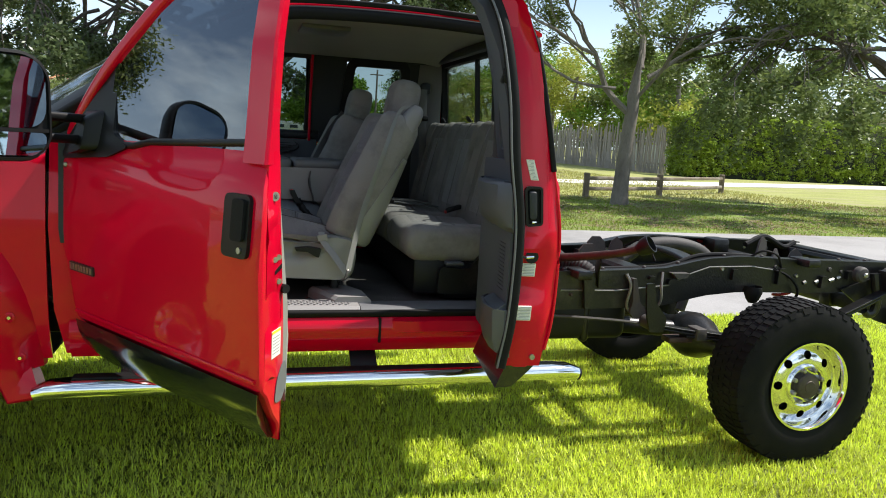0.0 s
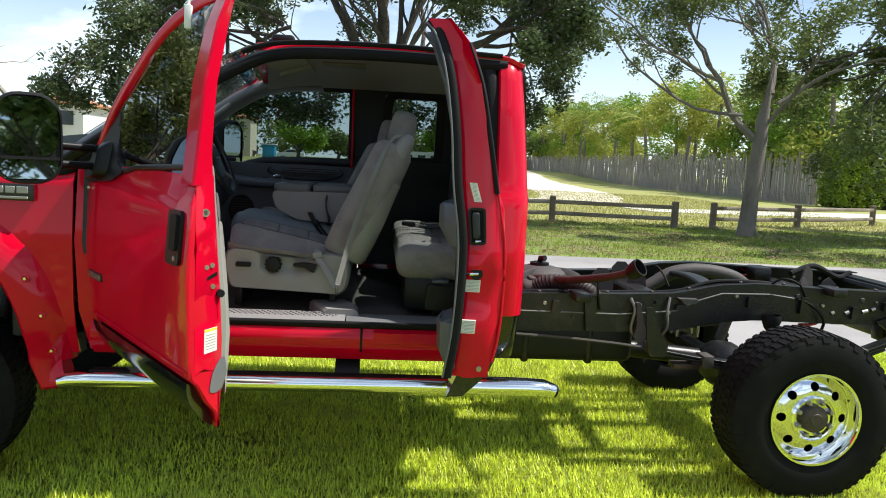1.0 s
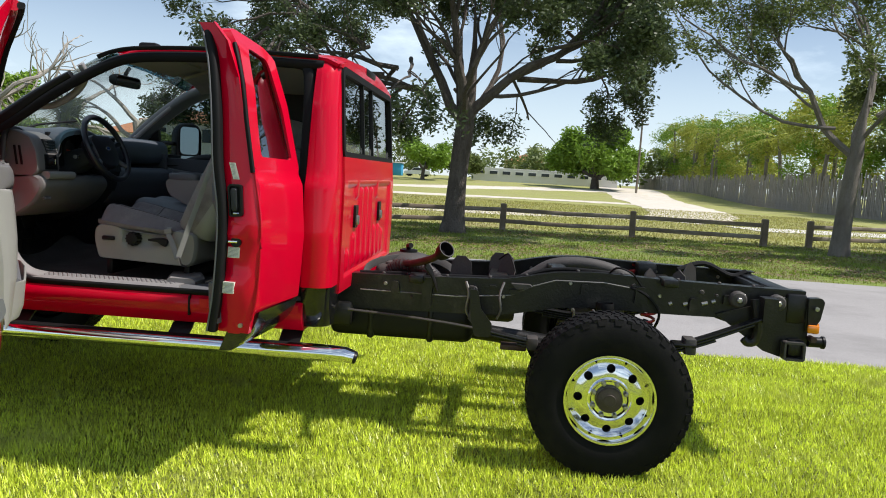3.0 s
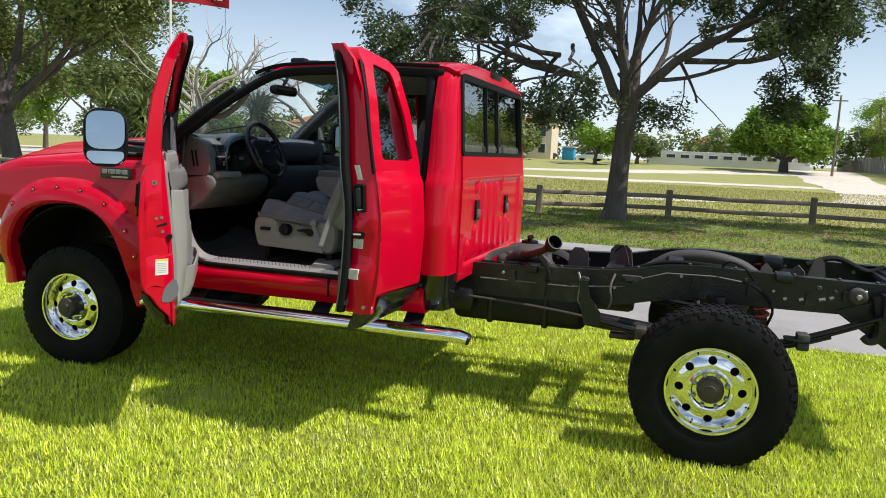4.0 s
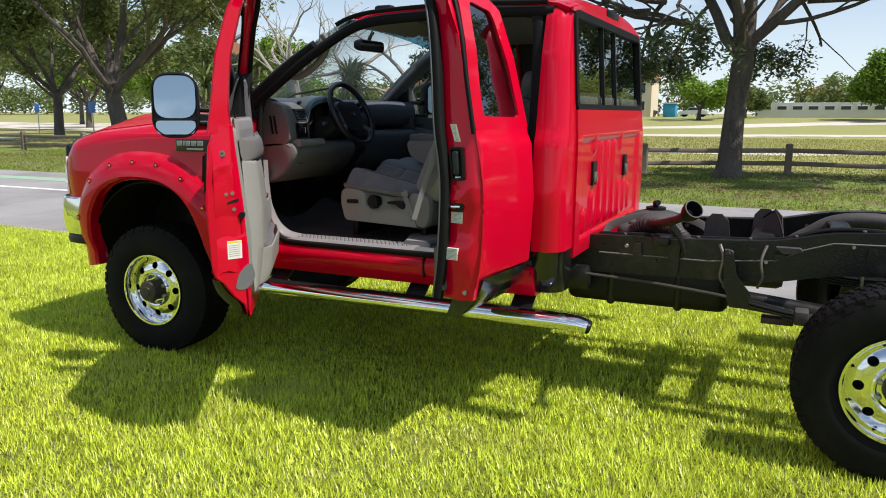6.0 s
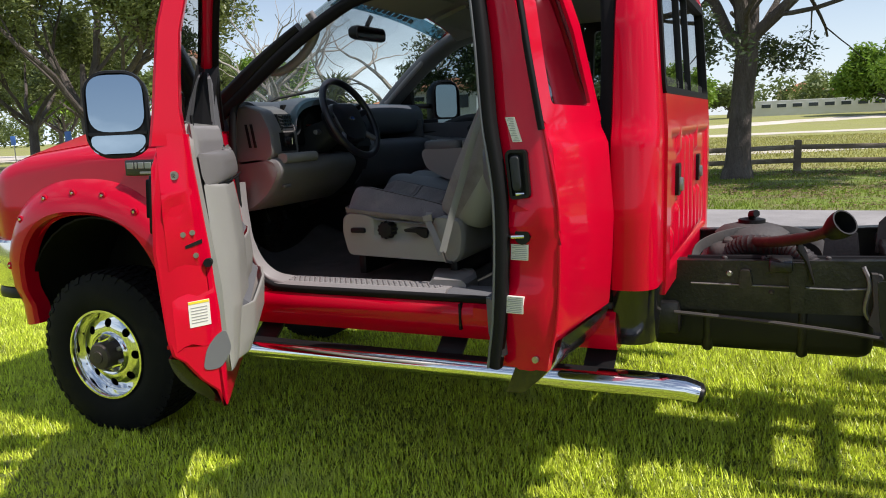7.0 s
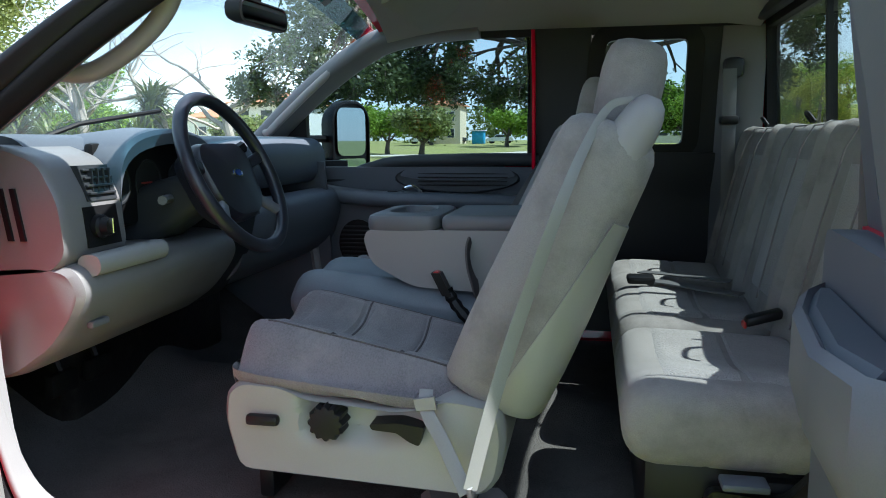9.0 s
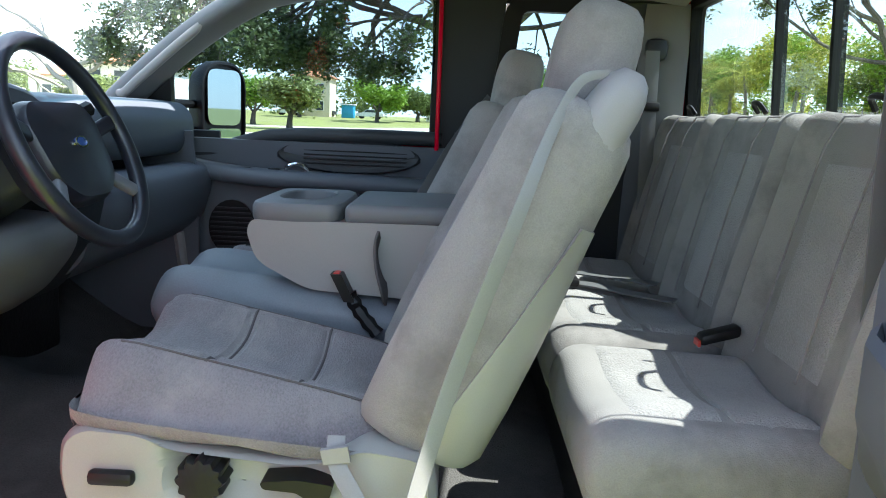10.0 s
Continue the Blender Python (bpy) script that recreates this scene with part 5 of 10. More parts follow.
for u0, u1, z0, z1, n in ((0.078, 0.106, 1.368, 1.438, 14), (0.092, 0.146, 1.030, 1.076, 8), (0.095, 0.150, 0.876, 0.926, 9)):
    o = {1.368: 0.012, 1.030: 0.012, 0.876: 0.034}[z0]
    st = obj("door_sticker", prism([(u0, z0), (u1, z0), (u1, z1), (u0, z1)], lambda u, v, d: re(u, v, d + o), -0.01, 0.004), STICKER, rdoor, "white label with small print")
    for i in range(n):
        z = z0 + (i + 0.6) * (z1 - z0) / (n + 0.4)
        obj("print_line", prism([(u0 + 0.004, z), (u1 - 0.004 - 0.005 * (i % 3), z), (u1 - 0.004 - 0.005 * (i % 3), z + 0.0017), (u0 + 0.004, z + 0.0017)], lambda u, v, d: re(u, v, d + o), 0.0, 0.0052), STICKER_INK, st)
# black seal standing off the inner edge
seal_line = smooth_line([re(0.165, 0.705, 0.03), re(0.165, 0.9, 0.035), re(0.16, 1.2, 0.03), re(0.15, 1.43, 0.028), re(0.13, 1.65, 0.016), re(0.115, 1.85, -0.01), re(0.10, 1.97, -0.04), re(0.095, 2.02, -0.08)], 5)
obj("weatherstrip", sweep(seal_line, rrect(0.036, 0.046, 0.014), up=tuple(REAR.to_3x3() @ Vector((1, 0, 0)))), RUBBER, rdoor, "ribbed black door seal")
obj("grey_seal_edge", sweep([p + (REAR.to_3x3() @ Vector((0.020, 0.016, 0))) for p in seal_line], rrect(0.008, 0.008, 0.003), up=tuple(REAR.to_3x3() @ Vector((1, 0, 0)))), PLASTIC_M, rdoor)
ws2 = smooth_line([re(0.008, 1.40, 0.006), re(0.008, 1.6, 0.0), re(0.008, 1.80, -0.02), re(0.008, 1.95, -0.055)], 5)
obj("glass_run", sweep(ws2, rrect(0.016, 0.018, 0.005)), RUBBER, rdoor)
groove = smooth_line([re(0.004, 1.40, -0.004), re(0.002, 1.2, -0.003), re(0.002, 1.0, -0.003), re(0.004, 0.86, 0.0), re(0.008, 0.76, 0.0)], 5)
obj("edge_groove", sweep(groove, rrect(0.010, 0.010, 0.004)), RED, rdoor)
shelf_wedge = flip(loft([[re(u, z + dz, 0.008), re(u + 0.012, z + dz + 0.006, 0.018), re(u + 0.02, z + dz - 0.016, 0.019), re(u + 0.01, z + dz - 0.03, 0.010)] for u, z, dz in ((0.03, 1.155, 0.0), (0.07, 1.165, 0.004), (0.115, 1.18, 0.006))]))
obj("edge_ridge", shelf_wedge, RED, rdoor)
obj("foot_screw", sweep([re(0.05, 0.735, 0.004), re(0.05, 0.735, 0.016)], circle(0.010, 10)), DULL_METAL, rdoor)
# upper frame and window of the rear door
rf_out = [(0.0, 1.415), (RL, 1.415), (RL - 0.005, 1.6), (RL - 0.03, 1.8), (RL - 0.06, 1.95), (RL - 0.10, 2.02), (RL - 0.16, 2.03), (0.115, 1.985), (0.085, 1.95), (0.045, 1.70)]
rf_in = [(0.075, 1.465), (RL - 0.085, 1.47), (RL - 0.09, 1.6), (RL - 0.11, 1.78), (RL - 0.135, 1.91), (RL - 0.15, 1.938), (RL - 0.18, 1.945), (0.185, 1.92), (0.165, 1.89), (0.115, 1.68)]
rf_o2, rf_i2 = rounded(rf_out, 0.025, 3), rounded(rf_in, 0.025, 3)
obj("window_frame", flip(ring_frame(rf_o2, rf_i2, lambda u, v, d: rd(u, d, v), 0.0, 0.05)), RED, rdoor)
obj("door_window", prism(rounded(rf_in, 0.025, 3), lambda u, v, d: rd(u, d, v), 0.012, 0.016), GLASS_DARK, rdoor, "tinted quarter window")
# inner trim of the rear door
def rt(l, z, d):
    return REAR @ Vector((l, 0.13 + d, z))


rtrim = obj("door_trim_panel", flip(prism(rounded([(0.02, 0.76), (RL - 0.005, 0.73), (RL + 0.005, 1.0), (RL - 0.005, 1.43), (0.02, 1.43)], 0.03), lambda u, v, d: rt(u, v, d), 0.0, 0.045)), PLASTIC_B, rdoor, "grey rear door trim with cup tray and pocket")
up_trim = flip(loft([[rd(l0, 0.07, z), rd(l1, 0.07, z), rd(l1 + 0.01, 0.14, z), rd(l0 + 0.02, 0.15, z)] for z, l0, l1 in ((1.42, 0.36, RL - 0.02), (1.6, 0.36, RL - 0.035), (1.8, 0.34, RL - 0.065), (1.95, 0.31, RL - 0.11), (2.0, 0.30, RL - 0.15))]))
obj("pillar_trim", up_trim, PLASTIC_B, rtrim)
obj("frame_trim", flip(ring_frame(rf_o2, rf_i2, lambda u, v, d: rd(u, d, v), 0.052, 0.085)), PLASTIC_B, rtrim)
tray = flip(loft([[rt(l, z, d) for z, d in ((1.17, 0.03), (1.20, 0.045 + w * 0.5), (1.27, 0.045 + w), (1.345, 0.045 + w), (1.355, 0.035 + w), (1.335, 0.03 + w * 0.8), (1.335, 0.04))] for l, w in ((0.04, 0.01), (0.10, 0.04), (0.22, 0.065), (0.40, 0.075), (0.49, 0.055), (0.53, 0.01))]))
obj("cup_tray", tray, PLASTIC_B, rtrim)
obj("tray_insert", flip(loft([[rt(l, z, d) for z, d in ((1.345, 0.05), (1.345, 0.04 + w), (1.358, 0.03 + w), (1.358, 0.05))] for l, w in ((0.10, 0.03), (0.22, 0.055), (0.40, 0.065), (0.48, 0.045))])), DASH, rtrim)
for i in range(13):
    z = 0.96 + i * 0.014
    obj("speaker_slot", flip(loft([[rt(l, zz, d) for zz, d in ((z, 0.043), (z + 0.005, 0.048), (z + 0.005, 0.043))] for l in (0.36, 0.44)])), BLACK_PLASTIC, rtrim)
obj("map_pocket", flip(loft([[rt(l, z, d) for z, d in ((0.74, 0.03), (0.75, 0.05 + 0.5 * w), (0.80, 0.045 + w), (0.91, 0.05 + w), (0.912, 0.04 + w), (0.86, 0.04))] for l, w in ((0.25, 0.01), (0.29, 0.04), (0.43, 0.06), (0.51, 0.045), (0.54, 0.01))])), PLASTIC_B, rtrim)
obj("pocket_mouth", flip(loft([[rt(l, z, d) for z, d in ((0.905, 0.05), (0.908, 0.09), (0.93, 0.05))] for l in (0.32, 0.52)])), DASH, rtrim)
obj("belt_guide", rbox((-0.035, -0.03, -0.03), (0.035, 0.03, 0.03), 0.012), BLACK_PLASTIC, rtrim).matrix_world = REAR @ Matrix.Translation((0.43, 0.20, 1.72))
# cladding under the rear door
rclad = flip(loft([[rd(l, -0.002 + 0.09 * k ** 1.6 - 0.03 * z_fix(0.795 - 0.16 * k), 0.795 - 0.16 * k - 0.05 * k * l) for k in (0, 0.2, 0.4, 0.6, 0.8, 1.0)] + [rd(l, 0.12, 0.62 - 0.03 * l), rd(l, 0.12, 0.72)] for l in (0.04, 0.2, 0.38, 0.47)]))
obj("lower_cladding", rclad, BLACK_PAINT, rdoor, "glossy black lower cladding")

# ---- cab interior ----
def across(sec, ys):
    """A section (x, z) carried across the cab."""
    return loft([[(x, y, z) for x, z in sec] for y in ys])


# dash: dark pad above, light lower half, end panel on the driver's side
pad = [(0.34, 1.40), (0.36, 1.475), (0.55, 1.54), (0.78, 1.57), (0.865, 1.56), (0.90, 1.52), (0.905, 1.43), (0.87, 1.39)]
dash = obj("dashboard", across(rounded(pad, 0.03, 3), [0.20, 0.24, 0.6, 1.0, 1.4, 1.78, 1.84]), DASH, truck, "blue-grey dashboard with light grey lower half")
end = rounded([(0.74, 1.53), (0.86, 1.55), (0.945, 1.52), (0.985, 1.44), (0.995, 1.335), (0.96, 1.30), (0.80, 1.285)], 0.025, 4)
obj("dash_end_panel", loft([[(x, y, z) for x, z in ((0.9 + (a - 0.9) * s, 1.41 + (b - 1.41) * s) for a, b in end)] for y, s in ((0.155, 0.93), (0.163, 0.985), (0.18, 1.0), (0.335, 1.0), (0.345, 0.97))]), DASH_GREY, dash, "mid grey dash end with vents and lamp switch")
for x in (0.858, 0.885):
    obj("side_vent_slot", loft([[(x + d + 0.016 * (1.45 - z) / 0.1, y, z) for d, y in ((0, 0.150), (0.011, 0.150), (0.011, 0.17), (0, 0.17))] for z in (1.365, 1.465)]), BLACK_PLASTIC, dash)
vent = obj("air_vent", loft([[(x, y, z) for x, y, z in ((0.955 + e, 0.235, 1.505), (0.975 + e, 0.235, 1.435), (0.975 + e, 0.33, 1.435), (0.955 + e, 0.33, 1.505))] for e in (-0.02, 0.012)]), PLASTIC_D, dash)
for i in range(4):
    z = 1.447 + i * 0.0155
    obj("vent_slat", rbox((0.972 - (z - 1.435) * 0.25, 0.24, z), (0.992 - (z - 1.435) * 0.25, 0.325, z + 0.005), 0.001, 1), PLASTIC_D, vent)
for i in range(4):
    y = 0.258 + i * 0.018
    obj("vent_slat", rbox((0.968, y, 1.438), (0.984, y + 0.003, 1.50), 0.001, 1), PLASTIC_D, vent)
sw = obj("switch_plate", loft([[(0.982 + e, 0.215, 1.425), (0.992 + e, 0.215, 1.345), (0.992 + e, 0.32, 1.345), (0.982 + e, 0.32, 1.425)] for e in (-0.006, 0.006)]), BLACK_PLASTIC, dash)
obj("lamp_knob", lathe([(0.024, 0.0), (0.024, 0.012), (0.019, 0.016), (0.017, 0.032), (0.0005, 0.034)], 16, "x", (0.993, 0.25, 1.385)), BLACK_PLASTIC, sw)
obj("knob_mark", rbox((1.02, 0.247, 1.372), (1.030, 0.253, 1.402), 0.001, 1), CHROME, sw)
low = rounded([(0.60, 1.30), (0.93, 1.325), (1.005, 1.315), (1.03, 1.27), (1.01, 1.225), (0.955, 1.155), (0.86, 1.09), (0.62, 1.06)], 0.03, 4)
bolster = obj("lower_dash", loft([[(0.82 + (a - 0.82) * s, y, 1.2 + (b - 1.2) * s) for a, b in low] for y, s in ((0.155, 0.9), (0.165, 0.97), (0.19, 1.0), (0.42, 1.0), (0.78, 0.98), (0.80, 0.94))]), DASH_GREY, dash, "mid grey knee bolster")
# paler strip: the sunlit top of the bolster put into its colour
obj("bolster_ledge", sweep([(1.012, y, 1.315) for y in (0.19, 0.30, 0.42, 0.43)], rrect(0.05, 0.042, 0.018)), SEAT_BASE, bolster)
obj("hood_release", rbox((0.985, 0.205, 1.185), (1.0, 0.26, 1.20), 0.004), PLASTIC_M, bolster)
lowr = rounded([(0.60, 1.32), (0.90, 1.37), (0.955, 1.35), (0.965, 1.28), (0.93, 1.17), (0.84, 1.10), (0.62, 1.08)], 0.03, 4)
obj("lower_dash", across(lowr, [0.98, 1.2, 1.6, 1.84]), PLASTIC_B, dash)
stack = rounded([(0.60, 1.50), (0.90, 1.505), (0.965, 1.46), (0.985, 1.36), (0.95, 1.22), (0.86, 1.10), (0.66, 1.02)], 0.03, 4)
cs = obj("radio_panel", across(stack, [0.80, 0.82, 0.99, 1.01]), PLASTIC_D, dash)
obj("radio", loft([[(0.984 + e - 0.02 * t, 0.83, 1.44 - 0.10 * (1 - t)) for e, t in ((0, 1), (0.012, 1), (0.022, 0), (0, 0))], [(0.984 + e - 0.02 * t, 0.98, 1.44 - 0.10 * (1 - t)) for e, t in ((0, 1), (0.012, 1), (0.022, 0), (0, 0))]]), BLACK_PLASTIC, cs)
# instrument hood and cluster
hood_sec = smooth_line([(0.0, 0.345, 1.40), (0.0, 0.355, 1.51), (0.0, 0.42, 1.565), (0.0, 0.56, 1.585), (0.0, 0.70, 1.57), (0.0, 0.78, 1.515), (0.0, 0.80, 1.40)], 4)
obj("instrument_hood", loft([[(x, p.y, p.z - dz) for p in hood_sec] + [(x, p.y, p.z - dz - 0.025) for p in reversed(hood_sec)] for x, dz in ((0.70, 0.02), (0.88, 0.0), (0.975, 0.004), (0.985, 0.014))]), DASH, dash)
clus = obj("instrument_panel", rbox((0.89, 0.36, 1.36), (0.915, 0.79, 1.55), 0.01), BLACK_PLASTIC, dash)
for y, r in ((0.44, 0.045), (0.56, 0.055), (0.69, 0.045)):
    d = obj("dial", lathe([(r, 0.0), (r, 0.004), (r * 0.9, 0.004), (r * 0.88, 0.001), (0.0005, 0.001)], 24, "x", (0.915, y, 1.455)), PLASTIC_D, clus)
    obj("needle", rbox((0.921, y - r * 0.7, 1.453), (0.923, y + 0.004, 1.457), 0.0005, 1), BUCKLE_RED, clus)
column = obj("steering_column", loft([[(x, 0.59 + a, z + b) for a, b in rrect(w, h, 0.03)] for x, z, w, h in ((0.84, 1.34, 0.17, 0.16), (0.95, 1.39, 0.16, 0.14), (1.06, 1.44, 0.12, 0.10))]), PLASTIC_D, dash)
obj("stalk", tube([(0.99, 0.67, 1.46), (1.02, 0.76, 1.515), (1.035, 0.82, 1.535)], [0.009] * 1 + [0.012, 0.017], 8), BLACK_PLASTIC, column)
obj("stalk", tube([(0.99, 0.53, 1.42), (1.01, 0.46, 1.42)], 0.011, 8), PLASTIC_M, column)
obj("ignition_key", rbox((1.0, 0.67, 1.40), (1.03, 0.69, 1.425), 0.004), DULL_METAL, column)
for y in (0.46, 0.60):
    ped = obj("pedal", rbox((0.66, y, 0.93), (0.69, y + 0.10, 0.99), 0.01), RUBBER, truck)
    obj("pedal_arm", tube([(0.675, y + 0.05, 0.98), (0.62, y + 0.05, 1.12)], 0.009, 6), FRAME, ped)

# steering wheel
sw_c = Vector((1.095, 0.595, 1.465))
sw_n = Vector((0.905, 0.0, 0.425)).normalized()
sw_u = Vector((-0.425, 0.0, 0.905)).normalized()
sw_r = Vector((0, 1, 0))


def swp(a, b, d=0.0):
    return sw_c + sw_r * a + sw_u * b + sw_n * d


wheel_rim = obj("steering_wheel", tube([swp(0.192 * math.cos(t), 0.192 * math.sin(t), 0.03) for t in [2 * math.pi * i / 56 for i in range(56)]], 0.0165, 12, closed=True), WHEEL_LEATHER, truck, "dark leather steering wheel")
hub = rounded([(-0.085, 0.035), (-0.065, 0.062), (0.065, 0.062), (0.085, 0.035), (0.075, -0.05), (0.04, -0.082), (-0.04, -0.082), (-0.075, -0.05)], 0.02, 4)
obj("airbag_pad", loft([[swp(a * s * 1.5, b * s * 1.35, d) for a, b in hub] for s, d in ((0.9, -0.05), (1.0, -0.02), (1.0, 0.01), (0.93, 0.025), (0.6, 0.033), (0.15, 0.035))]), WHEEL_LEATHER, wheel_rim)
for t0, w in ((12, 0.03), (168, 0.03), (218, 0.028), (322, 0.028)):
    t = radians(t0)
    a, b = swp(0.06 * math.cos(t), 0.045 * math.sin(t), 0.0), swp(0.188 * math.cos(t), 0.188 * math.sin(t), 0.028)
    obj("spoke", sweep([a, a.lerp(b, 0.5), b], rrect(w, 0.018, 0.007), up=tuple(sw_n)), WHEEL_LEATHER if t0 < 200 else PLASTIC_M, wheel_rim)
ov = [(0.021 * math.cos(t), 0.011 * math.sin(t) - 0.004) for t in [2 * math.pi * i / 20 for i in range(20)]]
obj("oval_badge", prism(ov, swp, 0.030, 0.038), BADGE_BLUE, wheel_rim, "plain blue oval badge")
obj("badge_rim", ring_frame(ov, shrink(ov, 0.0022), swp, 0.030, 0.0395), CHROME, wheel_rim)
for s in (-1, 1):
    obj("cruise_buttons", prism(rounded([(s * 0.066 - 0.010, -0.03), (s * 0.066 + 0.010, -0.03), (s * 0.07 + 0.010, 0.025), (s * 0.07 - 0.010, 0.025)], 0.005), swp, 0.02, 0.031), BLACK_PLASTIC, wheel_rim)

# inner mirror
rv = [(a, b) for a, b in rrect(0.26, 0.07, 0.025)]
rvm = obj("rear_view_mirror", loft([[Vector((1.045 + 0.10 * a + d, 0.96 + a, 1.90 + b * s)) for a, b in rv] for d, s in ((-0.035, 0.75), (-0.02, 0.97), (0.0, 1.0), (0.008, 0.93))]), BLACK_PLASTIC, truck, "black inner mirror")
obj("mirror_glass", prism(rrect(0.24, 0.055, 0.02), lambda u, v, d: (1.045 + 0.10 * u + d, 0.96 + u, 1.90 + v), 0.006, 0.0095), MIRROR, rvm)
obj("mirror_stalk", tube([(1.02, 0.96, 1.905), (1.03, 0.97, 1.95), (1.05, 0.98, 1.99)], 0.012, 8), BLACK_PLASTIC, rvm)
obj("dome_lamp", rbox((1.60, 0.88, 1.985), (1.84, 1.12, 2.012), 0.02), PLASTIC_M, truck)
for y0, y1 in ((0.33, 0.93), (1.07, 1.67)):
    obj("sun_visor", loft([[(1.36 + t, y, 1.955 + 0.045 * t / 0.17 + d) for t, d in ((0.0, 0.0), (0.17, 0.012), (0.17, -0.008), (0.0, -0.018))] for y in (y0, y0 + 0.02, y1 - 0.02, y1)]), HEADLINER, truck)


# ---- seats ----
def cushion_geo(x0, x1, yc, w, z0, z1, bol=0.025, edge=0.0, slope=0.0):
    """A seat cushion: rings across it, full at the front, with side bolsters."""
    rings = []
    steps = [(0.0, 0.10, 0.80), (0.003, 0.26, 0.86), (0.010, 0.44, 0.91), (0.022, 0.62, 0.945), (0.04, 0.77, 0.97), (0.065, 0.88, 0.985), (0.10, 0.96, 0.995), (0.15, 1.0, 1.0), (0.2, 1.0, 1.0), (0.32, 0.985, 1.0), (0.34, 0.96, 1.0), (0.36, 0.985, 1.0), (0.5, 0.985, 1.0), (0.62, 0.97, 1.0), (0.64, 0.945, 1.0), (0.66, 0.965, 1.0), (0.8, 0.95, 0.99), (0.93, 0.88, 0.97), (1.0, 0.70, 0.93)]
    for t, hh, ww in steps:
        x = x0 + (x1 - x0) * t
        h = (z1 - z0) * hh
        zc = z0 + (z1 - z0) * 0.5
        ring = []
        for a, b in pillow(w * ww, h, min(h * 0.48, 0.055)):
            u = a / (w * ww / 2)
            top = max(0.0, b / (h / 2))
            lift = top * (bol * math.exp(-((abs(u) - 0.60) / 0.20) ** 2) - 0.012 * math.exp(-(u / 0.42) ** 2) - edge * max(0.0, (abs(u) - 0.56) / 0.44) ** 2)
            ring.append((x, yc + a, zc + b + lift - slope * t * (0.5 + b / h)))
        rings.append(ring)
    return loft(rings)


CUSHION_H = [(0.0, 0.10), (0.003, 0.26), (0.010, 0.44), (0.022, 0.62), (0.04, 0.77), (0.065, 0.88), (0.10, 0.96), (0.15, 1.0), (0.2, 1.0), (0.5, 0.985), (0.8, 0.95), (0.93, 0.88), (1.0, 0.70)]


def cushion_inset(x0, x1, yc, w, z0, z1, bol, slope, xa, xb, half, seams=(), lift=0.004, nx=44, ny=24, tilt=0.0, edge=0.0, sunk=0.010, soft=0.010):
    """A sewn-in panel that follows a cushion's top, its rim sunk and its seams drawn in."""
    def at(u, v):
        x, y = xa + (xb - xa) * v, yc - half + 2 * half * u
        t = (x - x0) / (x1 - x0)
        k = (y - yc) / (w / 2)
        z = (z0 + z1) / 2 + (z1 - z0) * lerp(CUSHION_H, t) / 2 + bol * math.exp(-((abs(k) - 0.60) / 0.20) ** 2) - 0.012 * math.exp(-(k / 0.42) ** 2) - slope * t - edge * max(0.0, (abs(k) - 0.56) / 0.44) ** 2
        rim = min(u * 2 * half, (1 - u) * 2 * half, v * (xb - xa), (1 - v) * (xb - xa))
        z += lift - sunk * math.exp(-(rim / soft) ** 2) - sum(max(0.010, 1.4 * sunk) * math.exp(-((v - s) / 0.016) ** 2) for s in seams)
        return x, y, z + tilt * (2.1 - x)
    return shell(grid(ny, nx, at), -0.010)


def back_inset(foot, head, yc, w0, w1, t0, t1, ta, tb, half, seams=(), lift=0.003):
    """A sewn-in panel on the front of a backrest."""
    f, h = Vector(foot), Vector(head)
    d = (h - f).normalized()
    n = Vector((d.z, 0, -d.x))

    def at(u, v):
        t = ta + (tb - ta) * v
        y = -half + 2 * half * u
        k = y / ((w0 + (w1 - w0) * t) / 2)
        th = (t0 + (t1 - t0) * t) * lerp(BACK_T, t)
        rim = min(u * 2 * half, (1 - u) * 2 * half, v * 0.5, (1 - v) * 0.5)
        o = th / 2 + 0.028 * math.exp(-((abs(k) - 0.84) / 0.16) ** 2) + lift - 0.008 * math.exp(-(rim / 0.014) ** 2) - sum(0.006 * math.exp(-((v - s) / 0.02) ** 2) for s in seams)
        p = f.lerp(h, t) - n * o
        return p.x, yc + y, p.z
    return shell(grid(18, 40, at), -0.010)


BACK_T = [(0.0, 0.7), (0.05, 1.0), (0.2, 1.05), (0.4, 1.05), (0.6, 1.0), (0.86, 0.96), (0.93, 0.95), (1.0, 0.55)]


def back_geo(foot, head, yc, w0, w1, t0, t1, front_bulge=0.02):
    f, h = Vector(foot), Vector(head)
    d = (h - f).normalized()
    n = Vector((d.z, 0, -d.x))
    rings = []
    for t, ws, ts in ((0.0, 0.86, 0.7), (0.015, 0.95, 0.9), (0.05, 1.0, 1.0), (0.2, 1.0, 1.05), (0.4, 1.0, 1.05), (0.6, 0.995, 1.0), (0.75, 0.985, 0.97), (0.86, 0.99, 0.96), (0.93, 0.975, 0.93), (0.965, 0.955, 0.82), (0.988, 0.92, 0.62), (1.0, 0.87, 0.36)):
        c = f.lerp(h, t)
        w, th = (w0 + (w1 - w0) * t) * ws, (t0 + (t1 - t0) * t) * ts
        ring = []
        for a, b in pillow(w, th, th * 0.42):
            u = a / (w / 2)
            fr = max(0.0, -b / (th / 2))
            p = c + Vector((0, a, 0)) + n * b - n * (fr * 0.028 * math.exp(-((abs(u) - 0.84) / 0.16) ** 2))
            ring.append((p.x, yc + a, p.z))
        rings.append(ring)
    return loft(rings), d, n


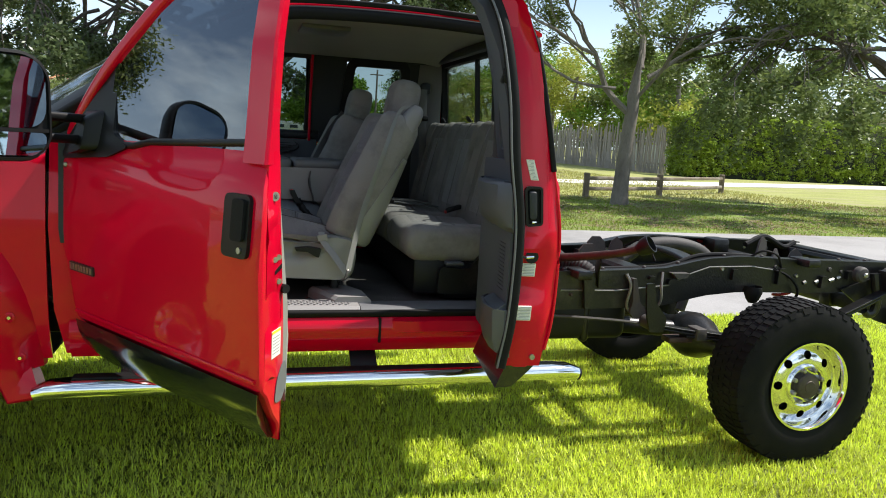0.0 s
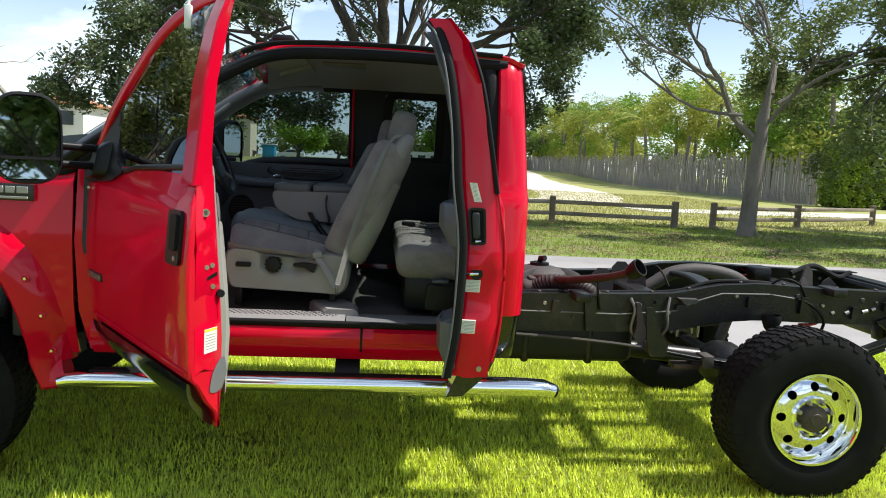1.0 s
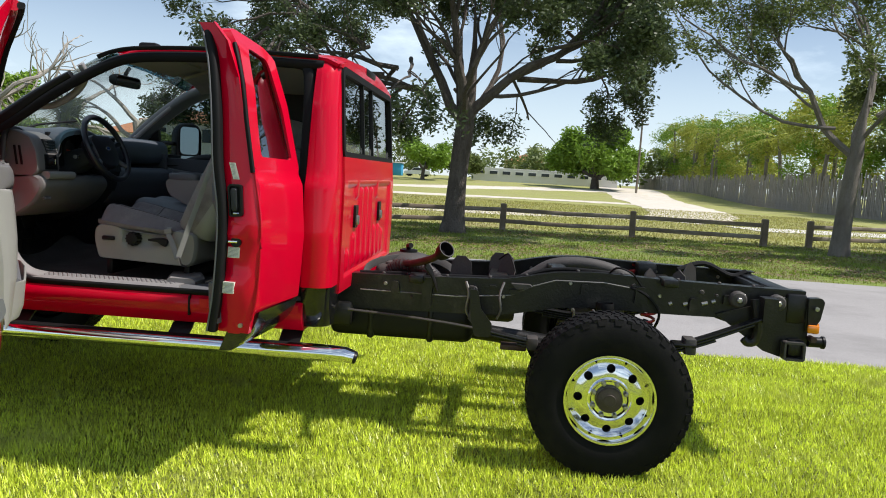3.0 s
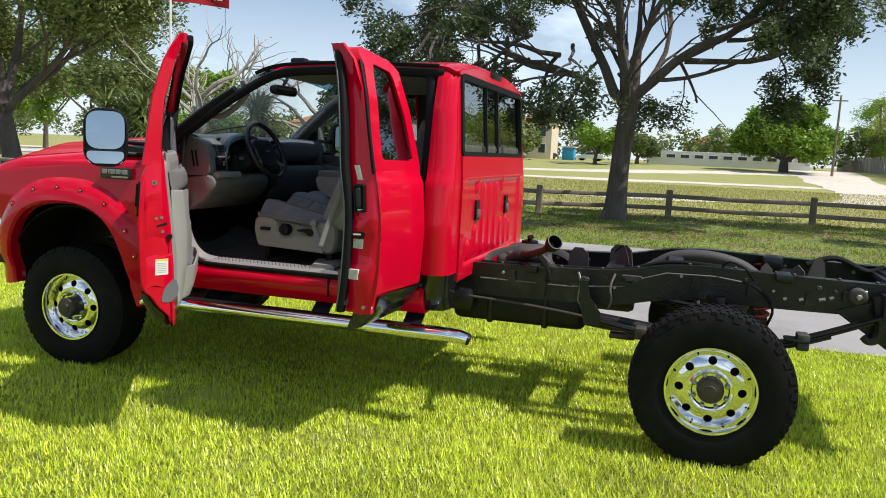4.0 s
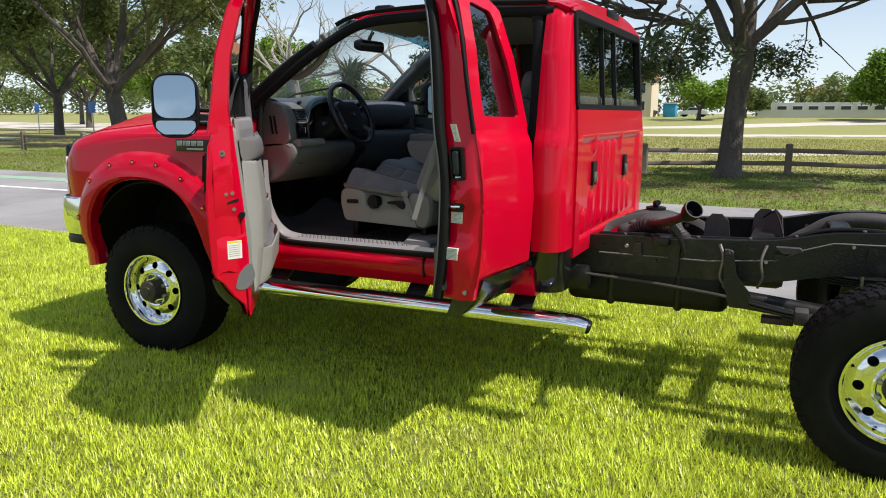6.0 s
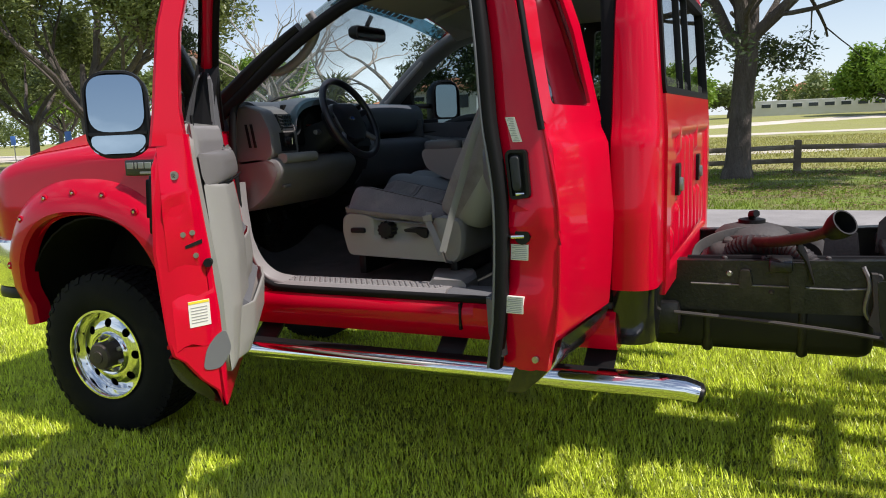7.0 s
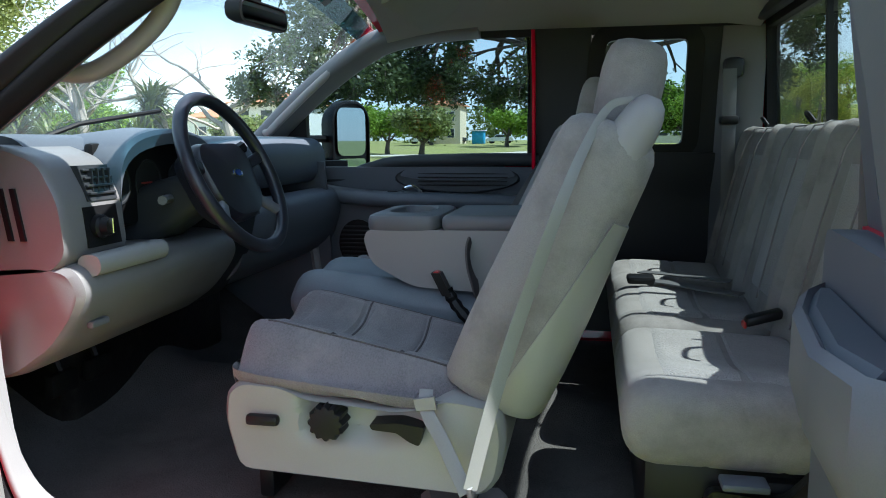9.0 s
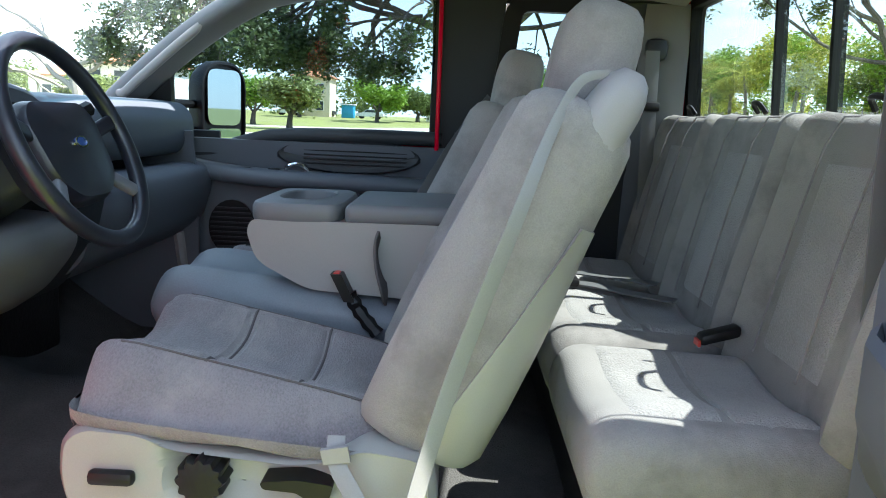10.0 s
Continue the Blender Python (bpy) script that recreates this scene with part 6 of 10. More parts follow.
def make_seat(yc, belt):
    side = 1 if belt else -1
    w = 0.50
    y_out = yc - side * 0.27
    base_out = rounded([(1.255, 0.885), (1.228, 0.99), (1.235, 1.05), (1.265, 1.07), (1.35, 1.066), (1.40, 1.045), (1.60, 1.03), (1.66, 1.04), (1.70, 1.06), (1.80, 1.045), (1.812, 0.98), (1.80, 0.90), (1.77, 0.865)], 0.025, 3)
    lo, hi = min(y_out, yc + side * 0.24), max(y_out, yc + side * 0.24)
    rings = []
    for y, s in ((lo + (0.042 if belt else 0.0), 0.90), (lo, 0.955), (lo + 0.012, 0.99), (lo + 0.03, 1.0), (hi - 0.03, 1.0), (hi - 0.012, 0.99), (hi, 0.955)):
        rings.append([(1.51 + (a - 1.51) * s, y, 0.96 + (b - 0.96) * s) for a, b in base_out])
    # the outer side is scooped where the knob and lever sit
    scoop = lambda x, z: 0.034 * (1 / (1 + math.exp(-(x - 1.405) / 0.005))) * (1 / (1 + math.exp((x - 1.655) / 0.02))) / (1 + math.exp(-(z - (0.965 + 0.9 * max(0.0, abs(x - 1.50) - 0.05) ** 1.5)) / 0.010))
    skin = fine(base_out, 0.012)
    outer = loft([[(1.51 + (a - 1.51) * k, (lo if belt else hi) + side * (scoop(1.51 + (a - 1.51) * k, 0.985 + (b - 0.985) * k)), 0.985 + (b - 0.985) * k) for a, b in skin] for k in (0.955, 0.92, 0.88, 0.84, 0.80, 0.75, 0.70, 0.65, 0.60, 0.54, 0.48, 0.42, 0.36, 0.30, 0.24, 0.18, 0.12, 0.06, 0.01)], caps=False)
    seat = obj("driver_seat" if belt else "passenger_seat", loft(rings), SEAT_BASE, truck, "grey cloth front seat on a light plastic base" if belt else "grey cloth front passenger seat")
    obj("base_side", outer if belt else flip(outer), SEAT_BASE, seat, "scooped pale plastic side of the seat base")
    obj("seat_pedestal", loft([[(1.615 + k, yc - 0.16, z), (1.70 + k, yc - 0.39, z), (1.86 - k, yc - 0.385, z), (1.855 - k, yc - 0.25, z), (1.80 - k, yc - 0.13, z)] for z, k in ((0.772, 0.0), (0.808, 0.004), (0.822, 0.02))]) if belt else rbox((1.56, yc - 0.1, 0.79), (1.80, yc + 0.26, 0.87), 0.02), PLASTIC_L, seat, "light grey floor bracket" if belt else "")
    for x in (1.26, 1.70):
        obj("seat_track", rbox((x + 0.01, yc - 0.20, 0.79), (x + 0.045, yc + 0.2, 0.875), 0.008), BLACK_PLASTIC, seat)
    obj("cushion", cushion_geo(1.238, 1.74, yc, 0.535, 1.035, 1.158, 0.032, 0.085, 0.10), CLOTH_INSET, seat, "grey cloth cushion")
    obj("cushion_inset", cushion_inset(1.238, 1.74, yc, 0.535, 1.035, 1.158, 0.032, 0.10, 1.285, 1.715, 0.160, (0.33, 0.68), 0.007, edge=0.085, sunk=0.012, soft=0.016), CLOTH_INSET, seat, "violet-grey velour panel with cross seams")
    def seam_at(x, y):
        t, k = (x - 1.238) / 0.502, abs(y - yc) / 0.2675
        z = 1.0965 + 0.0615 * lerp(CUSHION_H, t) + 0.032 * math.exp(-((k - 0.60) / 0.20) ** 2) - 0.012 * math.exp(-(k / 0.42) ** 2) - 0.10 * t - 0.085 * max(0.0, (k - 0.56) / 0.44) ** 2
        return x, y, z - 0.0006
    for x in (1.285 + 0.43 * 0.33, 1.285 + 0.43 * 0.68):
        obj("cushion_seam", tube([seam_at(x, yc + 0.165 * k / 8) for k in range(-8, 9)], 0.0028, 5), CLOTH_DARK, seat)
    for s in (-0.163, 0.163):
        obj("cushion_seam", tube([seam_at(1.29 + 0.42 * k / 14, yc + s) for k in range(15)], 0.0022, 5), CLOTH_DARK, seat)
    geo, d, n = back_geo((1.775, yc, 1.03), (2.015, yc, 1.575), yc, 0.50, 0.49, 0.19, 0.175)
    obj("backrest", geo, CLOTH, seat, "grey cloth backrest leaning back")
    # hard back shell
    f0, h0 = Vector((1.775, 0, 1.03)), Vector((2.015, 0, 1.575))
    rings = []
    for t, ws, ts in ((0.0, 0.86, 0.7), (0.015, 0.95, 0.9), (0.05, 1.0, 1.0), (0.2, 1.0, 1.05), (0.4, 1.0, 1.05), (0.6, 0.995, 1.0), (0.72, 0.985, 0.97)):
        w2, th = (0.50 - 0.01 * t) * ws + 0.007, (0.19 - 0.015 * t) * ts + 0.008
        c = f0.lerp(h0, t)
        rings.append([c + Vector((0, yc + a, 0)) + n * max(b, th * (-0.05 + 0.50 * t)) for a, b in pillow(w2, th, th * 0.42)])
    obj("back_shell", loft(rings), SEAT_BASE, seat, "smooth pale grey seat back panel")
    obj("back_inset", back_inset((1.775, 0, 1.03), (2.015, 0, 1.575), yc, 0.50, 0.49, 0.19, 0.175, 0.12, 0.92, 0.15, (0.36, 0.66)), CLOTH_INSET, seat)
    hc = Vector((2.03, yc - 0.02, 1.652))
    dh = Vector((0.20, 0, 1.0)).normalized()
    nh = Vector((dh.z, 0, -dh.x))
    hr = []
    for t, ws, ts in ((-1, 0.66, 0.5), (-0.96, 0.80, 0.72), (-0.86, 0.91, 0.88), (-0.65, 0.98, 0.97), (-0.2, 1, 1), (0.3, 0.995, 1), (0.6, 0.965, 0.95), (0.8, 0.90, 0.86), (0.92, 0.80, 0.72), (0.98, 0.66, 0.52), (1.0, 0.52, 0.34)):
        c = hc + dh * (0.092 * t)
        hr.append([(c + nh * (b * ts) + Vector((0, a * ws, 0))) for a, b in rrect(0.25, 0.125, 0.06, 6)])
    obj("headrest", loft(hr), CLOTH, seat, "grey cloth headrest")
    obj("headrest_seam", tube([hc + dh * (0.080 * math.cos(t)) + Vector((0, 0.119 * math.sin(t), 0)) + nh * 0.02 for t in [2 * math.pi * i / 24 for i in range(24)]], 0.0022, 5, closed=True), CLOTH_INSET, seat)
    for s in (-0.05, 0.05):
        obj("headrest_post", tube([hc - d * 0.14 + Vector((0, s, 0)), hc - d * 0.06 + Vector((0, s, 0))], 0.007, 8), DULL_METAL, seat)
    if belt:
        ys = yc - 0.275
        obj("seat_switch", rbox((1.285, ys - 0.012, 0.985), (1.355, ys + 0.01, 1.008), 0.008), BLACK_PLASTIC, seat)
        kr = [(0.036 + 0.003 * math.cos(12 * t)) for t in [2 * math.pi * i / 72 for i in range(72)]]
        obj("lumbar_knob", loft([[(1.455 + r * f * math.cos(2 * math.pi * i / 72), ys + e, 1.0 + r * f * math.sin(2 * math.pi * i / 72)) for i, r in enumerate(kr)] for f, e in ((1.0, 0.034), (1.0, -0.004), (0.9, -0.012), (0.6, -0.014))]), BLACK_PLASTIC, seat)
        obj("recline_lever", loft([[(x, ys - e, z) for x, z in rounded([(1.545, 1.006), (1.60, 1.012), (1.655, 1.006), (1.645, 0.968), (1.625, 0.975), (1.60, 0.992), (1.55, 0.995)], 0.006)] for e in (-0.034, 0.012)]), BLACK_PLASTIC, seat)
        # belt tower, sash and lap belt
        tw = Vector((2.022, yc - 0.195, 1.560))
        obj("belt_tower", loft([[tw + d * k + Vector((0, a * s, 0)) + n * (b * s + o) for a, b in rrect(0.085, 0.085, 0.034, 5)] for k, s, o in ((-0.09, 1.0, 0.0), (-0.02, 1.0, 0.006), (0.02, 0.96, 0.010), (0.045, 0.85, 0.012), (0.066, 0.66, 0.013), (0.078, 0.38, 0.013))]), PLASTIC_L, seat, "light grey shoulder belt tower")
        sash = smooth_line([tw + d * 0.062 - n * 0.018, tw + d * 0.030 - n * 0.052 + Vector((0, -0.012, 0)), Vector((1.945, yc - 0.252, 1.535)), Vector((1.90, yc - 0.308, 1.42)), Vector((1.83, yc - 0.318, 1.21)), Vector((1.79, yc - 0.342, 1.07)), Vector((1.757, yc - 0.371, 0.93))], 6)
        obj("seat_belt", sweep(sash, rrect(0.027, 0.002, 0.0008), up=(0.5, -1, 0.1), scales=[0.42 + 0.58 * min(1.0, i / 24) for i in range(len(sash))]), BELT, seat, "grey seat belt sash")
        lap = smooth_line([Vector((1.655, yc - 0.262, 1.075)), Vector((1.66, yc - 0.285, 1.04)), Vector((1.70, yc - 0.32, 0.99)), Vector((1.75, yc - 0.368, 0.92))], 5)
        obj("seat_belt", sweep(lap, rrect(0.027, 0.002, 0.0008), up=(0.2, -1, 0.1)), BELT, seat)
        obj("belt_tongue", loft([[(x, y, z) for x, z in ((1.635, 1.062), (1.675, 1.07), (1.68, 1.045), (1.64, 1.04))] for y in (yc - 0.289, yc - 0.281)]), PLASTIC_L, seat)
        obj("belt_anchor", tube([(1.756, yc - 0.371, 0.935), (1.752, yc - 0.33, 0.885), (1.75, yc - 0.27, 0.87)], 0.006, 6), DULL_METAL, seat)
        stalk = smooth_line([(1.66, yc + 0.262, 1.08), (1.62, yc + 0.268, 1.125), (1.595, yc + 0.27, 1.165)], 4)
        bu = obj("buckle_stalk", tube(stalk, [0.014 if i % 2 else 0.018 for i in range(len(stalk))], 8), BLACK_PLASTIC, seat)
        b = Vector((1.568, yc + 0.272, 1.21))
        obj("buckle", loft([[b + d2 + Vector((0, a, 0)) for a, d2 in ((-0.022, Vector((-0.012, 0, 0))), (0.022, Vector((-0.012, 0, 0))), (0.022, Vector((0.012, 0, 0))), (-0.022, Vector((0.012, 0, 0))))], [b + d2 + Vector((0.03, 0, -0.06)) + Vector((0, a, 0)) for a, d2 in ((-0.02, Vector((-0.012, 0, 0))), (0.02, Vector((-0.012, 0, 0))), (0.02, Vector((0.012, 0, 0))), (-0.02, Vector((0.012, 0, 0))))]]), BLACK_PLASTIC, seat)
        obj("buckle_button", rbox(tuple(b + Vector((-0.007, -0.014, -0.002))), tuple(b + Vector((0.007, 0.014, 0.0025))), 0.002, 1), BUCKLE_RED, seat)
    else:
        sash = smooth_line([Vector((1.97, yc + 0.10, 1.61)), Vector((1.885, yc + 0.02, 1.50)), Vector((1.80, yc - 0.12, 1.36)), Vector((1.70, yc - 0.24, 1.18))], 6)
        obj("seat_belt", sweep(sash, rrect(0.048, 0.003, 0.001), up=(0.2, -1, 0.1)), BELT_D, seat)
    return seat


make_seat(0.545, True)
make_seat(1.46, False).location.x = -0.055
# middle seat with its folded back, used as a console
mid = obj("middle_seat", cushion_geo(1.15, 1.72, 1.0, 0.38, 1.03, 1.20, 0.006, 0.02, 0.05), SEAT_BLUE, truck, "grey middle seat with its back folded into a console")
cons = obj("console", loft([[(1.27 + (a - 1.27), y, b) for a, b in rounded([(1.385, 1.225), (1.365, 1.29), (1.375, 1.315), (1.80, 1.32), (1.83, 1.26), (1.80, 1.15), (1.50, 1.165)], 0.03, 4)] for y in (0.835, 0.845, 1.15, 1.16)]), PLASTIC_L, mid, "light grey console with a cup well")
lidz = lambda x: 1.315 + 0.01 * (x - 1.33)
obj("console_lid", mapped(rbox((1.577, 0.832, 0.0), (1.83, 1.163, 0.045), 0.016, 3), lambda x, y, z: (x, y, z + lidz(x) - 0.005)), PLASTIC_M, cons)
angles = [2 * math.pi * i / 40 for i in range(40)]
sq = lambda v: math.copysign(abs(v) ** 0.28, v)
cup = [(1.475 + 0.058 * math.copysign(abs(math.cos(t)) ** 0.7, math.cos(t)), 0.975 + 0.105 * math.copysign(abs(math.sin(t)) ** 0.7, math.sin(t))) for t in angles]
lid_out = lambda k: [(1.469 + (0.101 - k) * sq(math.cos(t)), 0.9975 + (0.1655 - k) * sq(math.sin(t))) for t in angles]
lid_at = lambda o, d: [(u, v, lidz(u) + d) for u, v in o]
obj("console_lid", loft([lid_at(lid_out(0.004), -0.005), lid_at(lid_out(0.0), 0.005), lid_at(lid_out(0.0), 0.027), lid_at(lid_out(0.004), 0.036), lid_at(lid_out(0.013), 0.040), lid_at(shrink(cup, -0.010), 0.041), lid_at(shrink(cup, -0.003), 0.044), lid_at(cup, 0.041), lid_at(shrink(cup, 0.004), 0.0)], caps=False), PLASTIC_M, cons, "grey lid with a cup well")
obj("cup_well", prism(shrink(cup, 0.002), lambda u, v, d: (u, v, lidz(u) + d), -0.003, 0.003), BLACK_PLASTIC, cons)
obj("pull_strap", sweep(smooth_line([(1.655, 0.835, 1.288), (1.65, 0.820, 1.265), (1.655, 0.812, 1.225), (1.668, 0.816, 1.185), (1.675, 0.834, 1.165)], 5), rrect(0.062, 0.006, 0.002), up=(1, 0, 0)), CLOTH_DARK, cons, "dark cloth pull strap")

# rear bench
bench = obj("rear_bench", rbox((2.06, 0.28, 0.80), (2.42, 1.76, 0.99), 0.03), BLACK_PLASTIC, truck, "grey cloth rear bench seat")
for y0, y1 in ((0.245, 0.735), (0.745, 1.255), (1.265, 1.765)):
    g = cushion_geo(2.022, 2.47, (y0 + y1) / 2, y1 - y0, 0.955, 1.115, 0.006)
    obj("bench_cushion", mapped(g, lambda x, y, z: (x, y, z + 0.02 * (2.1 - x))), CLOTH, bench)
    obj("cushion_inset", cushion_inset(2.022, 2.47, (y0 + y1) / 2, y1 - y0, 0.955, 1.115, 0.006, 0.0, 2.09, 2.40, (y1 - y0) / 2 - 0.06, (0.5,), 0.006, 30, 20, 0.02, sunk=0.010, soft=0.014), CLOTH_BENCH, bench)
for y0, y1 in ((0.235, 0.745), (0.755, 1.245), (1.255, 1.765)):
    g, d, n = back_geo((2.44, 0, 1.06), (2.545, 0, 1.585), 0.0, y1 - y0, y1 - y0, 0.105, 0.09)
    obj("bench_back", mapped(g, lambda x, y, z: (x, y + (y0 + y1) / 2, z)), CLOTH, bench)
    for k in (-0.09, 0.09):
        yy = (y0 + y1) / 2 + k
        obj("back_seam", tube([(2.378, yy, 1.15), (2.425, yy, 1.38), (2.462, yy, 1.53), (2.49, yy, 1.583), (2.53, yy, 1.586)], 0.0022, 6), CLOTH_INSET, bench)
    obj("back_inset", back_inset((2.44, 0, 1.06), (2.545, 0, 1.585), (y0 + y1) / 2, y1 - y0, y1 - y0, 0.105, 0.09, 0.14, 0.84, 0.125), CLOTH_BENCH, bench)
for y in (0.49, 1.0, 1.51):
    obj("tether_loop", tube(smooth_line([(2.50, y - 0.05, 1.592), (2.49, y - 0.03, 1.612), (2.50, y + 0.03, 1.615), (2.52, y + 0.05, 1.595)], 4), 0.006, 6), BLACK_PLASTIC, bench)
strap = smooth_line([(2.08, 1.20, 1.135), (2.18, 1.17, 1.136), (2.28, 1.10, 1.132), (2.37, 1.05, 1.13)], 5)
obj("lap_strap", sweep(strap, rrect(0.05, 0.004, 0.001)), BELT_D, bench)
obj("lap_strap", sweep(smooth_line([(2.12, 1.34, 1.136), (2.22, 1.28, 1.14), (2.37, 1.22, 1.135)], 5), rrect(0.045, 0.004, 0.001)), BELT_D, bench)
obj("lap_buckle", rbox((2.07, 1.15, 1.13), (2.15, 1.22, 1.152), 0.008), BLACK_PLASTIC, bench)
obj("buckle", mapped(rbox((-0.036, -0.02, 0.0), (0.04, 0.02, 0.022), 0.007), lambda x, y, z: (2.34 + x, 0.66 + y, 1.13 + z + 0.3 * (x + 0.05))), BLACK_PLASTIC, bench)
obj("buckle_button", rbox((2.299, 0.645, 1.132), (2.306, 0.675, 1.146), 0.002, 1), BUCKLE_RED, bench)
hg = obj("bench_hinge", loft([[(x, y, z) for x, z in rounded([(2.16, 0.82), (2.44, 0.82), (2.46, 0.96), (2.36, 1.0), (2.30, 0.93), (2.17, 0.94)], 0.02)] for y in (0.225, 0.25)]), FRAME, bench)
obj("hinge_disc", lathe([(0.04, 0.0), (0.04, -0.02), (0.02, -0.026), (0.0005, -0.026)], 16, "y", (2.38, 0.228, 0.955)), BLACK_PLASTIC, hg)
obj("hinge_lever", rbox((2.19, 0.20, 0.95), (2.27, 0.25, 0.965), 0.006), DASH, hg)
obj("under_seat_box", rbox((2.20, 0.26, 0.79), (2.44, 0.62, 0.95), 0.015), BLACK_PLASTIC, bench)
# rear belts on the quarter posts
for s, yb in ((1, 1.735), (-1, 0.265)):
    ret = obj("belt_guide", rbox((2.40, yb - 0.03, 1.76), (2.47, yb + 0.02, 1.83), 0.02), PLASTIC_D, truck)
    obj("seat_belt", sweep([(2.42, yb - s * 0.03, 1.79), (2.425, yb - s * 0.035, 1.5), (2.44, yb - s * 0.03, 1.12)], rrect(0.046, 0.003, 0.001), up=(0, 1, 0)), BELT_D, ret)
    obj("belt_clip", rbox((2.395, yb - 0.05, 1.60), (2.455, yb + 0.01, 1.63), 0.008), BLACK_PLASTIC, ret)
# passenger mirror, seen through the glass
pm = Vector((0.885, 2.25, 1.55))
pface = Vector((0.88, -0.47, -0.05)).normalized()
pwide = Vector((0, 0, 1)).cross(pface).normalized()
pmp = lambda a, b, dd: pm + pwide * a + Vector((0, 0, b * 1.08)) + pface * dd
pmir = obj("towing_mirror", loft([[pmp(a * s, b * s, dd) for a, b in ml] for s, dd in ((0.55, -0.11), (0.86, -0.09), (0.98, -0.05), (1.0, -0.01), (0.985, 0.0), (0.93, 0.002), (0.91, -0.012))]), BLACK_PLASTIC, truck, "black towing mirror on the passenger side")
obj("mirror_glass", prism(rounded([(-0.088, -0.062), (0.088, -0.062), (0.088, 0.138), (-0.088, 0.138)], 0.04), pmp, -0.006, 0.0), MIRROR, pmir)
obj("wide_mirror_glass", prism(rounded([(-0.085, -0.140), (0.085, -0.140), (0.088, -0.074), (-0.088, -0.074)], 0.02), pmp, -0.006, 0.0005), MIRROR, pmir)
for z in (1.46, 1.56):
    obj("mirror_arm", tube([(0.74, 1.94, z), (0.76, 2.08, z), (0.80, 2.20, z)], 0.016, 8), BLACK_PLASTIC, pmir)

# ---- wheels ----
def tyre_profile():
    r, w = 0.405, 0.135
    return [(0.215, -w * 0.86), (0.235, -w * 0.98), (0.29, -w * 1.04), (0.345, -w * 1.0), (0.375, -w * 0.93), (0.396, -w * 0.84),
            (0.3995, -w * 0.4), (0.400, 0), (0.3995, w * 0.4), (0.396, w * 0.84), (0.375, w * 0.93), (0.345, w * 1.0), (0.29, w * 1.04), (0.235, w * 0.98), (0.215, w * 0.86)]


def tread_blocks():
    geos = []
    n = 60
    for i in range(n):
        for row, (a0, a1, y0, y1, lean) in enumerate(((0.06, 0.60, -0.122, -0.072, 0.10), (0.45, 0.98, -0.066, -0.022, -0.16), (0.10, 0.62, -0.017, 0.017, 0.12), (0.50, 0.95, 0.022, 0.066, 0.16), (0.02, 0.58, 0.072, 0.122, -0.10))):
            ring0, ring1 = [], []
            for a, y in ((a0, y0), (a1, y0), (a1 + lean, y1), (a0 + lean, y1)):
                t = 2 * math.pi * (i + a) / n
                top = 0.405 - (0.006 if abs(y) > 0.1 else 0)
                ring0.append((0.385 * math.cos(t), y, 0.385 * math.sin(t)))
                ring1.append((top * math.cos(t), y * 0.985, top * math.sin(t)))
            geos.append(loft([ring0, ring1]))
        # shoulder lugs that reach down the sidewall
        if i % 2 == 0:
            for s in (-1, 1):
                q = []
                for a, rr, y in ((0.1, 0.393, 0.122), (1.1, 0.393, 0.122), (1.02, 0.368, 0.1315), (0.2, 0.368, 0.1315)):
                    t = 2 * math.pi * (i + a) / n
                    q.append((rr * math.cos(t), s * y, rr * math.sin(t)))
                inner = [(p[0] * 0.985, p[1] * 0.93, p[2] * 0.985) for p in q]
                geos.append(loft([inner, q]))
    return join(*geos)


def holed_disc(r0, r1, rh, rc, n, y_of, m=28):
    """A disc with n round holes, in sectors; y_of(radius) gives the dish."""
    vs, fs = [], []
    half = math.pi / n
    for k in range(n):
        mid = 2 * math.pi * k / n
        cx = rc
        base = len(vs)
        outer, inner = [], []
        for i in range(m):
            a = 2 * math.pi * i / m
            ca, sa = math.cos(a), math.sin(a)
            t = rh
            while t < 0.3:
                x, z = cx + ca * t, sa * t
                r, ph = math.hypot(x, z), math.atan2(z, x)
                if r > r1 or r < r0 or abs(ph) > half:
                    break
                t += 0.0006
            outer.append((cx + ca * t, sa * t))
            inner.append((cx + ca * rh, sa * rh))
        rows = [outer, [((o[0] + i_[0]) / 2, (o[1] + i_[1]) / 2) for o, i_ in zip(outer, inner)], inner, inner]
        for ri, row in enumerate(rows):
            for x, z in row:
                r = math.hypot(x, z)
                c, s = math.cos(mid), math.sin(mid)
                vs.append((x * c - z * s, y_of(r) + (0.03 if ri == 3 else 0.0), x * s + z * c))
        for ri in range(3):
            for i in range(m):
                j = (i + 1) % m
                fs.append((base + ri * m + i, base + ri * m + j, base + (ri + 1) * m + j, base + (ri + 1) * m + i))
    return vs, fs


TYRE_GEO, TREAD_GEO = lathe(tyre_profile(), 72), tread_blocks()


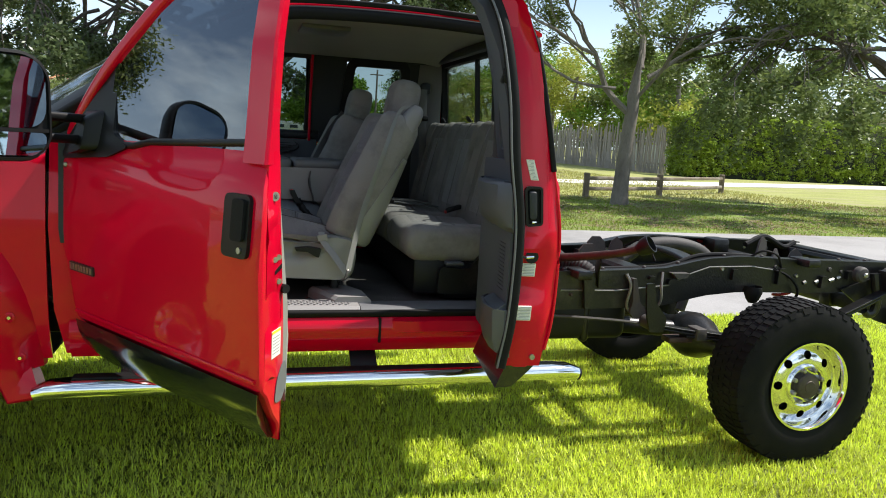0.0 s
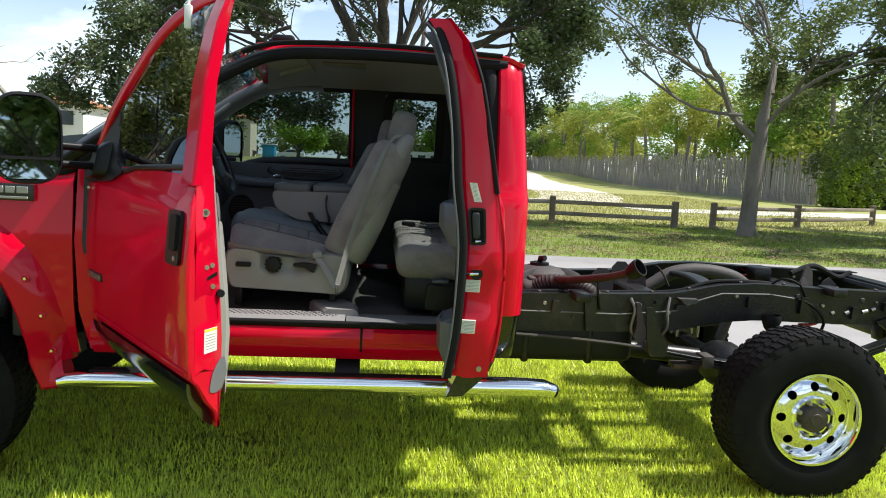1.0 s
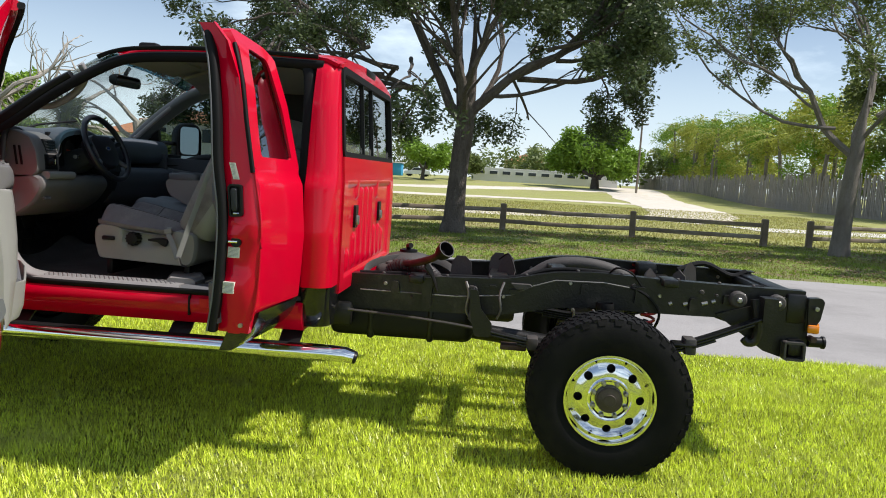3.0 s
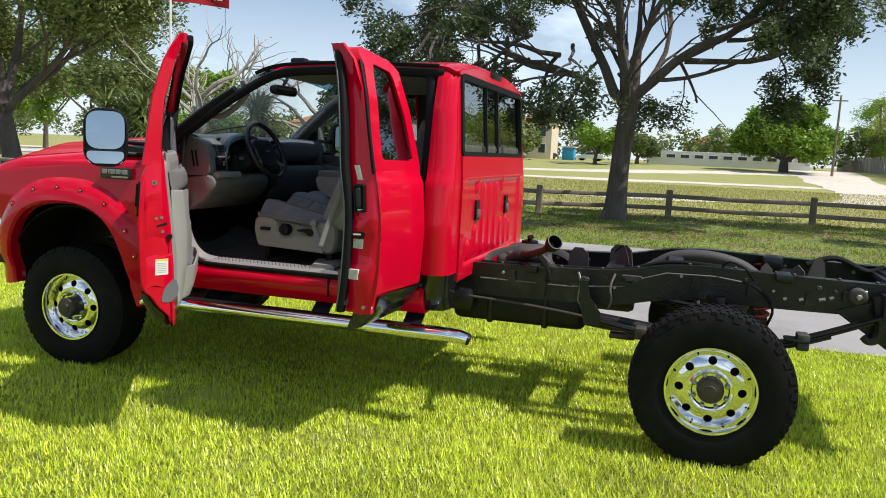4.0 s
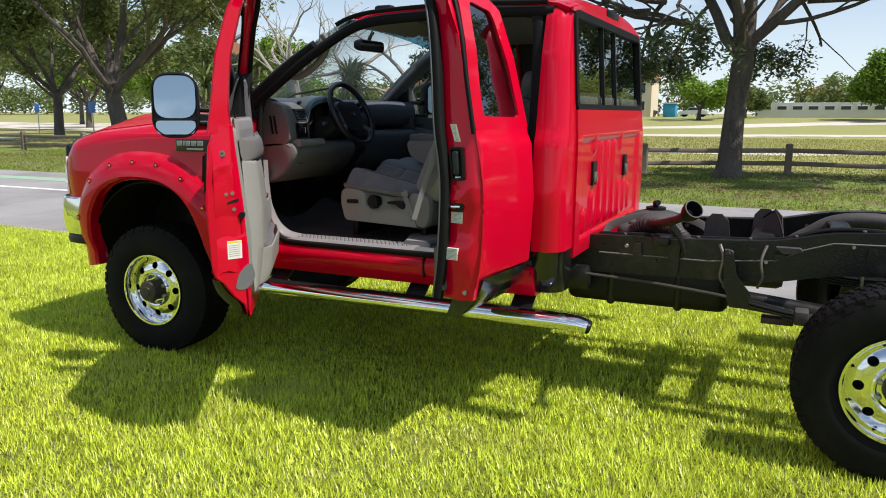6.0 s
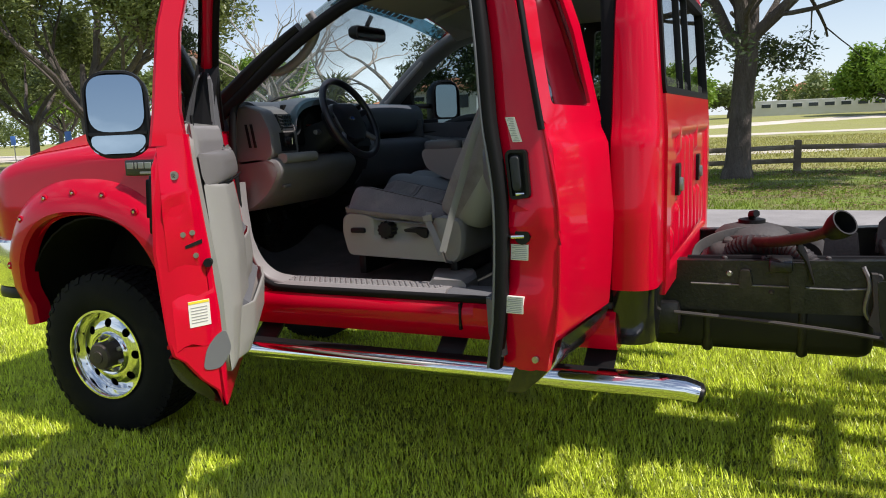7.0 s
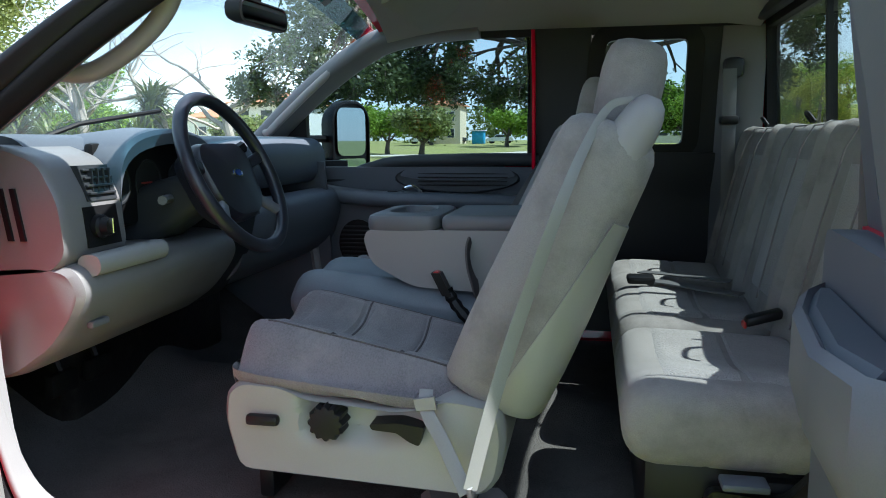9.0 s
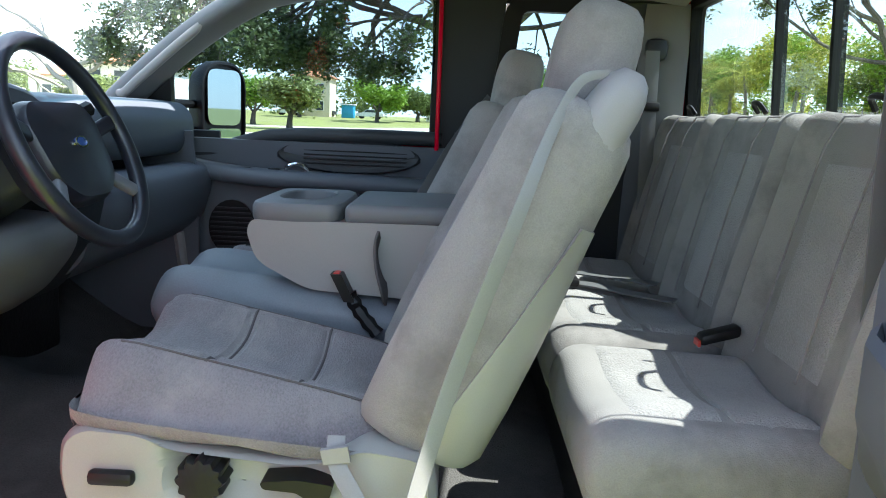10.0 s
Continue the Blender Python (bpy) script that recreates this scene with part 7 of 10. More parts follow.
def make_wheel(x, y, s, hub_len=0.03, turn=0.0):
    """A wheel part at its hub face; s = 1 on the driver's side."""
    m = Matrix.Translation((x, y, 0.40)) @ Matrix.Rotation(radians(turn), 4, "Z") @ Matrix.Diagonal((1, s, 1, 1))
    fx = (lambda g: moved(g, m)) if s > 0 else (lambda g: flip(moved(g, m)))
    sh = Matrix.Translation((0, 0.125, 0))
    wheel = obj("wheel", fx(lathe([(0.218, 0.005), (0.224, -0.004), (0.222, -0.012), (0.212, -0.012), (0.205, 0.0), (0.200, 0.02), (0.196, 0.045), (0.190, 0.05)], 56)), CHROME, truck, "chrome eight-hole wheel with an all-terrain tyre")
    obj("tyre", fx(moved(TYRE_GEO, sh)), TYRE, wheel, "black all-terrain tyre")
    obj("tread", fx(moved(TREAD_GEO, sh)), TYRE, wheel, smooth=20)
    obj("rim_disc", fx(holed_disc(0.105, 0.193, 0.021, 0.150, 8, lambda r: 0.022 + 0.028 * ((r - 0.105) / 0.09) ** 2)), CHROME, wheel, smooth=50)
    obj("rim_boss", fx(lathe([(0.107, 0.03), (0.107, 0.012), (0.100, 0.006), (0.092, 0.008), (0.086, 0.02), (0.060, 0.022)], 40)), CHROME, wheel)
    obj("rim_back", fx(lathe([(0.195, 0.055), (0.19, 0.10), (0.05, 0.10)], 32)), BLACK_PLASTIC, wheel)
    obj("barrel", fx(lathe([(0.196, 0.05), (0.194, 0.24)], 32)), DULL_METAL, wheel)
    obj("hub", fx(lathe([(0.064, 0.05), (0.064, 0.012 - hub_len), (0.058, 0.004 - hub_len), (0.030, -hub_len), (0.028, -hub_len - 0.004), (0.0005, -hub_len - 0.004)], 26)), HUB, wheel)
    for i in range(8):
        a = 2 * math.pi * (i + 0.5) / 8
        obj("lug_nut", fx(lathe([(0.012, 0.03), (0.012, 0.0), (0.009, -0.006), (0.0005, -0.007)], 8, "y", (0.083 * math.cos(a), 0, 0.083 * math.sin(a)))), DULL_METAL, wheel)
    return wheel


make_wheel(4.005, 0.02, 1, 0.012)
make_wheel(0.005, 0.035, 1, 0.055, 3)
make_wheel(4.01, 2.0, -1, 0.012)
make_wheel(0.0, 2.0, -1, 0.055)

# ---- ladder frame ----
TOP = [(0.0, 0.74), (2.3, 0.74), (2.6, 0.862), (3.25, 0.878), (3.5, 0.892), (3.72, 0.942), (3.95, 0.958), (4.25, 0.945), (4.6, 0.938), (5.06, 0.932)]
HIGH = [(0.0, 0.15), (2.3, 0.13), (2.6, 0.195), (3.2, 0.20), (3.7, 0.20), (4.4, 0.185), (5.06, 0.165)]


def rail(y_web, y_tip):
    """A channel section with its flanges turned in."""
    s = 1 if y_tip > y_web else -1
    rings = []
    for i in range(61):
        x = -0.2 + 5.26 * i / 60
        z1 = lerp(TOP, x)
        z0 = z1 - lerp(HIGH, x)
        t = 0.007
        rings.append([(x, y_web, z0), (x, y_web, z1), (x, y_tip, z1), (x, y_tip, z1 - t), (x, y_web + s * t, z1 - t), (x, y_web + s * t, z0 + t), (x, y_tip, z0 + t), (x, y_tip, z0)])
    vf = loft(rings)
    return vf if s > 0 else flip(vf)


chassis = obj("chassis_rail", rail(0.53, 0.605), FRAME, truck, "black ladder-frame rail", smooth=25)
obj("chassis_rail", rail(1.47, 1.395), FRAME, truck, smooth=25)
for x, z, h in ((2.72, 0.79, 0.10), (3.42, 0.80, 0.12), (4.45, 0.83, 0.09), (4.98, 0.84, 0.12)):
    obj("crossmember", loft([[(x + a, y, z + b) for a, b in ((-0.05, h / 2), (0.05, h / 2), (0.06, h / 2 - 0.02), (0.03, -h / 2), (-0.03, -h / 2), (-0.06, h / 2 - 0.02))] for y in (0.60, 0.80, 1.20, 1.40)]), FRAME, truck)
arch = smooth_line([(3.74, 0.60, 0.86), (3.76, 0.75, 0.90), (3.78, 1.0, 0.915), (3.76, 1.25, 0.90), (3.74, 1.40, 0.86)], 5)
obj("crossmember", sweep(arch, rrect(0.09, 0.03, 0.01)), FRAME, truck)
# rail holes and bolts on the near web, grouped as small parts
for i, (x, dz, r) in enumerate(((2.80, -0.05, 0.012), (2.95, -0.12, 0.009), (3.30, -0.06, 0.016), (3.46, -0.10, 0.012), (3.60, -0.06, 0.014), (4.16, -0.05, 0.013), (4.30, -0.09, 0.012), (4.52, -0.05, 0.014), (4.60, -0.06, 0.009), (4.74, -0.05, 0.013), (4.86, -0.09, 0.010), (4.95, -0.05, 0.013), (3.82, -0.06, 0.012), (3.05, -0.05, 0.010))):
    z = lerp(TOP, x) + dz
    obj("rail_bolt", lathe([(r, 0.004), (r, -0.006), (r * 0.7, -0.011), (0.0005, -0.011)], 8, "y", (x, 0.53, z)), FRAME_DUSTY if i % 3 else DULL_METAL, chassis)
obj("brake_line", tube([(2.66, 0.524, 0.775), (3.2, 0.524, 0.772), (3.5, 0.524, 0.80), (3.62, 0.524, 0.86), (3.74, 0.522, 0.90), (4.0, 0.522, 0.905), (4.2, 0.522, 0.88)], 0.004, 6), BRACKET_GREY, chassis)
obj("brake_hose", tube(smooth_line([(4.10, 0.54, 0.90), (4.22, 0.50, 0.86), (4.30, 0.50, 0.76), (4.28, 0.60, 0.62)], 5), 0.008, 6), RUBBER, chassis)
obj("wiring", tube(smooth_line([(3.25, 0.52, 0.86), (3.27, 0.50, 0.80), (3.26, 0.51, 0.70), (3.30, 0.52, 0.64)], 5), 0.008, 6), BRACKET_GREY, chassis)
obj("wiring", tube(smooth_line([(3.46, 0.52, 0.87), (3.44, 0.49, 0.80), (3.45, 0.50, 0.72), (3.43, 0.53, 0.66)], 5), 0.007, 6), BRACKET_GREY, chassis)
obj("mount_bracket", loft([[(x, y, z) for x, z in ((3.275, 0.84), (3.295, 0.84), (3.325, 0.72), (3.37, 0.665), (3.35, 0.635), (3.30, 0.63), (3.27, 0.66), (3.285, 0.72))] for y in (0.49, 0.525)]), FRAME_DUSTY, chassis)
obj("mount_bracket", loft([[(x, y, z) for x, z in ((3.00, 0.87), (3.07, 0.87), (3.06, 0.70), (3.02, 0.68))] for y in (0.50, 0.528)]), FRAME, chassis)
for x in (2.98, 4.34):
    obj("bed_mount", rbox((x - 0.04, 0.44, lerp(TOP, x) - 0.03), (x + 0.04, 0.60, lerp(TOP, x) + 0.012), 0.008), FRAME, chassis)
obj("tab", loft([[(x, y, z) for x, z in ((3.50, 0.87), (3.60, 0.87), (3.585, 0.845), (3.53, 0.84))] for y in (0.485, 0.53)]), FRAME_DUSTY, chassis)
# fuel tank with its plastic skin, slung inside the near rail
tank = obj("fuel_tank", rbox((2.48, 0.555, 0.50), (3.30, 0.98, 0.73), 0.05, 3), BLACK_PLASTIC, truck, "black fuel tank")
for x in (2.72, 3.06):
    obj("tank_strap", rbox((x - 0.022, 0.548, 0.492), (x + 0.022, 0.99, 0.735), 0.052, 3), FRAME, tank)
obj("tank_skid", rbox((2.36, 0.50, 0.565), (2.62, 0.60, 0.70), 0.02), FRAME, truck)
# filler pipe and what lies between the rails behind the cab
obj("filler_neck", tube(smooth_line([(2.72, 0.98, 0.85), (2.80, 0.82, 0.90), (2.93, 0.60, 0.93), (3.06, 0.34, 0.99), (3.135, 0.20, 1.04)], 6), [0.025] * 6 + [0.021] * 12 + [0.019] * 7, 12), RUST, truck, "rusty brown fuel filler pipe")
obj("filler_hose", tube(smooth_line([(2.68, 1.10, 0.83), (2.82, 1.02, 0.90), (2.95, 0.95, 0.90), (3.02, 0.92, 0.80)], 6), 0.035, 10), FRAME_DUSTY, truck)
cup_dir = Vector((0.55, -0.62, 0.55)).normalized()
c0 = Vector((3.135, 0.20, 1.04))
cup_a = cup_dir.cross(Vector((0, 0, 1))).normalized()
cup_b = cup_dir.cross(cup_a)
obj("filler_cup", loft([[c0 + cup_dir * d + (cup_a * math.cos(2 * math.pi * k / 18) + cup_b * math.sin(2 * math.pi * k / 18)) * r for k in range(18)] for d, r in ((-0.02, 0.030), (0.01, 0.041), (0.035, 0.045), (0.05, 0.044), (0.050, 0.039), (0.01, 0.036), (-0.012, 0.028))]), BLACK_PLASTIC, truck, "open black filler cup")
obj("filler_bracket", sweep([(3.03, 0.40, 0.96), (3.06, 0.48, 0.90), (3.09, 0.53, 0.80)], rrect(0.05, 0.008, 0.002), up=(1, 0, 0)), FRAME, truck)
tank_top = obj("canister", rbox((2.70, 0.70, 0.80), (2.98, 1.20, 0.90), 0.04, 3), FRAME_DUSTY, truck, "dusty grey canister behind the cab")
obj("canister_rib", rbox((2.76, 0.74, 0.89), (2.80, 1.16, 0.915), 0.01), FRAME_DUSTY, tank_top)
obj("canister_rib", rbox((2.87, 0.74, 0.89), (2.91, 1.16, 0.915), 0.01), FRAME_DUSTY, tank_top)
for y in (0.86, 1.20):
    leaf_x = 3.20 if y < 1 else 3.42
    obj("support_plate", loft([[(leaf_x + a, y + d, z) for a, z in ((-0.07, 0.80), (0.07, 0.80), (0.055, 0.93), (0.02, 0.965), (-0.03, 0.965), (-0.06, 0.93))] for d in (0, 0.012)]), FRAME_DUSTY, truck)
# leaf springs, axle, shocks, tailpipe
for y in (0.42, 1.58):
    spring = obj("leaf_spring", sweep(smooth_line([(3.36, y, 0.62), (3.65, y, 0.575), (4.01, y, 0.545), (4.40, y, 0.62), (4.84, y, 0.80)], 6), rrect(0.07, 0.012, 0.003)), FRAME, truck, "stacked black leaf spring")
    for k, (a, b) in enumerate(((0.06, 0.04), (0.18, 0.14), (0.32, 0.28))):
        ln = smooth_line([(3.36, y, 0.62), (3.65, y, 0.575), (4.01, y, 0.545), (4.40, y, 0.62), (4.84, y, 0.80)], 12)
        n0, n1 = int(len(ln) * a), int(len(ln) * (1 - b))
        obj("spring_leaf", sweep([(p.x, p.y, p.z - 0.015 * (k + 1)) for p in ln[n0:n1]], rrect(0.07, 0.012, 0.003)), FRAME, spring)
    obj("shackle", loft([[(4.80 + a, y + d, z) for a, z in ((0.0, 0.90), (0.07, 0.90), (0.08, 0.80), (0.05, 0.76), (0.0, 0.78))] for d in (-0.05, 0.05)]), FRAME, spring)
    obj("spring_eye", lathe([(0.035, -0.05), (0.035, 0.05), (0.014, 0.05), (0.014, -0.05)], 16, "y", (3.35, y, 0.625), True), FRAME_DUSTY, spring)
    obj("spring_hanger", loft([[(3.28 + a, y + d, z) for a, z in rounded([(0.0, 0.84), (0.045, 0.84), (0.065, 0.74), (0.13, 0.66), (0.12, 0.59), (0.04, 0.59), (0.015, 0.68)], 0.012, 3)] for d in (-0.055, -0.04)]), FRAME, spring)
    obj("u_bolt", tube([(3.94, y - 0.05, 0.44), (3.94, y - 0.05, 0.57), (3.94, y + 0.05, 0.57), (3.94, y + 0.05, 0.44)], 0.009, 6), DULL_METAL, spring)
    obj("u_bolt", tube([(4.08, y - 0.05, 0.44), (4.08, y - 0.05, 0.57), (4.08, y + 0.05, 0.57), (4.08, y + 0.05, 0.44)], 0.009, 6), DULL_METAL, spring)
    shock = obj("shock_absorber", tube([(4.16, y + (0.20 if y < 1 else -0.20), 0.46), (4.26, y + (0.16 if y < 1 else -0.16), 0.70)], 0.032, 12), FRAME_DUSTY, truck, "shock absorber with a red coil")
    coil = [(4.22 + 0.10 * t + 0.04 * math.cos(t * 40), y + (0.16 if y < 1 else -0.16) + 0.04 * math.sin(t * 40), 0.62 + 0.30 * t) for t in [i / 72 for i in range(73)]]
    obj("coil", tube(coil, 0.008, 6), RED_SPRING, shock)
axle = obj("rear_axle", lathe([(0.055, 0.22), (0.055, 0.70), (0.08, 0.82), (0.125, 0.91), (0.14, 1.0), (0.125, 1.09), (0.08, 1.18), (0.055, 1.3), (0.055, 1.78)], 20, "y", (4.01, 0, 0.40)), FRAME, truck, "black rear axle with a round differential")
obj("brake_drum", lathe([(0.16, 0.14), (0.17, 0.16), (0.17, 0.24), (0.05, 0.25)], 28, "y", (4.01, 0, 0.40)), HUB, axle)
obj("brake_drum", lathe([(0.05, 1.75), (0.17, 1.76), (0.17, 1.84), (0.16, 1.86)], 28, "y", (4.01, 0, 0.40)), HUB, axle)
obj("propeller_shaft", tube([(1.9, 1.0, 0.62), (3.85, 1.0, 0.44)], 0.05, 14), FRAME, truck)
obj("tailpipe", tube(smooth_line([(2.2, 1.25, 0.60), (3.3, 1.24, 0.66), (3.60, 1.24, 0.81), (3.76, 1.24, 0.905), (3.96, 1.24, 0.925), (4.16, 1.25, 0.885), (4.34, 1.30, 0.78), (4.7, 1.42, 0.66)], 6), 0.042, 12), FRAME_DUSTY, truck, "dusty grey tailpipe arched over the axle")
obj("front_axle", lathe([(0.05, 0.2), (0.05, 0.9), (0.13, 1.15), (0.13, 1.35), (0.05, 1.5), (0.05, 1.8)], 18, "y", (0, 0, 0.40)), FRAME, truck)
obj("transmission", rbox((0.7, 0.80, 0.50), (1.95, 1.2, 0.74), 0.06, 3), FRAME, truck)
obj("steering_link", tube([(0.16, 0.35, 0.42), (0.16, 1.7, 0.45)], 0.022, 10), FRAME, truck)
# tail end: crossmember, gusset plates and receiver
obj("rear_crossmember", rbox((4.96, 0.50, 0.76), (5.06, 1.50, 0.915), 0.012), FRAME, truck)
for y in (0.515, 1.485):
    gus = obj("hitch_plate", loft([[(x, y + d, z) for x, z in ((4.60, 0.78), (4.98, 0.90), (5.08, 0.90), (5.08, 0.58), (4.98, 0.565), (4.86, 0.60))] for d in (-0.006, 0.006)]), FRAME, truck)
    obj("bumper_bracket", rbox((5.06, y - 0.012, 0.72), (5.10, y + 0.03, 0.90), 0.008), FRAME, gus)
hitch = obj("hitch_tube", rbox((4.97, 0.46, 0.585), (5.06, 1.54, 0.68), 0.02), FRAME, truck, "black hitch receiver tube")
obj("receiver", rbox((4.95, 0.955, 0.575), (5.15, 1.045, 0.67), 0.012), FRAME, hitch)
obj("pin", tube([(5.09, 0.44, 0.69), (5.09, 0.50, 0.69)], 0.016, 10), RUST, hitch)
obj("corner_lamp", rbox((5.10, 0.50, 0.71), (5.135, 0.54, 0.77), 0.008), LAMP_AMBER, hitch)
obj("far_cable", tube(smooth_line([(4.55, 1.30, 0.92), (4.72, 1.34, 0.97), (4.90, 1.36, 0.90), (5.0, 1.38, 0.93)], 5), 0.018, 8), RUBBER, truck)
obj("far_box", rbox((4.30, 1.28, 0.86), (4.42, 1.42, 0.955), 0.02), FRAME, truck)

# ---- side step ----
bar_line = [(0.62, 0.015, 0.50), (0.66, 0.005, 0.515), (0.75, 0.0, 0.522), (1.2, 0.0, 0.524), (1.7, 0.0, 0.526), (2.2, 0.0, 0.528), (2.62, 0.0, 0.53), (2.70, 0.003, 0.526), (2.74, 0.01, 0.515)]
step = obj("side_step", sweep(bar_line, rrect(0.11, 0.068, 0.032, 5), scales=[0.80, 0.95, 1, 1, 1, 1, 1, 0.97, 0.86]), CHROME, truck, "chrome side step with black treads")
obj("end_cap", sweep([(2.735, 0.009, 0.517), (2.752, 0.012, 0.512), (2.758, 0.013, 0.51)], rrect(0.094, 0.058, 0.028, 5), scales=[1.0, 0.95, 0.7]), BLACK_PLASTIC, step)
obj("step_tread", loft([[(x, y, z) for y, z in ((-0.024, 0.557), (-0.020, 0.563), (0.034, 0.563), (0.040, 0.556))] for x in (0.74, 2.58)]), RUBBER, step)
for x in (0.95, 1.82, 2.40):
    obj("step_bracket", loft([[(x + a, y, z) for a in (-0.055, 0.055)] + [(x + a * 0.9, y + 0.03, z) for a in (0.055, -0.055)] for y, z in ((0.015, 0.49), (0.05, 0.55), (0.14, 0.62), (0.34, 0.70))]), BLACK_PLASTIC, step)
step_r = sweep([(x, 2 - y, z) for x, y, z in bar_line], rrect(0.11, 0.068, 0.032, 5), scales=[0.80, 0.95, 1, 1, 1, 1, 1, 0.97, 0.86])
obj("side_step", step_r, CHROME, truck)

# small fittings along the rails
for x in (2.78, 2.92, 3.14, 3.38, 3.58, 3.86, 4.10, 4.40, 4.62, 4.80):
    z = lerp(TOP, x)
    obj("rail_bolt", lathe([(0.010, 0.0), (0.010, 0.006), (0.006, 0.010), (0.0005, 0.010)], 8, "z", (x, 0.575, z)), FRAME_DUSTY, chassis)
    obj("rail_hole", lathe([(0.012, 0.0), (0.009, -0.003), (0.0005, -0.003)], 10, "y", (x + 0.05, 1.4625, z - 0.06)), DULL_METAL, chassis)
loom = smooth_line([(2.64, 0.60, 0.862), (2.9, 0.585, 0.872), (3.2, 0.60, 0.875), (3.5, 0.585, 0.892), (3.72, 0.60, 0.95), (3.95, 0.59, 0.957), (4.2, 0.60, 0.935), (4.5, 0.585, 0.918), (4.86, 0.60, 0.93)], 5)
obj("wiring_loom", tube(loom, 0.011, 8), RUBBER, chassis)
for x, z, w, h in ((2.86, 0.80, 0.05, 0.07), (3.40, 0.84, 0.045, 0.02), (3.52, 0.82, 0.06, 0.03), (3.90, 0.86, 0.05, 0.06), (4.20, 0.85, 0.07, 0.09), (4.48, 0.82, 0.05, 0.07), (4.66, 0.86, 0.06, 0.05)):
    obj("bracket_plate", loft([[(x + a, y, z + b) for a, b in rounded([(-w / 2, -h / 2), (w / 2, -h / 2 + 0.01), (w / 2 - 0.01, h / 2), (-w / 2 + 0.005, h / 2)], 0.008, 2)] for y in (0.505, 0.53)]), FRAME, chassis)
for x, y, a in ((4.26, 0.66, 0.5), (4.42, 0.70, -0.4), (4.60, 1.20, 0.3), (3.46, 1.05, -0.3)):
    obj("angled_plate", loft([[(x + p * math.cos(a), y + p * math.sin(a), z) for p, z in ((-0.06, 0.84), (0.06, 0.84), (0.045, 0.95), (0.01, 0.985), (-0.02, 0.96))] + [] for e in (0,)] + [[(x + p * math.cos(a) - 0.012 * math.sin(a), y + p * math.sin(a) + 0.012 * math.cos(a), z) for p, z in ((-0.06, 0.84), (0.06, 0.84), (0.045, 0.95), (0.01, 0.985), (-0.02, 0.96))]]), FRAME_DUSTY, truck)
obj("hand_brake_cable", tube(smooth_line([(2.6, 0.50, 0.66), (3.0, 0.49, 0.64), (3.4, 0.46, 0.60), (3.8, 0.40, 0.50), (3.98, 0.34, 0.46)], 6), 0.008, 6), FRAME_DUSTY, truck)
obj("bump_stop", lathe([(0.045, 0.0), (0.05, -0.03), (0.035, -0.07), (0.02, -0.09), (0.0005, -0.09)], 14, "z", (4.01, 0.50, 0.80)), RUBBER, truck)
obj("spring_clamp", rbox((3.60, 0.37, 0.535), (3.66, 0.47, 0.60), 0.008), FRAME_DUSTY, truck)
obj("spring_clamp", rbox((4.42, 0.37, 0.575), (4.48, 0.47, 0.66), 0.008), FRAME_DUSTY, truck)
obj("spring_tab", rbox((4.36, 0.36, 0.618), (4.48, 0.46, 0.634), 0.006), FRAME, truck)
obj("rusty_tab", rbox((3.46, 0.40, 0.52), (3.60, 0.48, 0.55), 0.006), RUST, truck)
obj("muffler", lathe([(0.02, 0.0), (0.10, 0.01), (0.115, 0.03), (0.115, 0.5), (0.10, 0.53), (0.02, 0.54)], 20, "x", (3.0, 1.24, 0.63)), FRAME_DUSTY, truck)
dome = obj("sender_cover", lathe([(0.15, 0.0), (0.15, 0.02), (0.12, 0.045), (0.06, 0.06), (0.0005, 0.062)], 20, "z", (2.86, 0.98, 0.895)), FRAME_DUSTY, truck)
obj("sender_ring", lathe([(0.055, 0.05), (0.055, 0.075), (0.035, 0.08), (0.0005, 0.08)], 16, "z", (2.86, 0.98, 0.895)), BLACK_PLASTIC, dome)
corrugated = smooth_line([(2.78, 0.74, 0.86), (2.86, 0.70, 0.905), (2.98, 0.66, 0.90), (3.06, 0.60, 0.87), (3.10, 0.58, 0.82)], 12)
obj("vent_hose", tube(corrugated, [0.040 if i % 2 else 0.036 for i in range(len(corrugated))], 10), HOSE_BROWN, truck, "ribbed brown vent hose")
obj("tank_strap", sweep(smooth_line([(2.66, 0.62, 0.83), (2.68, 0.70, 0.895), (2.80, 0.86, 0.925), (3.0, 0.98, 0.92), (3.12, 1.02, 0.87), (3.16, 1.02, 0.80)], 5), rrect(0.045, 0.006, 0.002), up=(1, -1, 0)), FRAME_DUSTY, truck)
obj("sender_plug", tube([(2.86, 0.98, 0.97), (2.86, 0.96, 0.995), (2.88, 0.93, 1.0)], 0.016, 8), BLACK_PLASTIC, truck)
obj("bare_wire", tube(smooth_line([(3.42, 0.86, 0.96), (3.47, 0.80, 1.0), (3.50, 0.74, 0.96), (3.52, 0.70, 0.90)], 5), 0.005, 6), RUBBER, truck)
obj("bare_wire", tube(smooth_line([(4.02, 0.60, 0.93), (4.06, 0.52, 0.99), (4.14, 0.50, 0.97), (4.2, 0.53, 0.90)], 5), 0.006, 6), RUBBER, truck)

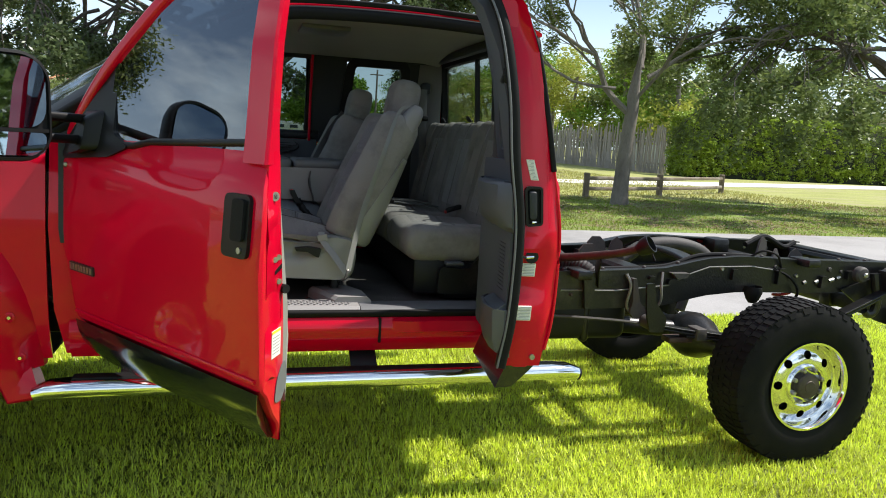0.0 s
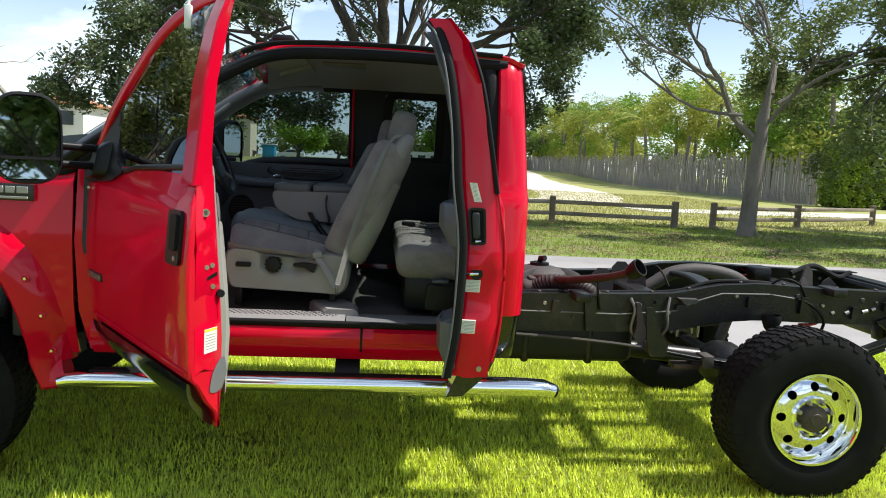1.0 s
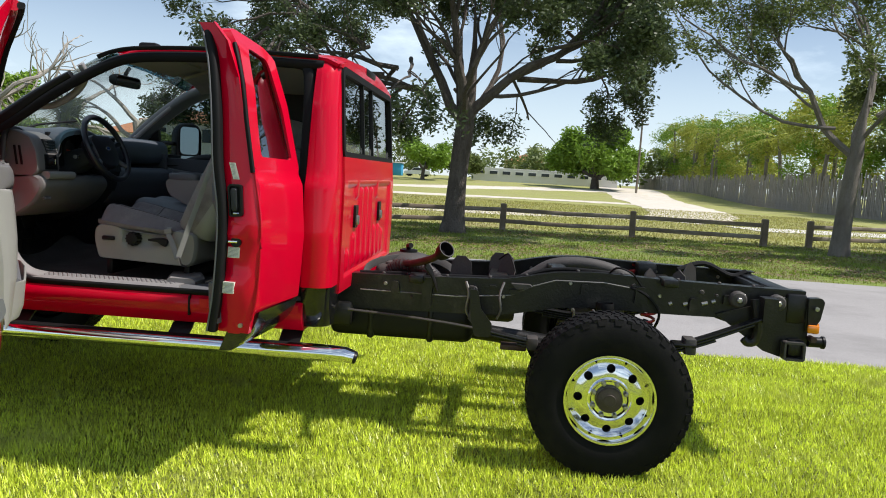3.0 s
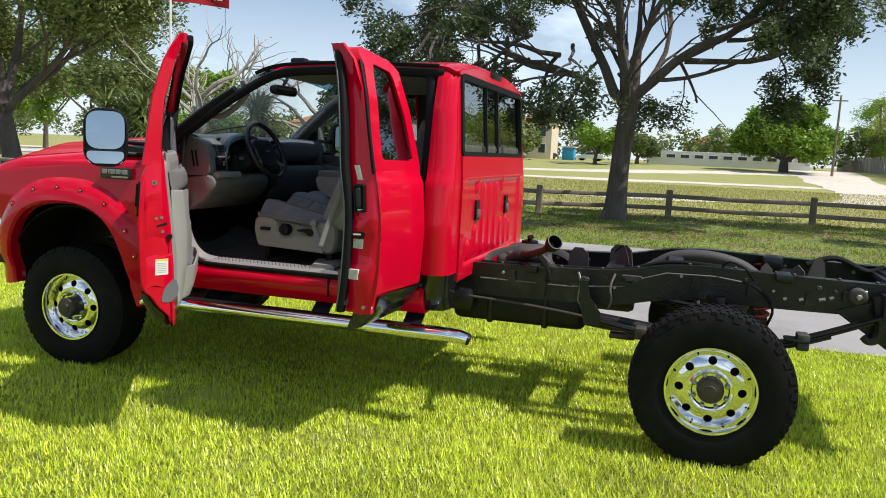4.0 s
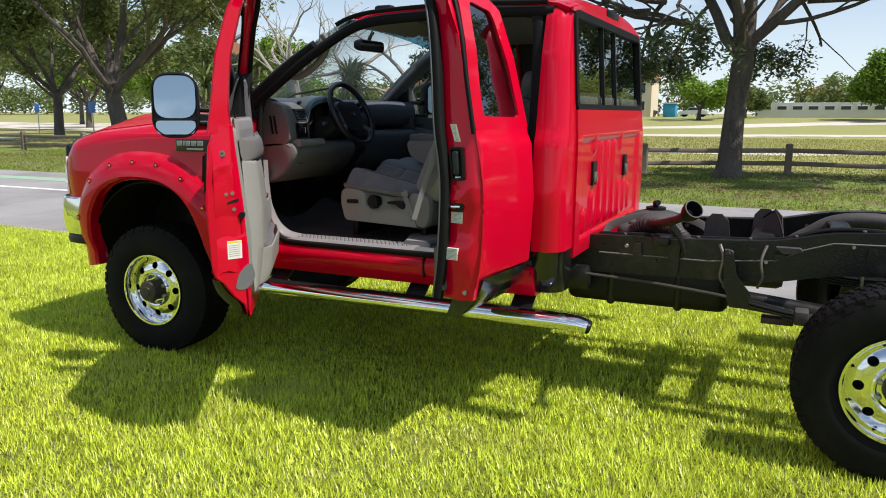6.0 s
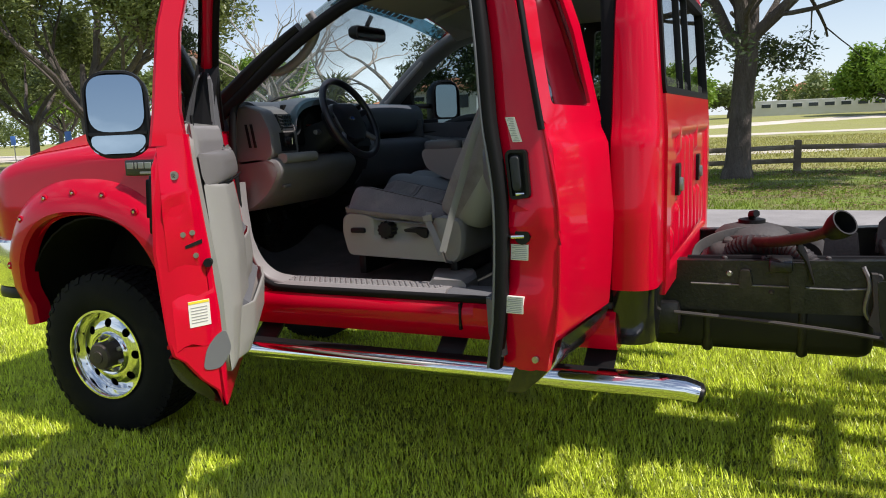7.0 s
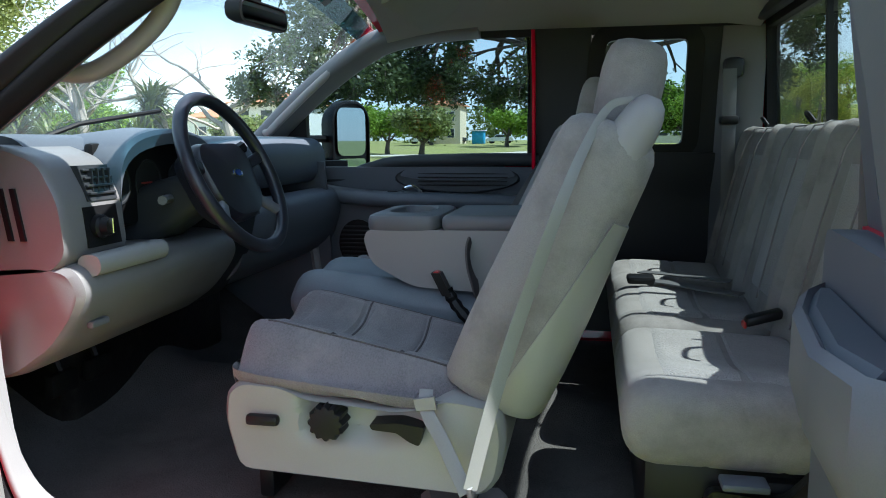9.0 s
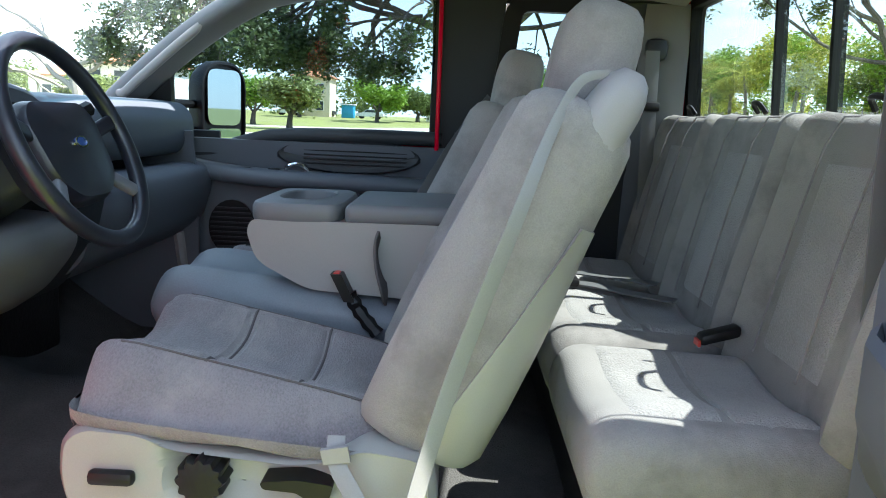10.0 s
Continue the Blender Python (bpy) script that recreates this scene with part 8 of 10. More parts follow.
# tail fittings: pivots, tow hook, lamp bracket and open receiver
for x, z in ((4.70, 0.87), (4.90, 0.865)):
    eye = obj("shackle_pivot", lathe([(0.045, 0.0), (0.045, -0.03), (0.036, -0.042), (0.018, -0.046), (0.0005, -0.046)], 18, "y", (x, 0.505, z)), FRAME_DUSTY, chassis)
    obj("pivot_bolt", lathe([(0.016, -0.04), (0.016, -0.056), (0.011, -0.06), (0.0005, -0.06)], 6, "y", (x, 0.505, z)), DULL_METAL, eye)
hook = smooth_line([(4.79, 0.475, 0.88), (4.80, 0.465, 0.80), (4.81, 0.462, 0.72), (4.80, 0.465, 0.66), (4.765, 0.468, 0.645), (4.74, 0.47, 0.665)], 5)
obj("tow_hook", tube(hook, [0.030 - 0.0004 * i for i in range(len(hook))], 10), FRAME, chassis, "curved black tow hook")
for x, z, w in ((4.44, 0.815, 0.022), (4.54, 0.825, 0.03), (4.585, 0.838, 0.02), (4.97, 0.80, 0.018), (4.36, 0.812, 0.016)):
    obj("rail_slot", sweep([(x - w / 2, 0.5285, z), (x + w / 2, 0.5285, z + 0.008)], circle(0.011, 10)), DULL_METAL, chassis)
end = obj("frame_horn", loft([[(x, y, z) for x, z in rounded([(5.06, 0.90), (5.13, 0.905), (5.145, 0.885), (5.13, 0.79), (5.10, 0.74), (5.07, 0.75)], 0.012, 3)] for y in (0.485, 0.495, 0.53, 0.54)]), FRAME, truck, "black bumper horn at the frame's tail")
obj("horn_bolt", lathe([(0.012, 0.0), (0.012, -0.010), (0.0005, -0.012)], 8, "y", (5.10, 0.47, 0.85)), DULL_METAL, end)
obj("side_lamp", rbox((5.06, 0.455, 0.72), (5.12, 0.475, 0.765), 0.008), LAMP_AMBER, end)
for yy in (0.44, 1.46):
    tube_end = [(5.00 + a, 0.62 + b) for a, b in rrect(0.11, 0.10, 0.014)]
    obj("hitch_end", ring_frame(tube_end, shrink(tube_end, 0.012), lambda u, v, d: (u, yy + d, v), 0.0, 0.06), FRAME_DUSTY, hitch)
obj("plug_socket", lathe([(0.028, 0.0), (0.028, 0.07), (0.034, 0.072), (0.034, 0.085), (0.02, 0.085)], 14, "x", (5.10, 0.55, 0.66)), BLACK_PLASTIC, hitch)

# ---- window flag clipped to the top of the front door ----
flag = thing("window_flag", "small red car-window flag on a white plastic pole", "flag")
f0 = frame_at(0.80, 1.96, -0.02)
f1 = f0 + Vector((0.0, 0.0, 0.52))
obj("pole", tube([f0 - Vector((0, 0, 0.02)), f0.lerp(f1, 0.5), f1], 0.006, 8), POLE_WHITE, flag)
obj("clip", rbox(tuple(f0 - Vector((0.012, 0.012, 0.05))), tuple(f0 + Vector((0.012, 0.012, 0.03))), 0.004), POLE_WHITE, flag)
obj("clip_arm", tube([f0 - Vector((0, 0, 0.04)), frame_at(0.80, 1.93, 0.0), frame_at(0.80, 1.96, 0.02)], 0.007, 6), POLE_WHITE, flag)
f_dir = Vector((0.83, 0.54, 0.02)).normalized()
f_nrm = Vector((0.54, -0.83, 0))


def cloth_at(u, v, lift=0.0):
    """u along the flag, v up it, both 0 to 1."""
    p = f1 + f_dir * (0.285 * u) + Vector((0, 0, -0.255 * (1 - v) - 0.012 + 0.035 * u * (0.3 - v) - 0.03 * u * u))
    return p + f_nrm * (0.018 * math.sin(u * 7.5 + v) * u + lift)


corner_pull = lambda u, v: cloth_at(u + (0.10 * max(0, v - 0.86) / 0.14 * max(0, u - 0.8) / 0.2), v)
obj("cloth", shell(grid(24, 18, corner_pull), 0.0015), FLAG_RED, flag, "red printed flag cloth")


def patch(u0, u1, v0, v1, n=4, skew=0.0):
    return shell(grid(n, n, lambda a, b: cloth_at(u0 + (u1 - u0) * a, v0 + (v1 - v0) * b + skew * a, 0.0035)), 0.0008)


obj("letter_l", join(patch(0.05, 0.10, 0.40, 0.66), patch(0.05, 0.22, 0.40, 0.47)), YELLOW, flag, "yellow letter L")
for c in (0.37, 0.62):
    ring = lambda r, l, cc=c: [cloth_at(cc + 0.105 * r * math.cos(a), 0.555 + 0.135 * r * math.sin(a), l) for a in [2 * math.pi * i / 24 for i in range(24)]]
    obj("letter_o", loft([ring(1.0, 0.002), ring(1.0, 0.0042)]), WHITE_PRINT, flag, "white letter O drawn as a ring")
    obj("letter_o_dot", loft([[cloth_at(c + 0.02 + 0.045 * math.cos(a), 0.475 + 0.05 * math.sin(a), l) for a in [2 * math.pi * i / 16 for i in range(16)]] for l in (0.004, 0.0056)]), FLAG_RED, flag)
obj("letter_k", join(patch(0.77, 0.82, 0.42, 0.66), patch(0.82, 0.93, 0.50, 0.57, skew=0.09), patch(0.82, 0.93, 0.49, 0.55, skew=-0.07)), YELLOW, flag, "yellow letter K")
for i in range(8):
    obj("print_bar", patch(0.06 + i * 0.105, 0.06 + i * 0.105 + 0.085, 0.14, 0.19), WHITE_PRINT, flag)
for i in range(5):
    obj("print_bar", patch(0.06 + i * 0.13, 0.06 + i * 0.13 + 0.10, 0.86, 0.90), WHITE_PRINT, flag)

# ---- ground: one sheet to the horizon, with road, paths and strips on it ----
def ground_z(x, y):
    """Flat, with a gentle rise beyond the far side of the field."""
    k = min(1.0, max(0.0, (y - 75.0) / 40.0))
    return 1.0 * k * k * (3 - 2 * k)


def ground_grid():
    xs = [-2500, -900, -300, -140, -100, -80] + [-62 + 4 * i for i in range(32)] + [80, 120, 300, 900, 2500]
    ys = [-2500, -600, -100, -30, -12, -6, -3, 0, 2.9, 3.6, 5, 7, 8.5, 9.7, 11, 12, 13.2, 15, 18.4, 22, 28, 36, 46, 60, 75, 80, 86, 92, 98, 104, 110, 115, 150, 220, 400, 900, 2500]
    vs = [(x, y, ground_z(x, y)) for y in ys for x in xs]
    n = len(xs)
    fs = [(j * n + i, j * n + i + 1, (j + 1) * n + i + 1, (j + 1) * n + i) for j in range(len(ys) - 1) for i in range(n - 1)]
    return vs, fs, ys


gv, gf, gys = ground_grid()
ground = obj("ground", (gv, gf), SOIL_GRASS)
tagged(ground, "flat grassy ground: green lawn, littered verge and a dry field", "ground", kind="structure")
ground.data.materials.append(VERGE)
ground.data.materials.append(FIELD)
for p in ground.data.polygons:
    cy = p.center.y
    p.material_index = 0 if cy < 9 else 1 if cy < 18.0 else 2


def band(x0, x1, y0, y1, lift, n=60, rough=0.0, seed=0, thick=0.02):
    """A strip laid on the ground, with uneven edges where rough."""
    rnd = random.Random(seed)
    vs, fs = [], []
    for i in range(n + 1):
        x = x0 + (x1 - x0) * i / n
        a, b = y0 + rnd.uniform(-rough, rough), y1 + rnd.uniform(-rough, rough)
        for y, z in ((a, -thick), (a, 0), (b, 0), (b, -thick)):
            vs.append((x, y, ground_z(x, y) + lift + z))
    for i in range(n):
        for j in range(3):
            fs.append((i * 4 + j, i * 4 + j + 1, (i + 1) * 4 + j + 1, (i + 1) * 4 + j))
    return vs, [tuple(reversed(f)) for f in fs]


tagged(obj("road", band(-140, 140, 3.0, 9.5, 0.012, 140, 0.03, 3), ASPHALT), "sun-bleached grey asphalt road beside the lawn", "road", kind="structure")
tagged(obj("road_line", band(-90, -4.0, 6.53, 6.67, 0.017, 60, 0.005, 4), ROAD_PAINT), "faded white line on the asphalt", "road marking", kind="structure")
tagged(obj("road_patch", band(-30, -7.0, 7.9, 8.4, 0.017, 30, 0.06, 5), GREEN_PAINT), "faded green lane paint on the asphalt", "road marking", kind="structure")

def ribbon(pts, widths, lift, seed=1, rough=0.3, n=8):
    rnd = random.Random(seed)
    line = smooth_line(pts, n)
    vs, fs = [], []
    for i, p in enumerate(line):
        q, r = line[max(0, i - 1)], line[min(len(line) - 1, i + 1)]
        d = (r - q).normalized()
        s = Vector((d.y, -d.x, 0))
        t = i / n
        w = lerp(list(enumerate(widths)), t)
        for a, z in ((-w / 2 - rnd.uniform(0, rough), -0.02), (-w / 2 - rnd.uniform(0, rough), 0), (w / 2 + rnd.uniform(0, rough), 0), (w / 2 + rnd.uniform(0, rough), -0.02)):
            c = p + s * a
            vs.append((c.x, c.y, ground_z(c.x, c.y) + lift + z))
    for i in range(len(line) - 1):
        for j in range(3):
            fs.append((i * 4 + j, i * 4 + j + 1, (i + 1) * 4 + j + 1, (i + 1) * 4 + j))
    return vs, [tuple(reversed(f)) for f in fs]


for k, (pts, width) in enumerate((([(-70, 22, 0), (-30, 25, 0), (0, 27.6, 0), (5, 29.6, 0), (10.5, 31.5, 0)], 2.3), ([(-80, 44, 0), (-30, 48, 0), (-8, 50.6, 0), (5, 55.5, 0), (13, 58, 0)], 4.0), ([(-90, 66, 0), (-40, 71, 0), (-14, 77, 0), (5.5, 92, 0), (16, 97, 0)], 5.0))):
    tagged(obj("sand_strip", ribbon(pts, [width] * 5, 0.015, 10 + k, 0.4 + 0.4 * k), SAND), "pale sandy strip worn into the dry field", "path", kind="structure")
tagged(obj("sand_path", ribbon([(9.5, 29.5, 0), (12.6, 36, 0), (15.2, 50, 0), (18, 80, 0), (21, 122, 0)], [3.6, 3.8, 4.8, 6.5, 8], 0.019, 7, 0.5), SAND), "pale sandy track along the picket fence", "path", kind="structure")
tagged(obj("pavement", ribbon([(12.5, 27.0, 0), (19, 28.6, 0), (26.5, 31.2, 0), (41, 36, 0), (70, 45, 0)], [2.6, 2.8, 3.2, 3.4, 3.4], 0.024, 8, 0.02), CONCRETE), "pale concrete footpath by the hedge", "footpath", kind="structure")
tagged(obj("sand_strip", ribbon([(-16, 49, 0), (-40, 47, 0), (-66, 52, 0), (-120, 66, 0)], [12, 13, 16, 18], 0.02, 9), SAND), "pale sandy park path", "path", kind="structure")

# ---- lawn blades round the truck ----
def blades(name, count, region, height, width, seed, material, label, follow=False, patchy=0.0):
    rng = np.random.default_rng(seed)
    x0, x1, y0, y1 = region
    px, py = rng.uniform(x0, x1, count), rng.uniform(y0, y1, count)
    tuft = 0.75 + 0.5 * (np.sin(px * 3.1 + 1.3) * np.sin(py * 2.7) * 0.5 + 0.5) * rng.uniform(0.6, 1.2, count)
    h = height * tuft * rng.uniform(0.6, 1.25, count)
    a = rng.uniform(0, 2 * math.pi, count)
    lean = rng.uniform(0.15, 0.95, count)
    w = width * rng.uniform(0.7, 1.3, count)
    dx, dy = np.cos(a), np.sin(a)
    sx, sy = -dy * w / 2, dx * w / 2
    v = np.zeros((count, 3, 3), np.float32)
    v[:, 0] = np.stack([px - sx, py - sy, np.full(count, -0.004)], 1)
    v[:, 1] = np.stack([px + sx, py + sy, np.full(count, -0.004)], 1)
    v[:, 2] = np.stack([px + dx * h * lean, py + dy * h * lean, h * (1.08 - 0.35 * lean)], 1)
    if follow:
        rise = np.clip((py - 75.0) / 40.0, 0, 1)
        v[:, :, 2] += (rise * rise * (3 - 2 * rise))[:, None]
    if patchy:
        keep = (np.sin(px * 0.9 + 2 * np.sin(py * 0.6)) * np.sin(py * 1.3 + np.sin(px * 0.5)) + rng.uniform(-1, 1, count)) > patchy
        keep &= np.abs(py - np.where(px < 0, 27.6 + 0.09 * px, 27.6 + 0.38 * px)) > 2.3
        v = v[keep]
        count = len(v)
    me = bpy.data.meshes.new(name)
    me.vertices.add(count * 3)
    me.vertices.foreach_set("co", v.reshape(-1))
    me.loops.add(count * 3)
    me.loops.foreach_set("vertex_index", np.arange(count * 3, dtype=np.int32))
    me.polygons.add(count)
    me.polygons.foreach_set("loop_start", np.arange(0, count * 3, 3, dtype=np.int32))
    me.polygons.foreach_set("loop_total", np.full(count, 3, np.int32))
    me.update(calc_edges=True)
    me.validate()
    me.materials.append(material)
    ob = new(name, me)
    tagged(ob, label, "grass", kind="stuff")
    return ob


blades("lawn_grass", 540000, (-5.5, 6.8, -2.0, 3.05), 0.044, 0.0086, 11, GRASS, "dense bright green lawn grass")
blades("lawn_grass", 90000, (-12, -5.5, -1.0, 3.05), 0.05, 0.011, 12, GRASS, "dense bright green lawn grass")
blades("lawn_grass", 40000, (6.8, 12, -1.0, 3.05), 0.05, 0.011, 13, GRASS, "dense bright green lawn grass")
blades("lawn_grass", 80000, (-12, 12, -9.0, -2.0), 0.05, 0.020, 16, GRASS, "dense bright green lawn grass")
blades("lawn_grass", 20000, (6.8, 12, -2.0, 3.05), 0.05, 0.016, 17, GRASS, "dense bright green lawn grass")
blades("verge_grass", 190000, (-24, 27, 9.55, 18.4), 0.055, 0.022, 14, GRASS_VERGE, "thin green grass on the verge", True, -0.2)
blades("field_grass", 110000, (-36, 22, 18.4, 47), 0.08, 0.045, 15, GRASS_DRY, "patchy dry grass across the field", True, 0.0)


def litter(name, count, region, size, seed, material, label):
    """Dead leaves lying flat on the ground."""
    rng = np.random.default_rng(seed)
    x0, x1, y0, y1 = region
    vs, fs = [], []
    for i in range(count):
        x, y = rng.uniform(x0, x1), y0 + (y1 - y0) * rng.uniform()
        if math.sin(x * 0.8 + y) + math.sin(y * 1.7 - x * 0.4) + rng.uniform(-1.2, 1.2) < 0.1:
            continue
        a, l = rng.uniform(0, 6.28), size * rng.uniform(0.6, 1.4)
        c, s, z = math.cos(a) * l, math.sin(a) * l, ground_z(x, y) + 0.02 + rng.uniform(0, 0.02)
        k = len(vs)
        vs.extend([(x - c, y - s, z), (x + s * 0.45, y - c * 0.45, z + 0.012), (x + c, y + s, z + rng.uniform(0, 0.02)), (x - s * 0.45, y + c * 0.45, z + 0.012)])
        fs.append((k, k + 1, k + 2, k + 3))
    tagged(obj(name, (vs, fs), material, smooth=0), label, "leaf litter", kind="stuff")


litter("leaf_litter", 34000, (-22, 24, 9.9, 18.2), 0.045, 21, LITTER, "brown fallen leaves scattered on the verge")

# ---- trees and plants ----
def leaf_cloud(name, centres, sizes, count, leaf, seed, material, parent, squash=0.8, droop=0.0):
    """Many small folded leaves scattered through clumps, as one mesh."""
    rng = np.random.default_rng(seed)
    c = np.array([tuple(p) for p in centres])
    s = np.array(sizes)
    pick = rng.integers(0, len(c), count)
    d = rng.normal(size=(count, 3))
    d /= np.linalg.norm(d, axis=1)[:, None] + 1e-9
    r = rng.uniform(0.15, 1.0, count) ** 0.6
    pos = c[pick] + d * (s[pick] * r)[:, None] * np.array([1, 1, squash])
    pos[:, 2] -= droop * rng.uniform(0, 1, count) ** 2
    a = rng.normal(size=(count, 3))
    a[:, 2] *= 0.6
    a /= np.linalg.norm(a, axis=1)[:, None] + 1e-9
    b = np.cross(a, rng.normal(size=(count, 3)))
    b /= np.linalg.norm(b, axis=1)[:, None] + 1e-9
    ln = leaf * rng.uniform(0.6, 1.4, count)[:, None]
    v = np.zeros((count, 4, 3), np.float32)
    v[:, 0] = pos - a * ln
    v[:, 1] = pos + b * ln * 0.42
    v[:, 2] = pos + a * ln
    v[:, 3] = pos - b * ln * 0.42
    me = bpy.data.meshes.new(name)
    me.vertices.add(count * 4)
    me.vertices.foreach_set("co", v.reshape(-1))
    me.loops.add(count * 4)
    me.loops.foreach_set("vertex_index", np.arange(count * 4, dtype=np.int32))
    me.polygons.add(count)
    me.polygons.foreach_set("loop_start", np.arange(0, count * 4, 4, dtype=np.int32))
    me.polygons.foreach_set("loop_total", np.full(count, 4, np.int32))
    me.update(calc_edges=True)
    me.materials.append(material)
    ob = new(name, me)
    ob.parent = parent
    return ob


def branch(p, d, length, r, depth, rnd, tubes, tips, gravity=0.05, spread=0.7, kids=(2, 3), kink=0.18):
    """Grow one limb and its twigs."""
    pts, rs = [Vector(p)], [r]
    d = Vector(d).normalized()
    n = 5
    for i in range(n):
        d = (d + Vector((rnd.uniform(-kink, kink), rnd.uniform(-kink, kink), rnd.uniform(-kink, kink) + gravity))).normalized()
        pts.append(pts[-1] + d * length / n)
        rs.append(r * (1 - 0.45 * (i + 1) / n))
    tubes.append(tube(pts, rs, 9 if r > 0.1 else 6 if r > 0.03 else 4))
    if depth == 0:
        tips.extend([pts[-1], pts[-2], pts[-3]])
        return
    if depth == 1:
        tips.append(pts[-1])
    for k in range(rnd.randint(*kids)):
        i = rnd.randint(2, n) if k else n
        ax = Vector((rnd.uniform(-1, 1), rnd.uniform(-1, 1), rnd.uniform(-0.35, 0.8)))
        nd = (d + ax * (spread if k else spread * 0.55)).normalized()
        branch(pts[i], nd, length * rnd.uniform(0.55, 0.8), rs[i] * (0.54 if k else 0.95), depth - 1, rnd, tubes, tips, gravity, spread, kids, kink)


def tree(name, label, trunk, limbs, depth, seed, bark, leaf_mat, leaves, leaf, clump, kids=(2, 3), category="tree", droop=0.0, spread=0.7, tip_share=1.0, hanging=(), kink=0.18, min_z=0.0, max_x=1e9, limb=1.0):
    rnd = random.Random(seed)
    t = thing(name, label, category)
    tubes, tips = [], []
    pts = smooth_line([p[:3] for p in trunk], 4)
    rs = [lerp([(i * 4, p[3]) for i, p in enumerate(trunk)], i) for i in range(len(pts))]
    tubes.append(tube(pts, rs, 14))
    for start, d, length, r in limbs:
        branch(start, d, length, r * limb, depth, rnd, tubes, tips, 0.04, spread, kids, kink)
    for start, d, length, r in hanging:
        branch(start, d, length, r, 2, rnd, tubes, tips, -0.13, 0.8, (3, 4), 0.22)
    tubes = tubes[:1] + [g for g in tubes[1:] if min(v[2] for v in g[0]) > min_z - 0.2 and max(v[0] for v in g[0]) < max_x]
    obj("trunk", join(*tubes), bark, t)
    tips = [p for p in tips if rnd.random() < tip_share and p.z > min_z and p.x < max_x]
    leaf_cloud("crown", tips, [clump * rnd.uniform(0.6, 1.25) for _ in tips], leaves, leaf, seed, leaf_mat, t, 0.75, droop)
    return t


def set_back(t, k, about, to=None):
    """Enlarges a thing about a place on the ground, and moves that place."""
    a, b = Vector((about[0], about[1], 0)), Vector((to[0], to[1], 0)) if to else Vector((about[0], about[1], 0))
    t.matrix_world = Matrix.Translation(b) @ Matrix.Diagonal((k, k, k, 1)) @ Matrix.Translation(-a)
    return t


